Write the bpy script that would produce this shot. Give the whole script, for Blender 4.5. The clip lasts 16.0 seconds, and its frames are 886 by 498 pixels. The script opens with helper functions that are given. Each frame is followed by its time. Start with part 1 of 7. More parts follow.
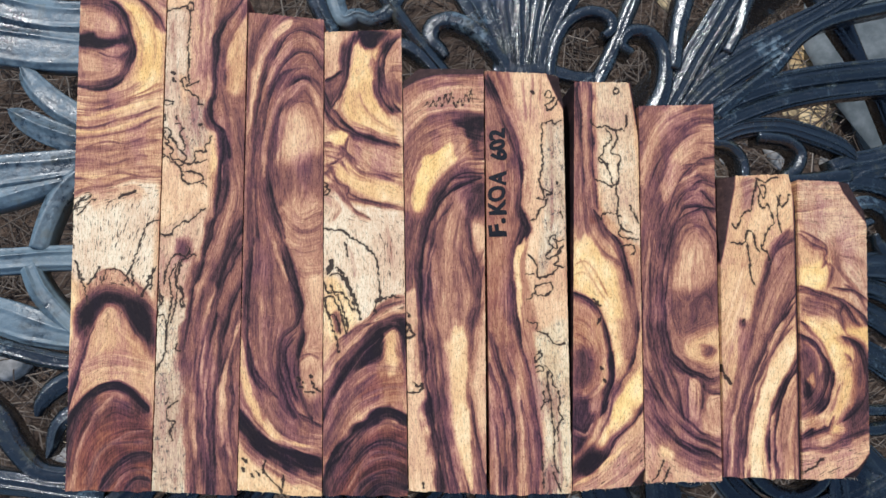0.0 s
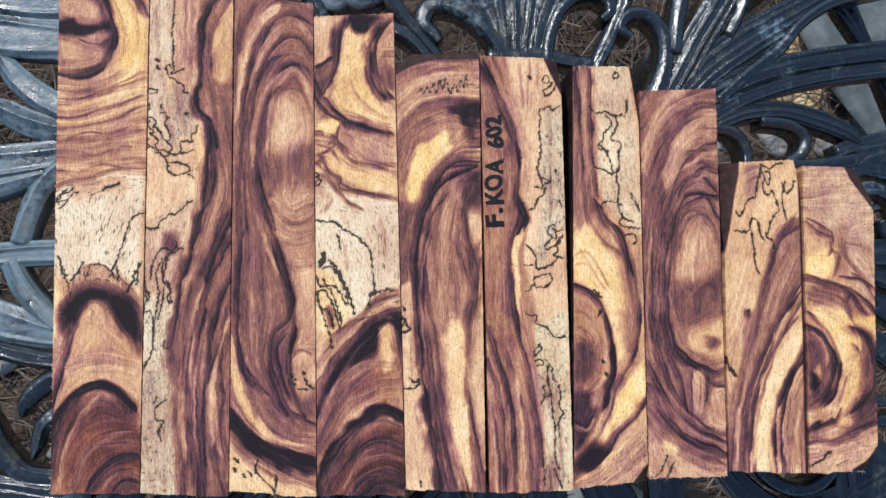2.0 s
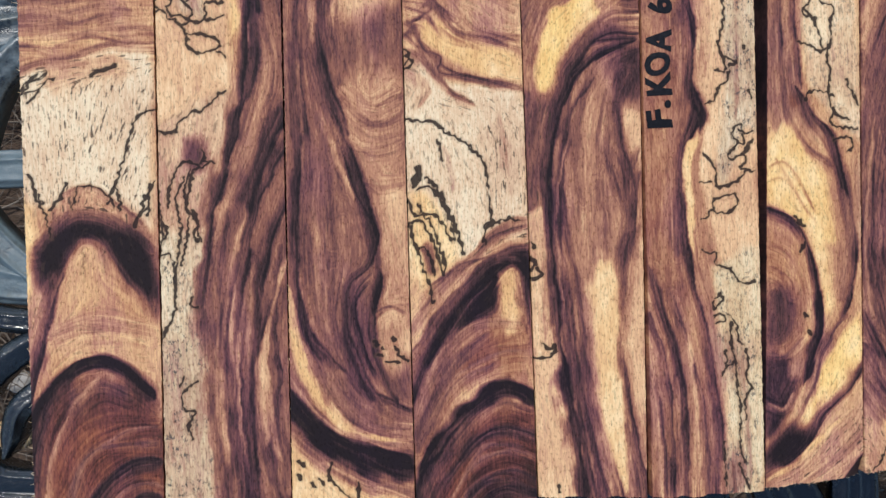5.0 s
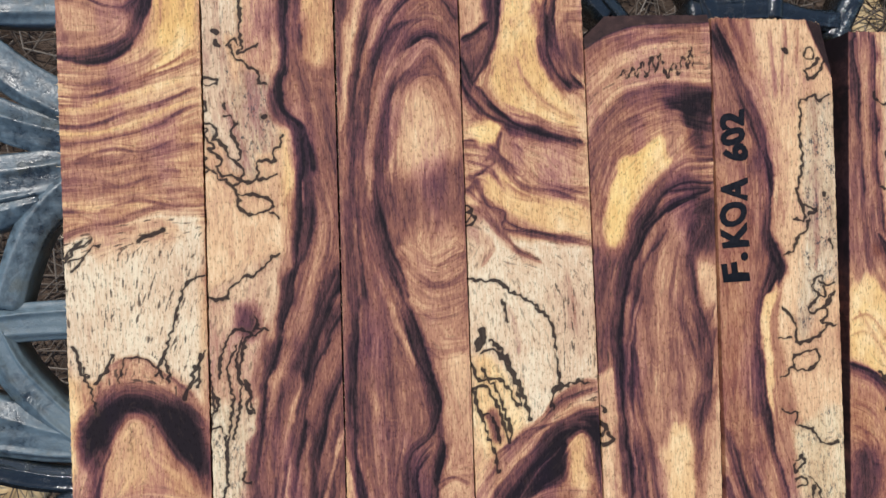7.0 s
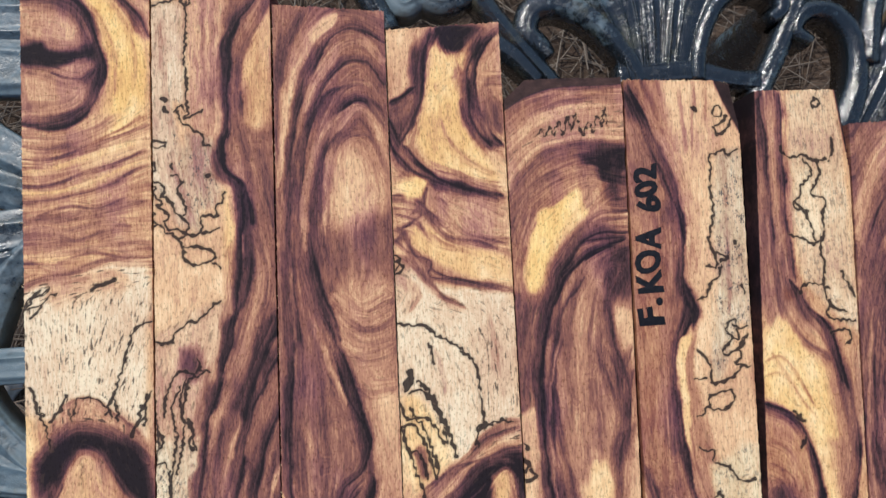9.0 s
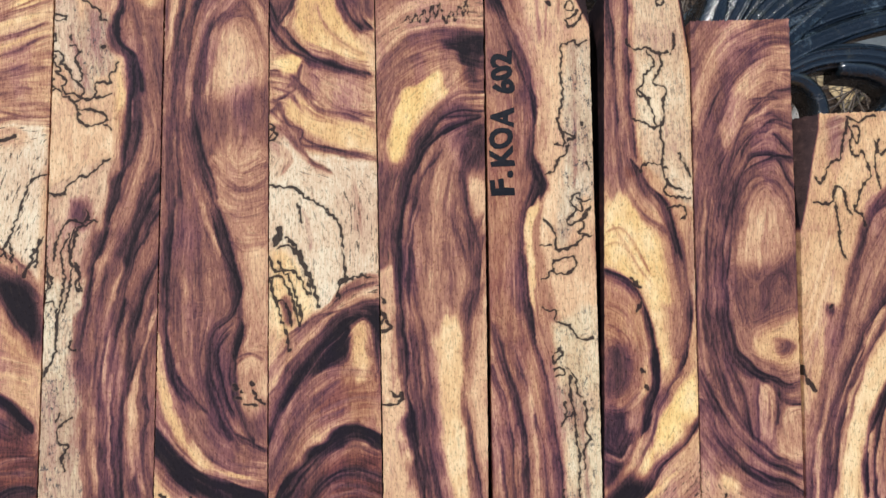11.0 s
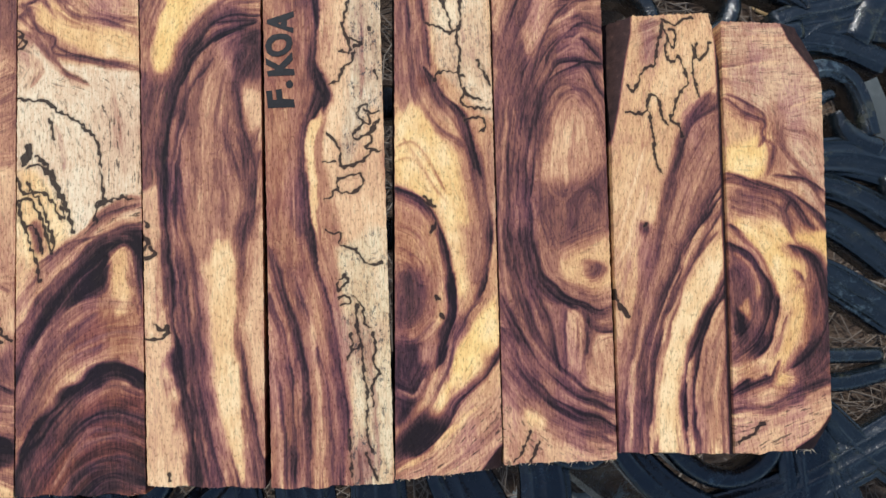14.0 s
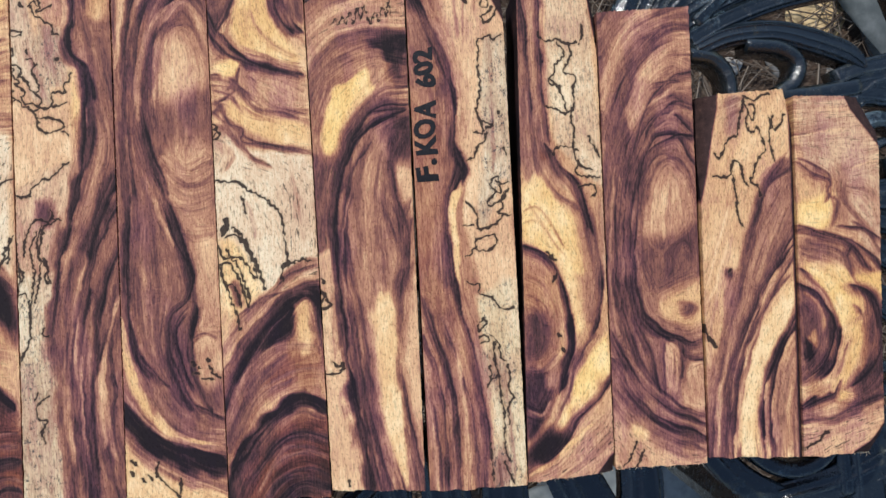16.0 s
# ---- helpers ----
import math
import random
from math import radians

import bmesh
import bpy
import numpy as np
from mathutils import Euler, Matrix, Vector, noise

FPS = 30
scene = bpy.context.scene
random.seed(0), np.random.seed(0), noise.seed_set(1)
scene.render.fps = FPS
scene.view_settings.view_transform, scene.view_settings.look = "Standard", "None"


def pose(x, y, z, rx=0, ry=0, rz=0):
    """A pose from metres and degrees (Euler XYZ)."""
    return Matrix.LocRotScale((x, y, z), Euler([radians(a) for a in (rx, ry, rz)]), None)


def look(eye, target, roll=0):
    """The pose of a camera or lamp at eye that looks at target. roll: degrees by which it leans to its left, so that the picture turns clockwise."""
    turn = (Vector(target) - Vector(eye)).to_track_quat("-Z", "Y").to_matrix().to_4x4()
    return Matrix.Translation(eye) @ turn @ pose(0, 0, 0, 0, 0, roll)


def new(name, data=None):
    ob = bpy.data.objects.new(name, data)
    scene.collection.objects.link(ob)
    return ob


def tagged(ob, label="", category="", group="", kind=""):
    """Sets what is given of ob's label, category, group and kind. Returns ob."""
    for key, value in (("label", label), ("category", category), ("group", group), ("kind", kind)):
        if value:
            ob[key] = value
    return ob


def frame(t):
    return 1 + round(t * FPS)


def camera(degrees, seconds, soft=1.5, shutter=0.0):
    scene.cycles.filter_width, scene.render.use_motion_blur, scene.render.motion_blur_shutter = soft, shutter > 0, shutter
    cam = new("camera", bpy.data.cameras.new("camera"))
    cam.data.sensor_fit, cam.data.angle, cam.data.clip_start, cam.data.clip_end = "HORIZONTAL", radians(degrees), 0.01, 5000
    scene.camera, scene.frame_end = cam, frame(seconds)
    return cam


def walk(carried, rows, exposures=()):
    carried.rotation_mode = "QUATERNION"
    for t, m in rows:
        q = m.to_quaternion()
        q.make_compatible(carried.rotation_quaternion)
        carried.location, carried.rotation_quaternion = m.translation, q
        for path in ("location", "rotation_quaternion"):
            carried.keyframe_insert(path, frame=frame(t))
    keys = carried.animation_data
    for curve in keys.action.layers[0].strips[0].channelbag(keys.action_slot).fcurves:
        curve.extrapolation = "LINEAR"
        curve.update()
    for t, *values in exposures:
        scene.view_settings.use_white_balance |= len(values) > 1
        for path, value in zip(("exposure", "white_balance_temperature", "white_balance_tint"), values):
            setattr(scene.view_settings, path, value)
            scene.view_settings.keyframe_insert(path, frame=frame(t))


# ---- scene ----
cam = camera(51.0, 16.0)
PATH = [
    (0.0, -0.00830, 0.01829, 0.32580, 5.143, -3.225, -1.141),
    (0.5, -0.00929, 0.01416, 0.31970, 4.126, -3.306, -1.648),
    (1.0, -0.01133, 0.01582, 0.31768, 3.738, -3.509, -1.626),
    (1.5, -0.01006, 0.01783, 0.31806, 4.183, -3.735, -1.473),
    (2.0, -0.00894, 0.02015, 0.31635, 4.444, -3.673, -1.713),
    (2.5, -0.01493, 0.01911, 0.29801, 4.080, -3.667, -2.239),
    (3.0, -0.02491, 0.01530, 0.27646, 2.988, -4.225, -2.415),
    (3.2, -0.02606, 0.01614, 0.26925, 2.011, -4.505, -2.327),
    (5.3, -0.04756, 0.03357, 0.22134, -1.300, -6.397, -2.308),
    (5.5, -0.04903, 0.03680, 0.21969, -1.353, -6.471, -2.207),
    (6.0, -0.04954, 0.04274, 0.21637, -1.229, -6.160, -2.165),
    (6.5, -0.05093, 0.05162, 0.21129, -1.598, -5.651, -2.522),
    (7.0, -0.05305, 0.06182, 0.21202, -0.552, -5.599, -2.731),
    (7.5, -0.05188, 0.07255, 0.21504, 0.246, -5.203, -2.814),
    (8.0, -0.04692, 0.07219, 0.22097, 1.723, -4.399, -2.901),
    (8.5, -0.03952, 0.06642, 0.22378, 2.064, -3.801, -2.735),
    (9.0, -0.03114, 0.05820, 0.22816, 3.089, -3.352, -3.090),
    (9.5, -0.01825, 0.04692, 0.23429, 4.173, -3.086, -3.926),
    (10.0, -0.00957, 0.03991, 0.23664, 4.014, -3.438, -4.062),
    (10.2, -0.00708, 0.03384, 0.23823, 4.134, -3.273, -3.495),
    (12.3, 0.00814, 0.00940, 0.26078, 5.284, -2.810, -0.751),
    (12.5, 0.00951, 0.00695, 0.25813, 5.537, -3.370, -0.890),
    (13.0, 0.01936, 0.00164, 0.24800, 5.742, -3.947, -1.566),
    (13.5, 0.03301, 0.00005, 0.23206, 4.821, -4.479, -2.687),
    (14.0, 0.04644, -0.00051, 0.22846, 4.775, -4.243, -2.511),
    (14.5, 0.04812, 0.00086, 0.22573, 5.582, -3.552, -1.920),
    (15.0, 0.03678, 0.01199, 0.23038, 5.712, -3.651, -2.141),
    (15.5, 0.02762, 0.01978, 0.23642, 4.059, -3.840, -2.769),
    (16.0, 0.01912, 0.02770, 0.27363, 0.819, -2.552, -3.519),
]
EXPOSURES = [(0.0, 0.32, 5950, 8), (2.5, 0.32, 6000, 8), (5.5, 0.12, 6350, 9), (8.0, 0.16, 6350, 9), (10.0, 0.21, 6300, 9), (13.0, 0.18, 6250, 8), (16.0, 0.18, 6250, 8)]
walk(cam, [(t, pose(x, y, z, rx, ry, rz)) for t, x, y, z, rx, ry, rz in PATH], EXPOSURES)
SUN, SUN_UP, SUN_ROUND, SUN_WIDE, SKY = 2.9, 52.0, -35.0, 1.5, 0.13

# ---- light ----
world = bpy.data.worlds.new("sky")
scene.world = world
world.use_nodes = True
wn = world.node_tree
sky = wn.nodes.new("ShaderNodeTexSky")
sky.sky_type, sky.sun_disc = "NISHITA", False
sky.sun_elevation, sky.sun_rotation = radians(SUN_UP), radians(SUN_ROUND)
wn.links.new(sky.outputs[0], wn.nodes["Background"].inputs[0])
wn.nodes["Background"].inputs[1].default_value = SKY
sun = new("sun", bpy.data.lights.new("sun", "SUN"))
sun.data.energy, sun.data.angle, sun.data.color = SUN, radians(SUN_WIDE), (1.0, 0.95, 0.88)
SUN_WAY = Vector((math.sin(radians(SUN_ROUND)) * math.cos(radians(SUN_UP)), math.cos(radians(SUN_ROUND)) * math.cos(radians(SUN_UP)), math.sin(radians(SUN_UP))))
sun.matrix_world = look(SUN_WAY * 3, (0, 0, 0))

# ---- materials ----
TOP, BASE, GROUND = 0.022, -0.004, -0.66      # top of the blanks, top of the table, the ground


class Nodes:
    """A short way to write a node material."""

    def __init__(self, name):
        self.mat = bpy.data.materials.new(name)
        self.mat.use_nodes = True
        self.tree = self.mat.node_tree
        self.bsdf = self.tree.nodes["Principled BSDF"]

    def put(self, socket, value):
        if isinstance(value, bpy.types.NodeSocket):
            self.tree.links.new(value, socket)
        elif value is not None:
            socket.default_value = value

    def add(self, kind, ins=(), out=0, attribute_name="", operation="", interpolation_type=""):
        n = self.tree.nodes.new("ShaderNode" + kind)
        if attribute_name:
            n.attribute_name = attribute_name
        if operation:
            n.operation = operation
        if interpolation_type:
            n.interpolation_type = interpolation_type
        for k, v in (ins.items() if isinstance(ins, dict) else enumerate(ins)):
            self.put(n.inputs[k], v)
        return n.outputs[out]

    def math(self, op, a, b=None, c=None):
        return self.add("Math", [a, b, c], operation=op)

    def mix(self, f, a, b, blend="MIX"):
        n = self.tree.nodes.new("ShaderNodeMix")
        n.data_type, n.blend_type = "RGBA", blend
        for k, v in ((0, f), (6, a), (7, b)):
            self.put(n.inputs[k], v if not isinstance(v, tuple) or len(v) == 4 else (*v, 1))
        return n.outputs[2]

    def ramp(self, f, stops, smooth="LINEAR"):
        n = self.tree.nodes.new("ShaderNodeValToRGB")
        n.color_ramp.interpolation = smooth
        while len(n.color_ramp.elements) < len(stops):
            n.color_ramp.elements.new(0.5)
        for e, (p, c) in zip(n.color_ramp.elements, stops):
            e.position, e.color = p, (*c, 1) if isinstance(c, tuple) else (c, c, c, 1)
        self.put(n.inputs[0], f)
        return n.outputs[0]

    def noise(self, vec, scale, detail=3, rough=0.55, out=0, distort=0.0):
        return self.add("TexNoise", {"Vector": vec, "Scale": scale, "Detail": detail, "Roughness": rough, "Distortion": distort}, out)

    def step(self, v, a, b, lo=0.0, hi=1.0):
        return self.add("MapRange", [v, a, b, lo, hi], interpolation_type="SMOOTHSTEP")

    def where(self):
        return self.add("TexCoord", out=3)

    def stretch(self, v, s):
        return self.add("Mapping", {"Vector": v, "Scale": s})

    def bump(self, h, strength, dist):
        self.put(self.bsdf.inputs["Normal"], self.add("Bump", {"Strength": strength, "Distance": dist, "Height": h}))

    def done(self, colour=None, rough=0.5, metal=0.0, spec=None, coat=None, coat_rough=0.1):
        self.put(self.bsdf.inputs["Base Color"], colour if not isinstance(colour, tuple) else (*colour, 1))
        self.put(self.bsdf.inputs["Roughness"], rough)
        self.put(self.bsdf.inputs["Metallic"], metal)
        self.put(self.bsdf.inputs["Specular IOR Level"], spec)
        if coat is not None:
            self.put(self.bsdf.inputs["Coat Weight"], coat)
            self.put(self.bsdf.inputs["Coat Roughness"], coat_rough)
        return self.mat


def figured_wood():
    """Sawn koa: growth bands, fibre, pores and black zone lines laid out by the board's own growth fields."""
    n = Nodes("figured_koa")
    at = n.where()
    fig = n.add("Attribute", attribute_name="figure")
    fcol = n.add("SeparateColor", [fig])
    sep = fcol.node.outputs
    tone, gold, grey = sep[0], sep[1], sep[2]
    grow = n.add("Attribute", out=1, attribute_name="growth")
    gs = n.add("SeparateXYZ", [grow]).node.outputs
    flow, vein, pore = gs[0], gs[1], gs[2]
    hair = n.add("Attribute", out=1, attribute_name="fibre")
    hs = n.add("SeparateXYZ", [hair]).node.outputs
    fine, broad, dash = hs[0], hs[1], hs[2]
    # fibre and thin rings that run with the growth bands
    fibre = n.noise(n.stretch(at, (3000, 420, 400)), 1.0, 3, 0.6)
    cloud = n.noise(n.stretch(at, (150, 80, 100)), 1.0, 4, 0.6)
    mid = n.math("MULTIPLY_ADD", n.step(tone, 0.05, 0.36), 0.78, 0.22)
    deep = n.math("MULTIPLY", mid, n.step(tone, 1.0, 0.7, 0.35, 1.0))
    hairy = n.math("MULTIPLY_ADD", fine, 0.034, n.math("MULTIPLY", broad, 0.026))
    # thin late-wood lines beside the bands
    xyz = n.add("SeparateXYZ", [at]).node.outputs
    ringv = n.add("CombineXYZ", [n.math("MULTIPLY_ADD", broad, 0.16, flow), n.math("MULTIPLY", xyz[1], 22.0), n.math("MULTIPLY", xyz[0], 30.0)])
    rings = n.math("SUBTRACT", n.noise(ringv, 2.3, 4, 0.65), 0.47)
    rings = n.math("MULTIPLY", n.math("MULTIPLY", rings, 0.40), n.step(flow, 5.0, 0.6))
    t = n.math("MULTIPLY_ADD", n.math("ADD", hairy, rings), deep, tone)
    t = n.math("MULTIPLY_ADD", n.math("SUBTRACT", fibre, 0.5), 0.36, t)
    t = n.math("MULTIPLY_ADD", n.math("SUBTRACT", cloud, 0.5), 0.36, t)
    t = n.math("MULTIPLY_ADD", t, 1.18, 0.008)
    col = n.ramp(t, [(0.0, (0.87, 0.64, 0.375)), (0.15, (0.72, 0.445, 0.238)), (0.33, (0.465, 0.225, 0.130)), (0.50, (0.258, 0.106, 0.074)),
                     (0.66, (0.130, 0.052, 0.049)), (0.82, (0.050, 0.025, 0.027)), (1.0, (0.015, 0.010, 0.012))])
    plum = n.math("MULTIPLY", n.step(n.noise(n.stretch(at, (120, 40, 60)), 1.0, 3), 0.42, 0.66), n.step(t, 0.12, 0.4))
    col = n.mix(plum, col, n.mix(1.0, col, (0.97, 0.93, 1.16), "MULTIPLY"))
    light = n.step(t, 0.75, 0.15)
    col = n.mix(n.math("MULTIPLY", n.math("MULTIPLY", gold, light), n.step(cloud, 0.25, 0.6, 0.35, 1.0)), col, n.mix(1.0, col, (1.04, 1.0, 0.66), "MULTIPLY"))
    col = n.mix(n.math("MULTIPLY", grey, light), col, n.mix(1.0, col, (0.93, 1.05, 1.22), "MULTIPLY"))
    dull = n.math("MULTIPLY", grey, n.step(pore, 0.33, 0.26))
    col = n.mix(n.math("MULTIPLY", dull, n.step(n.noise(n.stretch(at, (420, 90, 100)), 1.0, 4, 0.65), 0.30, 0.62)), col, n.mix(1.0, col, (0.86, 0.87, 0.83), "MULTIPLY"))
    warm = n.math("MULTIPLY", gold, n.step(t, 0.30, 0.60))
    col = n.mix(warm, col, n.mix(1.0, col, (1.12, 0.86, 0.66), "MULTIPLY"))
    # blue-grey mould speckle in the spalted wood
    speck = n.step(n.noise(n.stretch(at, (1700, 800, 600)), 1.0, 3, 0.65), 0.52, 0.64)
    patch = n.step(n.noise(at, 190.0, 3), 0.40, 0.56)
    col = n.mix(n.math("MULTIPLY", n.math("MULTIPLY", n.math("MULTIPLY", speck, patch), dull), 0.92), col, (0.05, 0.05, 0.055))
    dots = n.step(n.noise(n.stretch(at, (2300, 1000, 1500)), 1.0, 2), 0.56, 0.67, 0.0, 0.62)
    col = n.mix(dots, col, n.mix(1.0, col, (0.42, 0.33, 0.28), "MULTIPLY"))
    # open pores: short dark dashes along the grain
    pmask = n.math("MULTIPLY", n.step(dash, 0.5, 2.3), n.math("MULTIPLY_ADD", pore, 0.62, 0.26))
    col = n.mix(pmask, col, (0.060, 0.036, 0.028))
    # zone lines
    wob2 = n.noise(at, 260.0, 2)
    d = n.math("MULTIPLY_ADD", n.math("SUBTRACT", wob2, 0.5), 0.30, vein)
    col = n.mix(n.math("MULTIPLY", n.step(d, 0.75, 0.0), 0.30), col, (0.16, 0.085, 0.045))
    col = n.mix(n.step(d, 0.15, -0.04, 0.0, 0.93), col, (0.018, 0.012, 0.012))
    saw = n.noise(n.stretch(at, (40, 3200, 300)), 1.0, 2)
    h = n.math("MULTIPLY_ADD", saw, 0.5, n.math("MULTIPLY_ADD", pmask, -0.8, fibre))
    n.bump(h, 0.10, 0.00005)
    return n.done(col, n.math("MULTIPLY_ADD", fibre, 0.15, 0.62), spec=0.14)


def bark():
    n = Nodes("koa_bark")
    at = n.where()
    a, b = n.noise(at, 420.0, 5, 0.65), n.noise(at, 90.0, 3)
    col = n.ramp(a, [(0.3, (0.020, 0.011, 0.011)), (0.6, (0.050, 0.026, 0.023)), (0.8, (0.12, 0.066, 0.045))])
    n.bump(n.math("ADD", a, b), 0.6, 0.0006)
    return n.done(col, 0.8, spec=0.2)


def cast_paint(name, greyness):
    """Black enamel on cast aluminium; the number sets how far it turns rough grey-blue."""
    n = Nodes(name)
    at = n.where()
    big, fine, grit = n.noise(at, 42.0, 4), n.noise(at, 420.0, 4, 0.65), n.noise(at, 1500.0, 4, 0.7)
    worn = n.step(n.math("MULTIPLY_ADD", fine, 0.5, big), 0.84 - greyness * 0.38, 1.06 - greyness * 0.24)
    col = n.mix(worn, (0.008, 0.012, 0.016), (0.095, 0.142, 0.170))
    col = n.mix(n.step(n.noise(at, 120.0, 5, 0.65), 0.55, 0.72, 0.0, 0.5), col, (0.075, 0.075, 0.046))
    col = n.mix(n.step(grit, 0.60, 0.76, 0.0, 0.3), col, (0.085, 0.105, 0.128))
    rough = n.math("MULTIPLY_ADD", worn, 0.45, n.ramp(n.noise(at, 300.0, 5, 0.75), [(0.36, 0.07), (0.54, 0.20), (0.68, 0.42)]))
    lumps = n.noise(n.stretch(at, (230, 230, 100)), 1.0, 3, 0.6, distort=0.8)
    n.bump(n.math("MULTIPLY_ADD", lumps, 0.8, n.math("MULTIPLY_ADD", grit, 0.4, fine)), 0.48, 0.0005)
    return n.done(col, rough, spec=0.8)


def plain(name, lo, hi, scale, rough=0.8, bump=0.0005):
    n = Nodes(name)
    at = n.where()
    a = n.noise(at, scale, 5, 0.6)
    info = n.add("ObjectInfo", out=5)
    col = n.mix(n.step(n.math("MULTIPLY_ADD", n.math("SUBTRACT", info, 0.5), 0.3, a), 0.3, 0.72), lo, hi)
    n.bump(a, 0.5, bump)
    return n.done(col, rough, spec=0.2)


def straw_mat():
    n = Nodes("dry_straw")
    rnd = n.add("NewGeometry", out="Random Per Island")
    return n.done(n.ramp(rnd, [(0.0, (0.05, 0.032, 0.022)), (0.35, (0.10, 0.075, 0.055)), (0.75, (0.14, 0.108, 0.082)), (1.0, (0.22, 0.178, 0.138))]), 0.8, spec=0.2)


def ground_mat():
    n = Nodes("mulch_soil")
    at = n.where()
    a, b = n.noise(n.stretch(at, (60, 160, 60)), 1.0, 6, 0.7), n.noise(at, 14.0, 4)
    col = n.ramp(n.math("MULTIPLY_ADD", b, 0.5, n.math("MULTIPLY", a, 0.6)), [(0.35, (0.022, 0.016, 0.012)), (0.55, (0.085, 0.058, 0.042)), (0.72, (0.20, 0.14, 0.10))])
    n.bump(a, 0.8, 0.01)
    return n.done(col, 0.95, spec=0.1)


WOOD, BARK = figured_wood(), bark()
PAINT, GREY_BLUE = cast_paint("black_enamel", 0.0), cast_paint("grey_blue_enamel", 0.8)
INK = plain("black_ink", (0.006, 0.006, 0.008), (0.016, 0.015, 0.018), 900.0, 0.45, 0.00002)
STRAW, SOIL = straw_mat(), ground_mat()
STONE = plain("grey_stone", (0.075, 0.085, 0.085), (0.19, 0.20, 0.195), 35.0, 0.85, 0.002)
PEBBLE = plain("pale_pebble", (0.20, 0.185, 0.165), (0.42, 0.39, 0.35), 90.0, 0.7, 0.0005)
DRYLEAF = plain("dry_leaf", (0.34, 0.22, 0.10), (0.62, 0.46, 0.25), 60.0, 0.7, 0.0006)
SPLINTER = plain("raw_fibre", (0.55, 0.38, 0.22), (0.75, 0.58, 0.38), 300.0, 0.8, 0.0001)


# ---- shapes ----
def numbers(text):
    return np.array([[float(v) for v in p.split(",")] for p in text.split()])


def curve(text, per=7):
    """A smooth line through the points."""
    p = numbers(text) if isinstance(text, str) else np.asarray(text, float)
    if len(p) < 3:
        s = np.linspace(0, 1, per + 1)[:, None]
        return p[0] * (1 - s) + p[-1] * s
    q = np.vstack([2 * p[0] - p[1], p, 2 * p[-1] - p[-2]])
    out = []
    for i in range(len(p) - 1):
        a, b, c, d = q[i:i + 4]
        for s in np.linspace(0, 1, per, endpoint=False):
            out.append(0.5 * (2 * b + (c - a) * s + (2 * a - 5 * b + 4 * c - d) * s * s + (3 * b - a - 3 * c + d) * s ** 3))
    return np.array(out + [p[-1]])


def mesh_of(name, verts, faces, mat, smooth=True):
    me = bpy.data.meshes.new(name)
    me.from_pydata([tuple(v) for v in verts], [], [tuple(f) for f in faces])
    me.materials.append(mat)
    if smooth:
        me.polygons.foreach_set("use_smooth", [True] * len(me.polygons))
    me.update()
    return me


def part(name, me, parent, label=""):
    ob = new(name, me)
    ob.parent = parent
    if label:
        ob["label"] = label
    return ob


def to_line(px, py, line):
    """Distance from every point to a line, how far along it the nearest place is (0 to 1), and on which side of it the point lies."""
    best, along, hand = np.full(px.shape, 1e9), np.zeros(px.shape), np.ones(px.shape)
    n = len(line) - 1
    for i in range(n):
        a, d = line[i], line[i + 1] - line[i]
        l2 = max(d @ d, 1e-9)
        qx, qy = px - a[0], py - a[1]
        s = np.clip((qx * d[0] + qy * d[1]) / l2, 0, 1)
        r = (qx - s * d[0]) ** 2 + (qy - s * d[1]) ** 2
        near = r < best
        best = np.where(near, r, best)
        along = np.where(near, (i + s) / n, along)
        hand = np.where(near, np.sign(d[0] * qy - d[1] * qx + 1e-9), hand)
    return np.sqrt(best), along, hand


def sample(f, i, j):
    """The field f between its grid places (rows i, columns j)."""
    i, j = np.clip(i, 0, f.shape[0] - 1.001), np.clip(j, 0, f.shape[1] - 1.001)
    a, b = i.astype(int), j.astype(int)
    u, v = i - a, j - b
    return (f[a, b] * (1 - v) + f[a, b + 1] * v) * (1 - u) + (f[a + 1, b] * (1 - v) + f[a + 1, b + 1] * v) * u


def blur(f, k):
    for axis in (0, 1):
        for _ in range(k):
            f = (np.roll(f, 1, axis) + 2 * f + np.roll(f, -1, axis)) / 4
    return f


def comb(f, gx, gy, steps):
    """Draws a field out along the grain (gx, gy), so that it turns into fibre."""
    ii, jj = np.meshgrid(np.arange(f.shape[0], dtype=float), np.arange(f.shape[1], dtype=float), indexing="ij")
    out = f.copy()
    for way in (1.0, -1.0):
        i, j = ii.copy(), jj.copy()
        dx, dy = gx * way, gy * way
        for _ in range(steps):
            i, j = i + dy, j + dx
            nx, ny = sample(gx, i, j), sample(gy, i, j)
            flip = np.where(nx * dx + ny * dy < 0, -1.0, 1.0)
            dx, dy = nx * flip, ny * flip
            out = out + sample(f, i, j)
    return (out - out.mean()) / (out.std() + 1e-9)


def inside(px, py, ring):
    odd = np.zeros(px.shape, bool)
    for (x0, y0), (x1, y1) in zip(ring, np.roll(ring, -1, 0)):
        if y0 != y1:
            odd ^= ((y0 > py) != (y1 > py)) & (px < (x1 - x0) * (py - y0) / (y1 - y0) + x0)
    return odd


def ease(v):
    v = np.clip(v, 0, 1)
    return v * v * (3 - 2 * v)


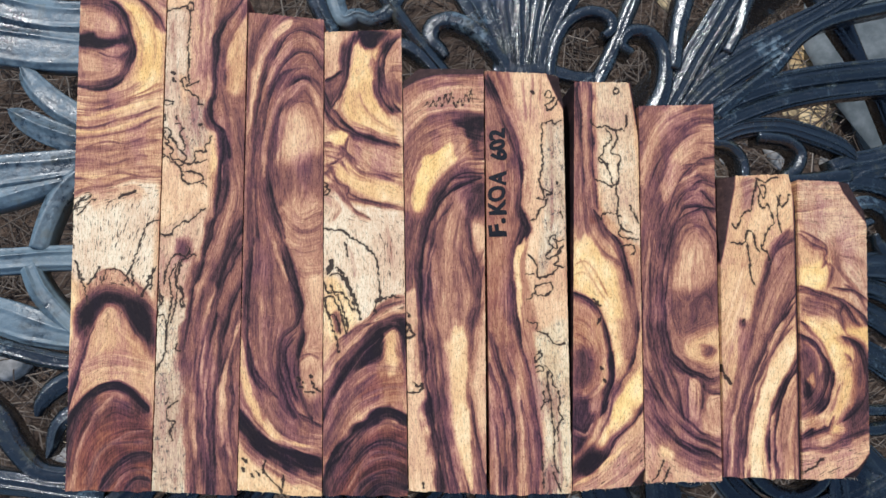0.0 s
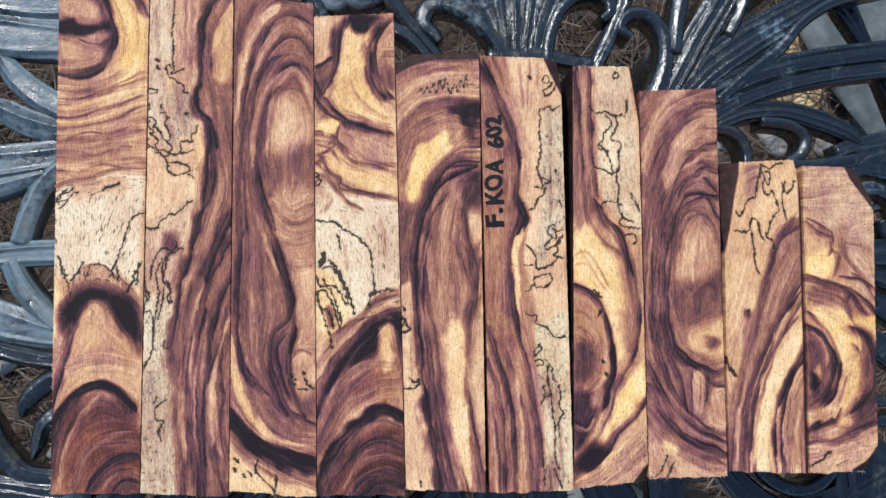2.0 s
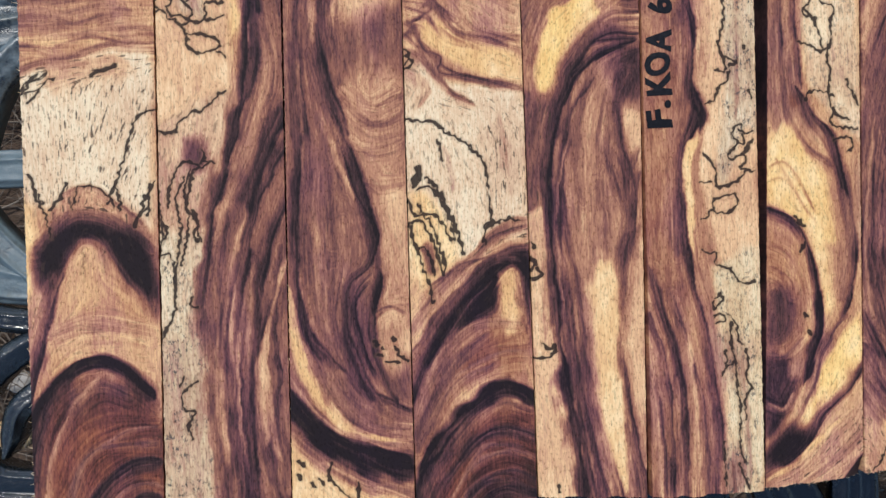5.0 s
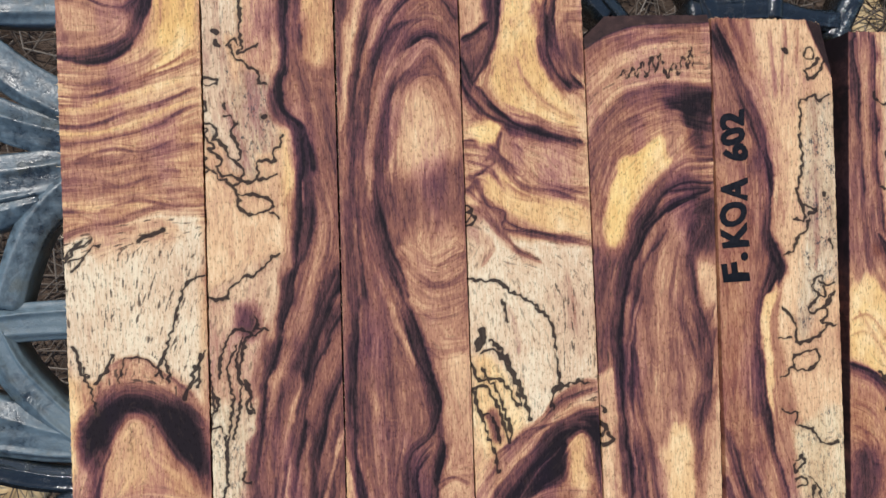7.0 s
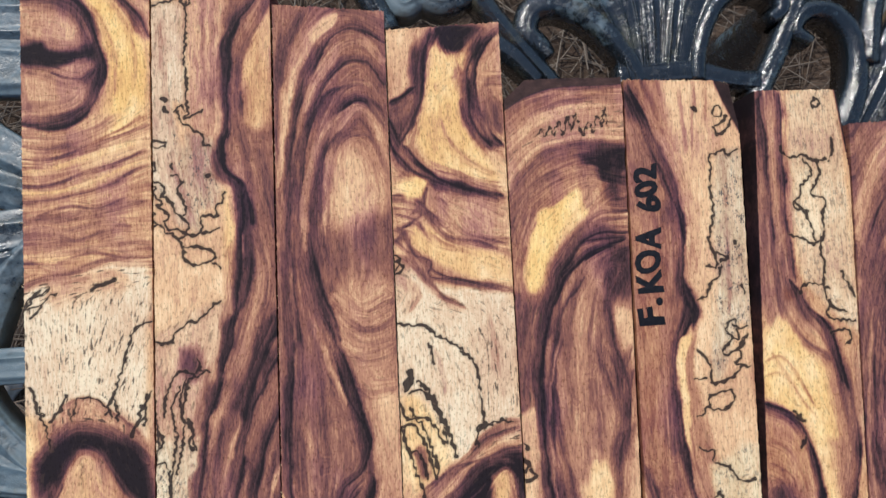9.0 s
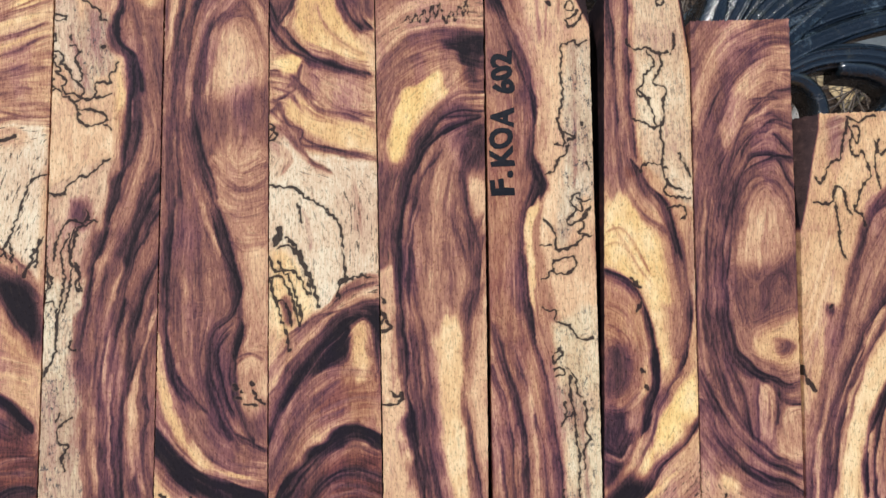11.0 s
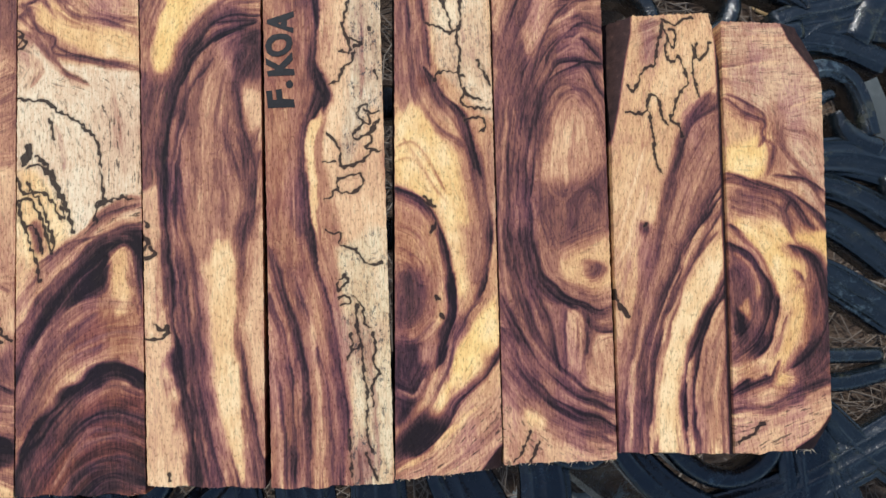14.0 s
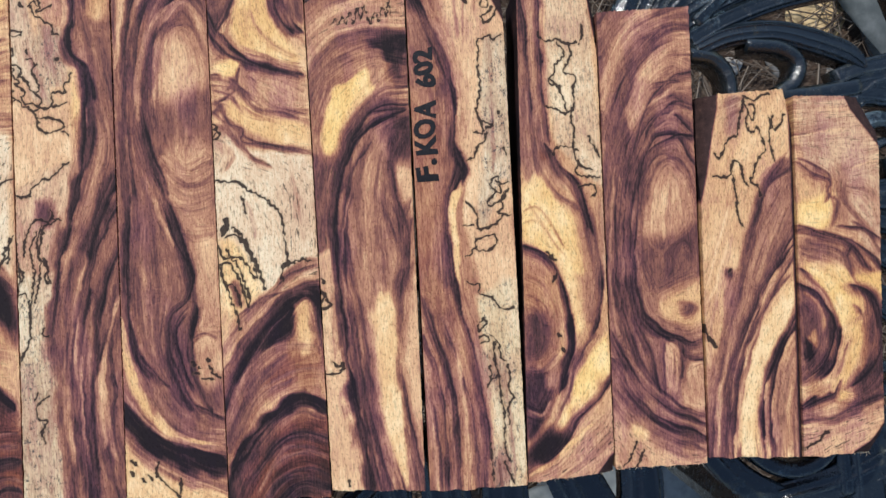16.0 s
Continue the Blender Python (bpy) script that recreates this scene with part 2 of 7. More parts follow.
def ripple(px, py, seed, size):
    """Smooth wander of about -1 to 1."""
    r = np.random.RandomState(seed)
    out = np.zeros(px.shape)
    for k in range(7):
        a, f = r.uniform(0, 6.28), r.uniform(0.6, 2.2) / size
        out += np.sin((px * np.cos(a) + py * np.sin(a)) * f * 6.28 + r.uniform(0, 6.28)) / 2.6
    return out


class Blank:
    """A sawn blank: its outline in millimetres on the table, and the growth fields of its figure (local millimetres from its near corner)."""

    def __init__(self, corners, tone, seed, gold=0.0, grey=0.0, left="", right=""):
        tl, tr, bl, br = [np.array(c, float) for c in corners]
        self.org, self.seed = bl.copy(), seed
        step = 0.26
        nu, nv = int((br - bl)[0] / step) + 1, int((tl - bl)[1] / step) + 1
        u, v = np.meshgrid(np.linspace(0, 1, nu), np.linspace(0, 1, nv))
        length = tl[1] - bl[1]
        lo = np.interp(v * length, *numbers(left).T) if left else 0 * v
        hi = np.interp(v * length, *numbers(right).T) if right else 0 * v
        wide = np.hypot(*(br - bl))
        u2 = lo / wide + u * (1 - (lo + hi) / wide)
        P = [((1 - v) * ((1 - u2) * bl[k] + u2 * br[k]) + v * ((1 - u2) * tl[k] + u2 * tr[k])) - bl[k] for k in (0, 1)]
        r = np.random.RandomState(seed)
        self.clean = (P[0].copy(), P[1].copy())
        # saw-torn edges
        P[0][:, 0] += 0.06 * ripple(P[1][:, 0], P[1][:, 0] * 0, seed, 3.0); P[0][:, -1] += 0.06 * ripple(P[1][:, 0], P[1][:, 0] * 0, seed + 4, 3.0)
        P[1][0] += r.normal(0, 0.08, nu) + 0.25 * ripple(P[0][0], P[1][0], seed + 5, 9); P[1][-1] += r.normal(0, 0.12, nu)
        self.x, self.y = P
        self.u, self.v = u, v
        self.px = self.x + 0.16 * ripple(self.x, self.y, seed, 12.0) + 0.06 * ripple(self.x, self.y, seed + 1, 2.5)
        self.py = self.y + 0.3 * ripple(self.x, self.y, seed + 2, 14.0)
        self.tone, self.gold, self.grey = np.full(u.shape, float(tone)), np.full(u.shape, float(gold)), np.full(u.shape, float(grey))
        self.flow, self.vein, self.pore = np.full(u.shape, 30.0), np.full(u.shape, 9.0), np.zeros(u.shape)
        self.vary = 0.45 + 1.3 * (0.5 + 0.5 * np.clip(ripple(self.x, self.y * 0.5, seed + 6, 12.0), -1, 1)) ** 1.5
        self.side, self.todo, self.grain = None, [], []
        self.drop, self.wane = np.zeros(u.shape), np.zeros(u.shape, bool)

    def lay(self, box, m, tone, gold, grey):
        self.tone[box] += m * (tone - self.tone[box])
        self.gold[box] += m * ((gold or 0) - self.gold[box])
        self.grey[box] += m * ((grey or 0) - self.grey[box])

    def near(self, line, margin):
        """The part of the grid within margin of a line."""
        gap = np.array([self.x[0, -1] - self.x[0, 0], self.y[-1, 0] - self.y[0, 0]]) / (self.x.shape[1] - 1, self.x.shape[0] - 1)
        lo, hi = line.min(0) - margin, line.max(0) + margin
        lean = abs(self.x[-1, 0] - self.x[0, 0]) + 1
        a, b = int(max(0, (lo[1] - 2) / gap[1])), int(max(0, (hi[1] + 2) / gap[1])) + 1
        c, d = int(max(0, (lo[0] - lean) / gap[0])), int(max(0, (hi[0] + lean) / gap[0])) + 1
        return slice(a, max(b, a + 1)), slice(c, max(d, c + 1))

    def band(self, text, w, tone, soft=0.9, w2=None, gold=0, grey=0, amt=1.0):
        """A growth band along a line."""
        self.grain.append((curve(text, 4), 1.0))
        self.todo.append((self.do_band, (curve(text), w, tone, soft, w2, gold, grey, amt)))
        return self

    def do_band(self, line, w, tone, soft, w2, gold, grey, amt):
        dark = tone > 0.55
        box = self.near(line, w / 2 + 5.5 + 3 * soft)
        px, py, vary = self.px[box], self.py[box], self.vary[box]
        if not px.size:
            return
        d, s, hand = to_line(px, py, line)
        half = (w + ((w if w2 is None else w2) - w) * s) / 2 * np.clip(np.minimum(s, 1 - s) * 9, 0, 1) ** 0.6
        # late wood ends sharply on one side and fades out on the other
        wander = self.wander[box]
        soft = soft * vary * np.where(hand > 0, 0.55, 1.7)
        if dark:
            half = half * (0.60 + 0.32 * min(1.0, max(0.0, (w - 2.5) / 1.5)) + 0.20 * wander)
            wide = 1.4 + 2.2 * np.clip(wander, 0, 1)
            wide = np.where(hand > 0, wide * 0.5, wide)
            self.lay(box, 0.50 * ease((half + wide - d) / (wide + 0.5)), tone * 0.70, 0, 0)
            amt = amt * np.clip(0.86 + 0.22 * wander, 0.4, 1.0)
            tone = tone - 0.03
        self.lay(box, amt * ease((half + soft - d) / (2 * soft)), tone, gold, grey)
        if tone > 0.6 and w > 1.2:
            off = np.abs(d * hand - half * 0.62)
            self.lay(box, 0.6 * ease((half * 0.16 + 0.3 - off) / 0.45), min(1.0, tone + 0.14), 0, 0)
            off = np.abs(d * hand + half * 0.25)
            self.lay(box, 0.5 * ease((half * 0.10 + 0.28 - off) / 0.4), tone - 0.26, 0, 0)
        self.flow[box] = np.minimum(self.flow[box], d)

    def area(self, text, tone, soft=0.8, gold=0, grey=0, pore=None, amt=1.0):
        """A patch with a soft edge."""
        ring = curve(text + " " + text.split()[0], 5)
        if not grey and pore is None:
            self.grain.append((ring[::2], 0.25))
        self.todo.append((self.do_area, (ring, tone, soft, gold, grey, pore, amt)))
        return self

    def do_area(self, ring, tone, soft, gold, grey, pore, amt):
        box = self.near(ring, 4 * soft + 1)
        px, py = self.px[box], self.py[box]
        if not px.size:
            return
        d = to_line(px, py, ring)[0]
        d = np.where(inside(px, py, ring[:-1]), d, -d)
        soft = soft * np.maximum(self.vary[box], 0.8 if soft < 1.6 else 1.2) * 1.3
        m = amt * ease((d + soft) / (2 * soft))
        if tone is not None:
            self.lay(box, m, tone, gold, grey)
        if pore is not None:
            self.pore[box] += m * (pore - self.pore[box])

    def way(self, *texts):
        """Lines that the fibre follows without a band."""
        self.grain += [(curve(text, 4), 1.6) for text in texts]
        return self

    def line(self, text, w=0.45):
        """A black zone line."""
        self.todo.append((self.do_line, (curve(text, 4), w)))
        return self

    def do_line(self, line, w):
        box = self.near(line, 3.0)
        x, y = self.x[box], self.y[box]
        if x.size:
            d = to_line(x + 0.22 * ripple(x, y, self.seed + 9, 2.4), y + 0.22 * ripple(x, y, self.seed + 8, 2.6), line)[0]
            self.vein[box] = np.minimum(self.vein[box], d - w / 2 * (1 + 0.25 * ripple(x, y, self.seed + 12, 3.0)))

    def bark(self, text, fall=1.1):
        """The outside of the tree, left on a corner; on one blank also a torn, shaded step."""
        self.todo.append((self.do_bark, (curve(text + " " + text.split()[0], 2), fall)))
        return self

    def do_bark(self, ring, fall):
        inn = inside(self.x, self.y, ring[:-1])
        d = np.full(self.x.shape, 1e9)
        for a, c in zip(ring[:-1], ring[1:]):
            m = (a + c) / 2
            if self.x.min() + 0.4 < m[0] < self.x.max() - 0.4 and self.y.min() + 0.4 < m[1] < self.y.max() - 0.4:
                d = np.minimum(d, to_line(self.x, self.y, np.array([a, c]))[0])
        self.drop = np.where(inn, np.maximum(self.drop, np.minimum(d * fall, 9.0)), self.drop)
        self.wane |= inn
        self.lay((slice(None), slice(None)), ease((np.where(inn, d, -d) + 0.5) / 1.0), 0.92, 0, 0)

    def fibre(self):
        """The way of the grain, which follows the growth bands, and the fibre drawn out along it."""
        x, y = self.x[::4, ::4], self.y[::4, ::4]
        c2, s2 = np.full(x.shape, -0.015), np.zeros(x.shape)
        for line, weight in self.grain:
            best, c, s = np.full(x.shape, 1e9), 0 * x, 0 * x
            for a, b in zip(line[:-1], line[1:]):
                d = b - a
                l2 = max(d @ d, 1e-9)
                k = np.clip(((x - a[0]) * d[0] + (y - a[1]) * d[1]) / l2, 0, 1)
                r = np.hypot(x - a[0] - k * d[0], y - a[1] - k * d[1])
                hit = r < best
                best = np.where(hit, r, best)
                c, s = np.where(hit, (d[0] ** 2 - d[1] ** 2) / l2, c), np.where(hit, 2 * d[0] * d[1] / l2, s)
            w = weight / (best + 0.7) ** 2.2
            c2, s2 = c2 + w * c, s2 + w * s
        c2, s2 = blur(c2, 1), blur(s2, 1)
        nv, nu = self.x.shape
        ii, jj = np.meshgrid(np.arange(nv) / 4.0, np.arange(nu) / 4.0, indexing="ij")
        half = np.arctan2(sample(s2, ii, jj), sample(c2, ii, jj)) / 2
        gx, gy = np.cos(half), np.sin(half)
        r = np.random.RandomState(self.seed + 21)
        self.fine = comb(r.normal(0, 1, (nv, nu)), gx, gy, 16)
        self.broad = comb(blur(r.normal(0, 1, (nv, nu)), 4), gx, gy, 34)
        self.wander = np.clip(comb(blur(r.normal(0, 1, (nv, nu)), 30), gx, gy, 12), -2, 2)
        self.dash = comb((r.uniform(0, 1, (nv, nu)) > 0.90).astype(float), gx, gy, 3)
        push = 0.09 * self.broad + 0.06 * self.fine
        self.px, self.py = self.px - gy * push, self.py + gx * push

    def build(self, label):
        self.fibre()
        for do, what in self.todo:
            do(*what)
        nv, nu = self.x.shape
        ax, ay = self.x.mean(), self.y.mean()
        z = (TOP - BASE) - self.drop / 1000 + 0.00004 * ripple(self.x, self.y, self.seed + 7, 30.0)
        top = np.stack([(self.x - ax) / 1000, (self.y - ay) / 1000, z], -1).reshape(-1, 3)
        idx = np.arange(nu * nv).reshape(nv, nu)
        quad = np.stack([idx[:-1, :-1], idx[:-1, 1:], idx[1:, 1:], idx[1:, :-1]], -1).reshape(-1, 4)
        isbark = self.wane.ravel()[quad].all(1)
        edge = np.concatenate([idx[0, :-1], idx[:-1, -1], idx[-1, :0:-1], idx[:0:-1, 0]])
        ring = len(edge)
        verts = [top]
        # a worn arris, then the sawn sides
        low = np.stack([(self.clean[0].ravel()[edge] - ax) / 1000, (self.clean[1].ravel()[edge] - ay) / 1000, 0 * edge], -1)
        verts.append(low + np.stack([0 * edge, 0 * edge, top[edge, 2] - 0.0006], -1))
        verts.append(low)
        V = np.concatenate(verts)
        a = np.arange(ring); b = (a + 1) % ring
        n0 = nu * nv
        sides = [np.stack([edge[a], n0 + a, n0 + b, edge[b]], -1), np.stack([n0 + a, n0 + ring + a, n0 + ring + b, n0 + b], -1)]
        faces = [tuple(f) for f in quad[~isbark].tolist()] + [tuple(f) for s in sides for f in s.tolist()] + [tuple((n0 + ring + a)[::-1].tolist())]
        me = bpy.data.meshes.new("wood_blank")
        me.from_pydata(V.tolist(), [], faces)
        me.materials.append(WOOD)

        def spread(f):
            f = f.ravel()
            return np.concatenate([f, f[edge], f[edge]])
        tones = spread(np.clip(self.tone, 0, 1))
        if self.side is not None:
            tones[n0:] = self.side
        fig = np.stack([tones, spread(self.gold), spread(self.grey), np.ones(len(V))], -1)
        me.attributes.new("figure", "FLOAT_COLOR", "POINT").data.foreach_set("color", fig.astype(np.float32).ravel())
        grow = np.stack([spread(self.flow), spread(self.vein), spread(self.pore)], -1)
        me.attributes.new("growth", "FLOAT_VECTOR", "POINT").data.foreach_set("vector", grow.astype(np.float32).ravel())
        hair = np.stack([spread(self.fine), spread(self.broad), spread(self.dash)], -1)
        me.attributes.new("fibre", "FLOAT_VECTOR", "POINT").data.foreach_set("vector", hair.astype(np.float32).ravel())
        me.update()
        ob = new("wood_blank", me)
        ob.location = ((self.org[0] + ax) / 1000, (self.org[1] + ay) / 1000, BASE)
        tagged(ob, label, "wood blank", "row of sawn wood blanks")
        if isbark.any():
            part("bark", mesh_of("bark", top, quad[isbark].tolist(), BARK), ob, "strip of dark rough bark")
        self.ob, self.mid = ob, (ax, ay)
        return self

    def fuzz(self, side, count, long, spread=(0, 1)):
        """Torn fibres along a sawn edge, as one part."""
        r = np.random.RandomState(self.seed + 11)
        verts, faces = [], []
        for k in range(count):
            s = r.uniform(*spread)
            i = {"left": (int(s * (self.x.shape[0] - 1)), 0), "right": (int(s * (self.x.shape[0] - 1)), -1), "end": (0, int(s * (self.x.shape[1] - 1))), "far": (-1, int(s * (self.x.shape[1] - 1)))}[side]
            p = np.array([(self.x[i] - self.mid[0]) / 1000, (self.y[i] - self.mid[1]) / 1000, TOP - BASE - self.drop[i] / 1000 - r.uniform(0, 0.0008)])
            out = {"left": (-1, 0), "right": (1, 0), "end": (0, -1), "far": (0, 1)}[side]
            l = long * r.uniform(0.1, 1.0) ** 1.8 / 1000
            d = np.array([out[0] + r.normal(0, 0.8), out[1] + r.normal(0, 0.8), r.uniform(-0.4, 0.25)])
            d *= l / np.linalg.norm(d)
            n = np.array([-d[1], d[0], 0]) / np.linalg.norm(d[:2]) * r.uniform(0.00006, 0.00014)
            b = len(verts)
            up = np.array([0, 0, 0.00012])
            verts += [p - n - d * 0.1, p + n - d * 0.1, p + up - d * 0.1, p + d]
            faces += [(b, b + 1, b + 3), (b + 1, b + 2, b + 3), (b + 2, b, b + 3)]
        part("torn_fibre", mesh_of("torn_fibre", verts, faces, SPLINTER, False), self.ob, "pale torn wood fibres along the sawn edge")


# ---- ground ----
def ground():
    me = mesh_of("ground", [(-300, -300, GROUND), (300, -300, GROUND), (300, 300, GROUND), (-300, 300, GROUND)], [(0, 1, 2, 3)], SOIL, False)
    tagged(new("ground", me), "brown soil and mulch under the table", "ground", kind="structure")
    r = np.random.RandomState(4)
    verts, faces = [], []
    for k in range(15000):
        x, y, z = r.uniform(-0.75, 0.85), r.uniform(-0.65, 0.75), GROUND + abs(r.normal(0, 0.008)) + 0.002
        a, l, w = r.uniform(0, 6.28), r.uniform(0.02, 0.10), r.uniform(0.0003, 0.0009)
        c, bend = np.array([math.cos(a), math.sin(a), r.normal(0, 0.12)]), r.normal(0, 0.7)
        s = np.array([-c[1], c[0], 0])
        b = len(verts)
        for q in (-0.5, 0.0, 0.5):
            m = np.array([x, y, z]) + c * l * q + s * bend * l * q * q
            verts += [m - s * w, m + np.array([0, 0, w * 0.9]), m + s * w]
        for i in (0, 3):
            faces += [(b + i, b + i + 3, b + i + 4, b + i + 1), (b + i + 1, b + i + 4, b + i + 5, b + i + 2)]
    me = mesh_of("pine_straw", verts, faces, STRAW, False)
    tagged(new("pine_straw", me), "dry brown straw and twigs scattered on the soil", "straw", kind="stuff")


def lump(name, x, y, size, flat, mat, label, category, seed, turn=0.0):
    """A stone or chip that lies on the ground."""
    bm = bmesh.new()
    bmesh.ops.create_icosphere(bm, subdivisions=3, radius=1.0)
    for v in bm.verts:
        k = 1 + 0.35 * noise.noise(v.co * 1.3 + Vector((seed, 0, 0))) + 0.10 * noise.noise(v.co * 4 + Vector((seed, 3, 0)))
        v.co = Vector((v.co.x * k * size[0], v.co.y * k * size[1], max(v.co.z * k, -0.45) * flat))
    me = bpy.data.meshes.new(name)
    bm.to_mesh(me)
    bm.free()
    me.polygons.foreach_set("use_smooth", [True] * len(me.polygons))
    me.materials.append(mat)
    ob = new(name, me)
    ob.location, ob.rotation_euler = (x, y, GROUND + flat * 0.4), (0, 0, turn)
    return tagged(ob, label, category)


# ---- table ----
def sweep(name, text, widths, parent, mat, dome=2.6, ridges=0, groove=0.5, deep=9.0, rise=0.0, label="", twist=0.0):
    """A cast bar or leaf along a line in millimetres: domed and ribbed above, with deep straight sides."""
    line = curve(text, 9)
    n = len(line)
    tang = np.gradient(line, axis=0)
    tang /= np.linalg.norm(tang, axis=1)[:, None] + 1e-9
    side = np.stack([-tang[:, 1], tang[:, 0]], -1)
    s = np.linspace(0, 1, n)
    ws = [float(v) for v in widths.split()]
    w = np.interp(s, np.linspace(0, 1, len(ws)), ws)
    across = np.linspace(-1, 1, 9 if not ridges else 10 * ridges + 11)
    k = len(across)
    r = np.random.RandomState(int(abs(line[0] @ (7, 13)) * 10) % 9973)
    veins = [(-1 + 2 * (v + 0.5 + r.uniform(-0.22, 0.22)) / ridges, r.uniform(0.55, 1.1) * groove, r.uniform(0.35, 0.75) / ridges, r.uniform(0, 6)) for v in range(ridges)]
    verts, faces = [], []
    for i in range(n):
        for q in across:
            z = rise - dome + dome * math.sqrt(max(0.0, 1 - (abs(q) * 0.985) ** 2.6)) + twist * math.sin(s[i] * 5 + q * 2)
            edge = min(1.0, (1 - abs(q)) * 6)
            z -= groove * 0.55 * edge * (ridges > 0)
            for at, high, thick, phase in veins:
                off = abs(q - at - 0.10 / ridges * math.sin(s[i] * 5 + phase)) / thick
                z += high * edge * max(0.0, 1 - off) ** 1.6 * (0.75 + 0.25 * math.sin(s[i] * 9 + phase))
            p = line[i] + side[i] * q * w[i] / 2
            verts.append((p[0] / 1000, p[1] / 1000, BASE + (z - 0.15 - groove * 0.55 * (ridges > 0)) / 1000))
        for q in (1.0, -1.0):
            p = line[i] + side[i] * q * w[i] / 2 * 0.93
            verts.append((p[0] / 1000, p[1] / 1000, BASE + (rise - dome - deep) / 1000))
    m = k + 2
    for i in range(n - 1):
        a, b = i * m, (i + 1) * m
        for j in range(m):
            j2 = (j + 1) % m
            faces.append((a + j, a + j2, b + j2, b + j))
    faces += [tuple(range(m))[::-1], tuple(range((n - 1) * m, n * m))]
    return part(name, mesh_of(name, verts, faces, mat), parent, label)


def patio_table():
    t = new("patio_table")
    t.location = (0, 0, 0)
    tagged(t, "black cast aluminium garden table with pierced leaf and scroll work", "table")
    P, C = PAINT, GREY_BLUE
    # fan of fluted blades behind the blanks
    sweep("leaf", "35.0,111.3 33.8,118.8 31.7,126.0 27.9,134.7 23.6,144.9", "5 7 9 12 15", t, P, 2, 2, 1.3)
    sweep("leaf", "37.2,111.2 36.8,118.6 36.1,127.2 34.9,135.9 33.4,146.0", "6 7 8.5 10 12", t, P, 2, 3, 1.3)
    sweep("leaf", "40.3,111.0 40.8,118.4 41.1,127.0 41.3,135.6 41.7,145.7", "7 8 9 10 11", t, P, 2, 3, 1.3)
    sweep("leaf", "43.5,110.9 44.6,118.3 46.0,126.8 47.5,135.4 49.7,145.4", "6 7 8.5 9.5 12", t, P, 2, 3, 1.3)
    sweep("leaf", "47.3,110.7 48.6,118.1 50.6,125.2 54.1,133.6 59.0,143.5", "5 7 8.5 10 12", t, P, 2, 2, 1.3)
    sweep("bar", "30.8,112.5 40.2,112.8 50.3,113.0 60.4,110.7 68.3,109.7", "6 6.5 6 5 5.5", t, P, 2, 2, 0.7)
    sweep("scroll", "37.1,110.6 34.2,116.9 29.4,123.9 23.1,129.6 15.9,132.4 9.6,130.7 7.9,125.4 11.5,121.2 13.5,118.4", "6 6 6.5 7 7 7 6.5 5.5 4", t, P, 3, 1, 0.6)
    sweep("scroll", "51.7,110.5 52.5,117.9 55.3,126.0 60.1,132.4 67.1,135.4 74.0,133.6 75.5,128.9 72.1,125.9", "5 5 5 5 5.5 5.5 5 3.5", t, P, 3)
    sweep("bar", "67.1,105.2 72.8,115.7 78.4,127.4 84.3,141.4 90.2,156.6", "6 6 6 6.5 7", t, P, 3, 1, 0.7)
    sweep("scroll", "89.8,95.6 94.1,106.1 95.3,115.7 93.5,123.1 88.0,128.1 81.6,127.6 78.9,123.0 82.8,119.5", "9 7 6 6 5.5 5.5 5 4", t, P, 3, 1, 0.6)
    sweep("bar", "15.4,109.6 9.4,117.0 2.3,126.1 -4.7,136.0 -11.8,146.6 -20.8,160.4", "5 5.5 5.5 6 6 6.5", t, P, 3, 1, 0.8)
    sweep("bar", "-5.9,124.4 -0.8,122.3 4.9,118.1 10.3,112.2", "5 6 6 5", t, P, 2.4, 1, 0.6)
    sweep("scroll", "-27.5,151.9 -26.8,141.3 -24.0,133.2 -18.7,134.5 -13.0,132.8 -6.8,136.2 -2.1,145.5", "6 7 6.5 5 5.5 6 6", t, C, 2.6, 1, 0.8)
    sweep("bar", "-37.3,151.8 -33.3,139.1 -27.3,126.5", "7 7 6", t, P, 2.6, 1, 0.8)
    sweep("bar", "98.2,113.5 100.0,126.3 103.4,139.2 108.3,154.4", "6.5 6 7 8", t, P, 2.8, 1, 0.7)
    sweep("bar", "118.5,119.9 123.2,128.5 126.9,139.3 132.0,154.5", "5 5 6 7", t, P, 2.8, 1, 0.7)
    # great leaf that spreads from one stem
    sweep("leaf", "94.1,95.5 101.3,107.1 107.7,118.2 115.1,129.5 123.9,143.6 132.3,158.9", "9 11 12 12 12 12", t, P, 2.2, 4, 1.4)
    sweep("leaf", "99.3,95.5 110.4,107.1 123.7,116.4 139.1,125.0 154.7,133.6 171.7,143.7 187.6,152.5", "9 13 14 13 10 9 8", t, P, 2.2, 5, 1.4)
    sweep("bar", "113.1,95.4 124.2,104.9 136.4,113.8 145.5,123.7 155.6,130.6 167.9,134.9 184.5,138.4", "5 5 5 4.5 4.5 5 5", t, P, 2.6, 1, 0.6)
    sweep("leaf", "103.4,93.4 117.6,101.5 132.8,107.0 150.2,110.5 169.8,112.8 193.9,114.9", "9 9 8 8 8 8", t, P, 2.2, 3, 1.3)
    sweep("leaf", "111.1,89.7 121.6,95.3 136.7,100.6 154.1,104.1 175.9,106.4 195.5,106.7", "7 6.5 6 6 6 6", t, P, 2.2, 2, 1.2)
    sweep("leaf", "112.7,86.8 123.5,90.9 137.3,91.6 148.9,88.6 159.4,84.3 163.9,80.8 165.1,78.7", "6 7 7 7.5 7 5 1.5", t, P, 2.2, 3, 0.9)
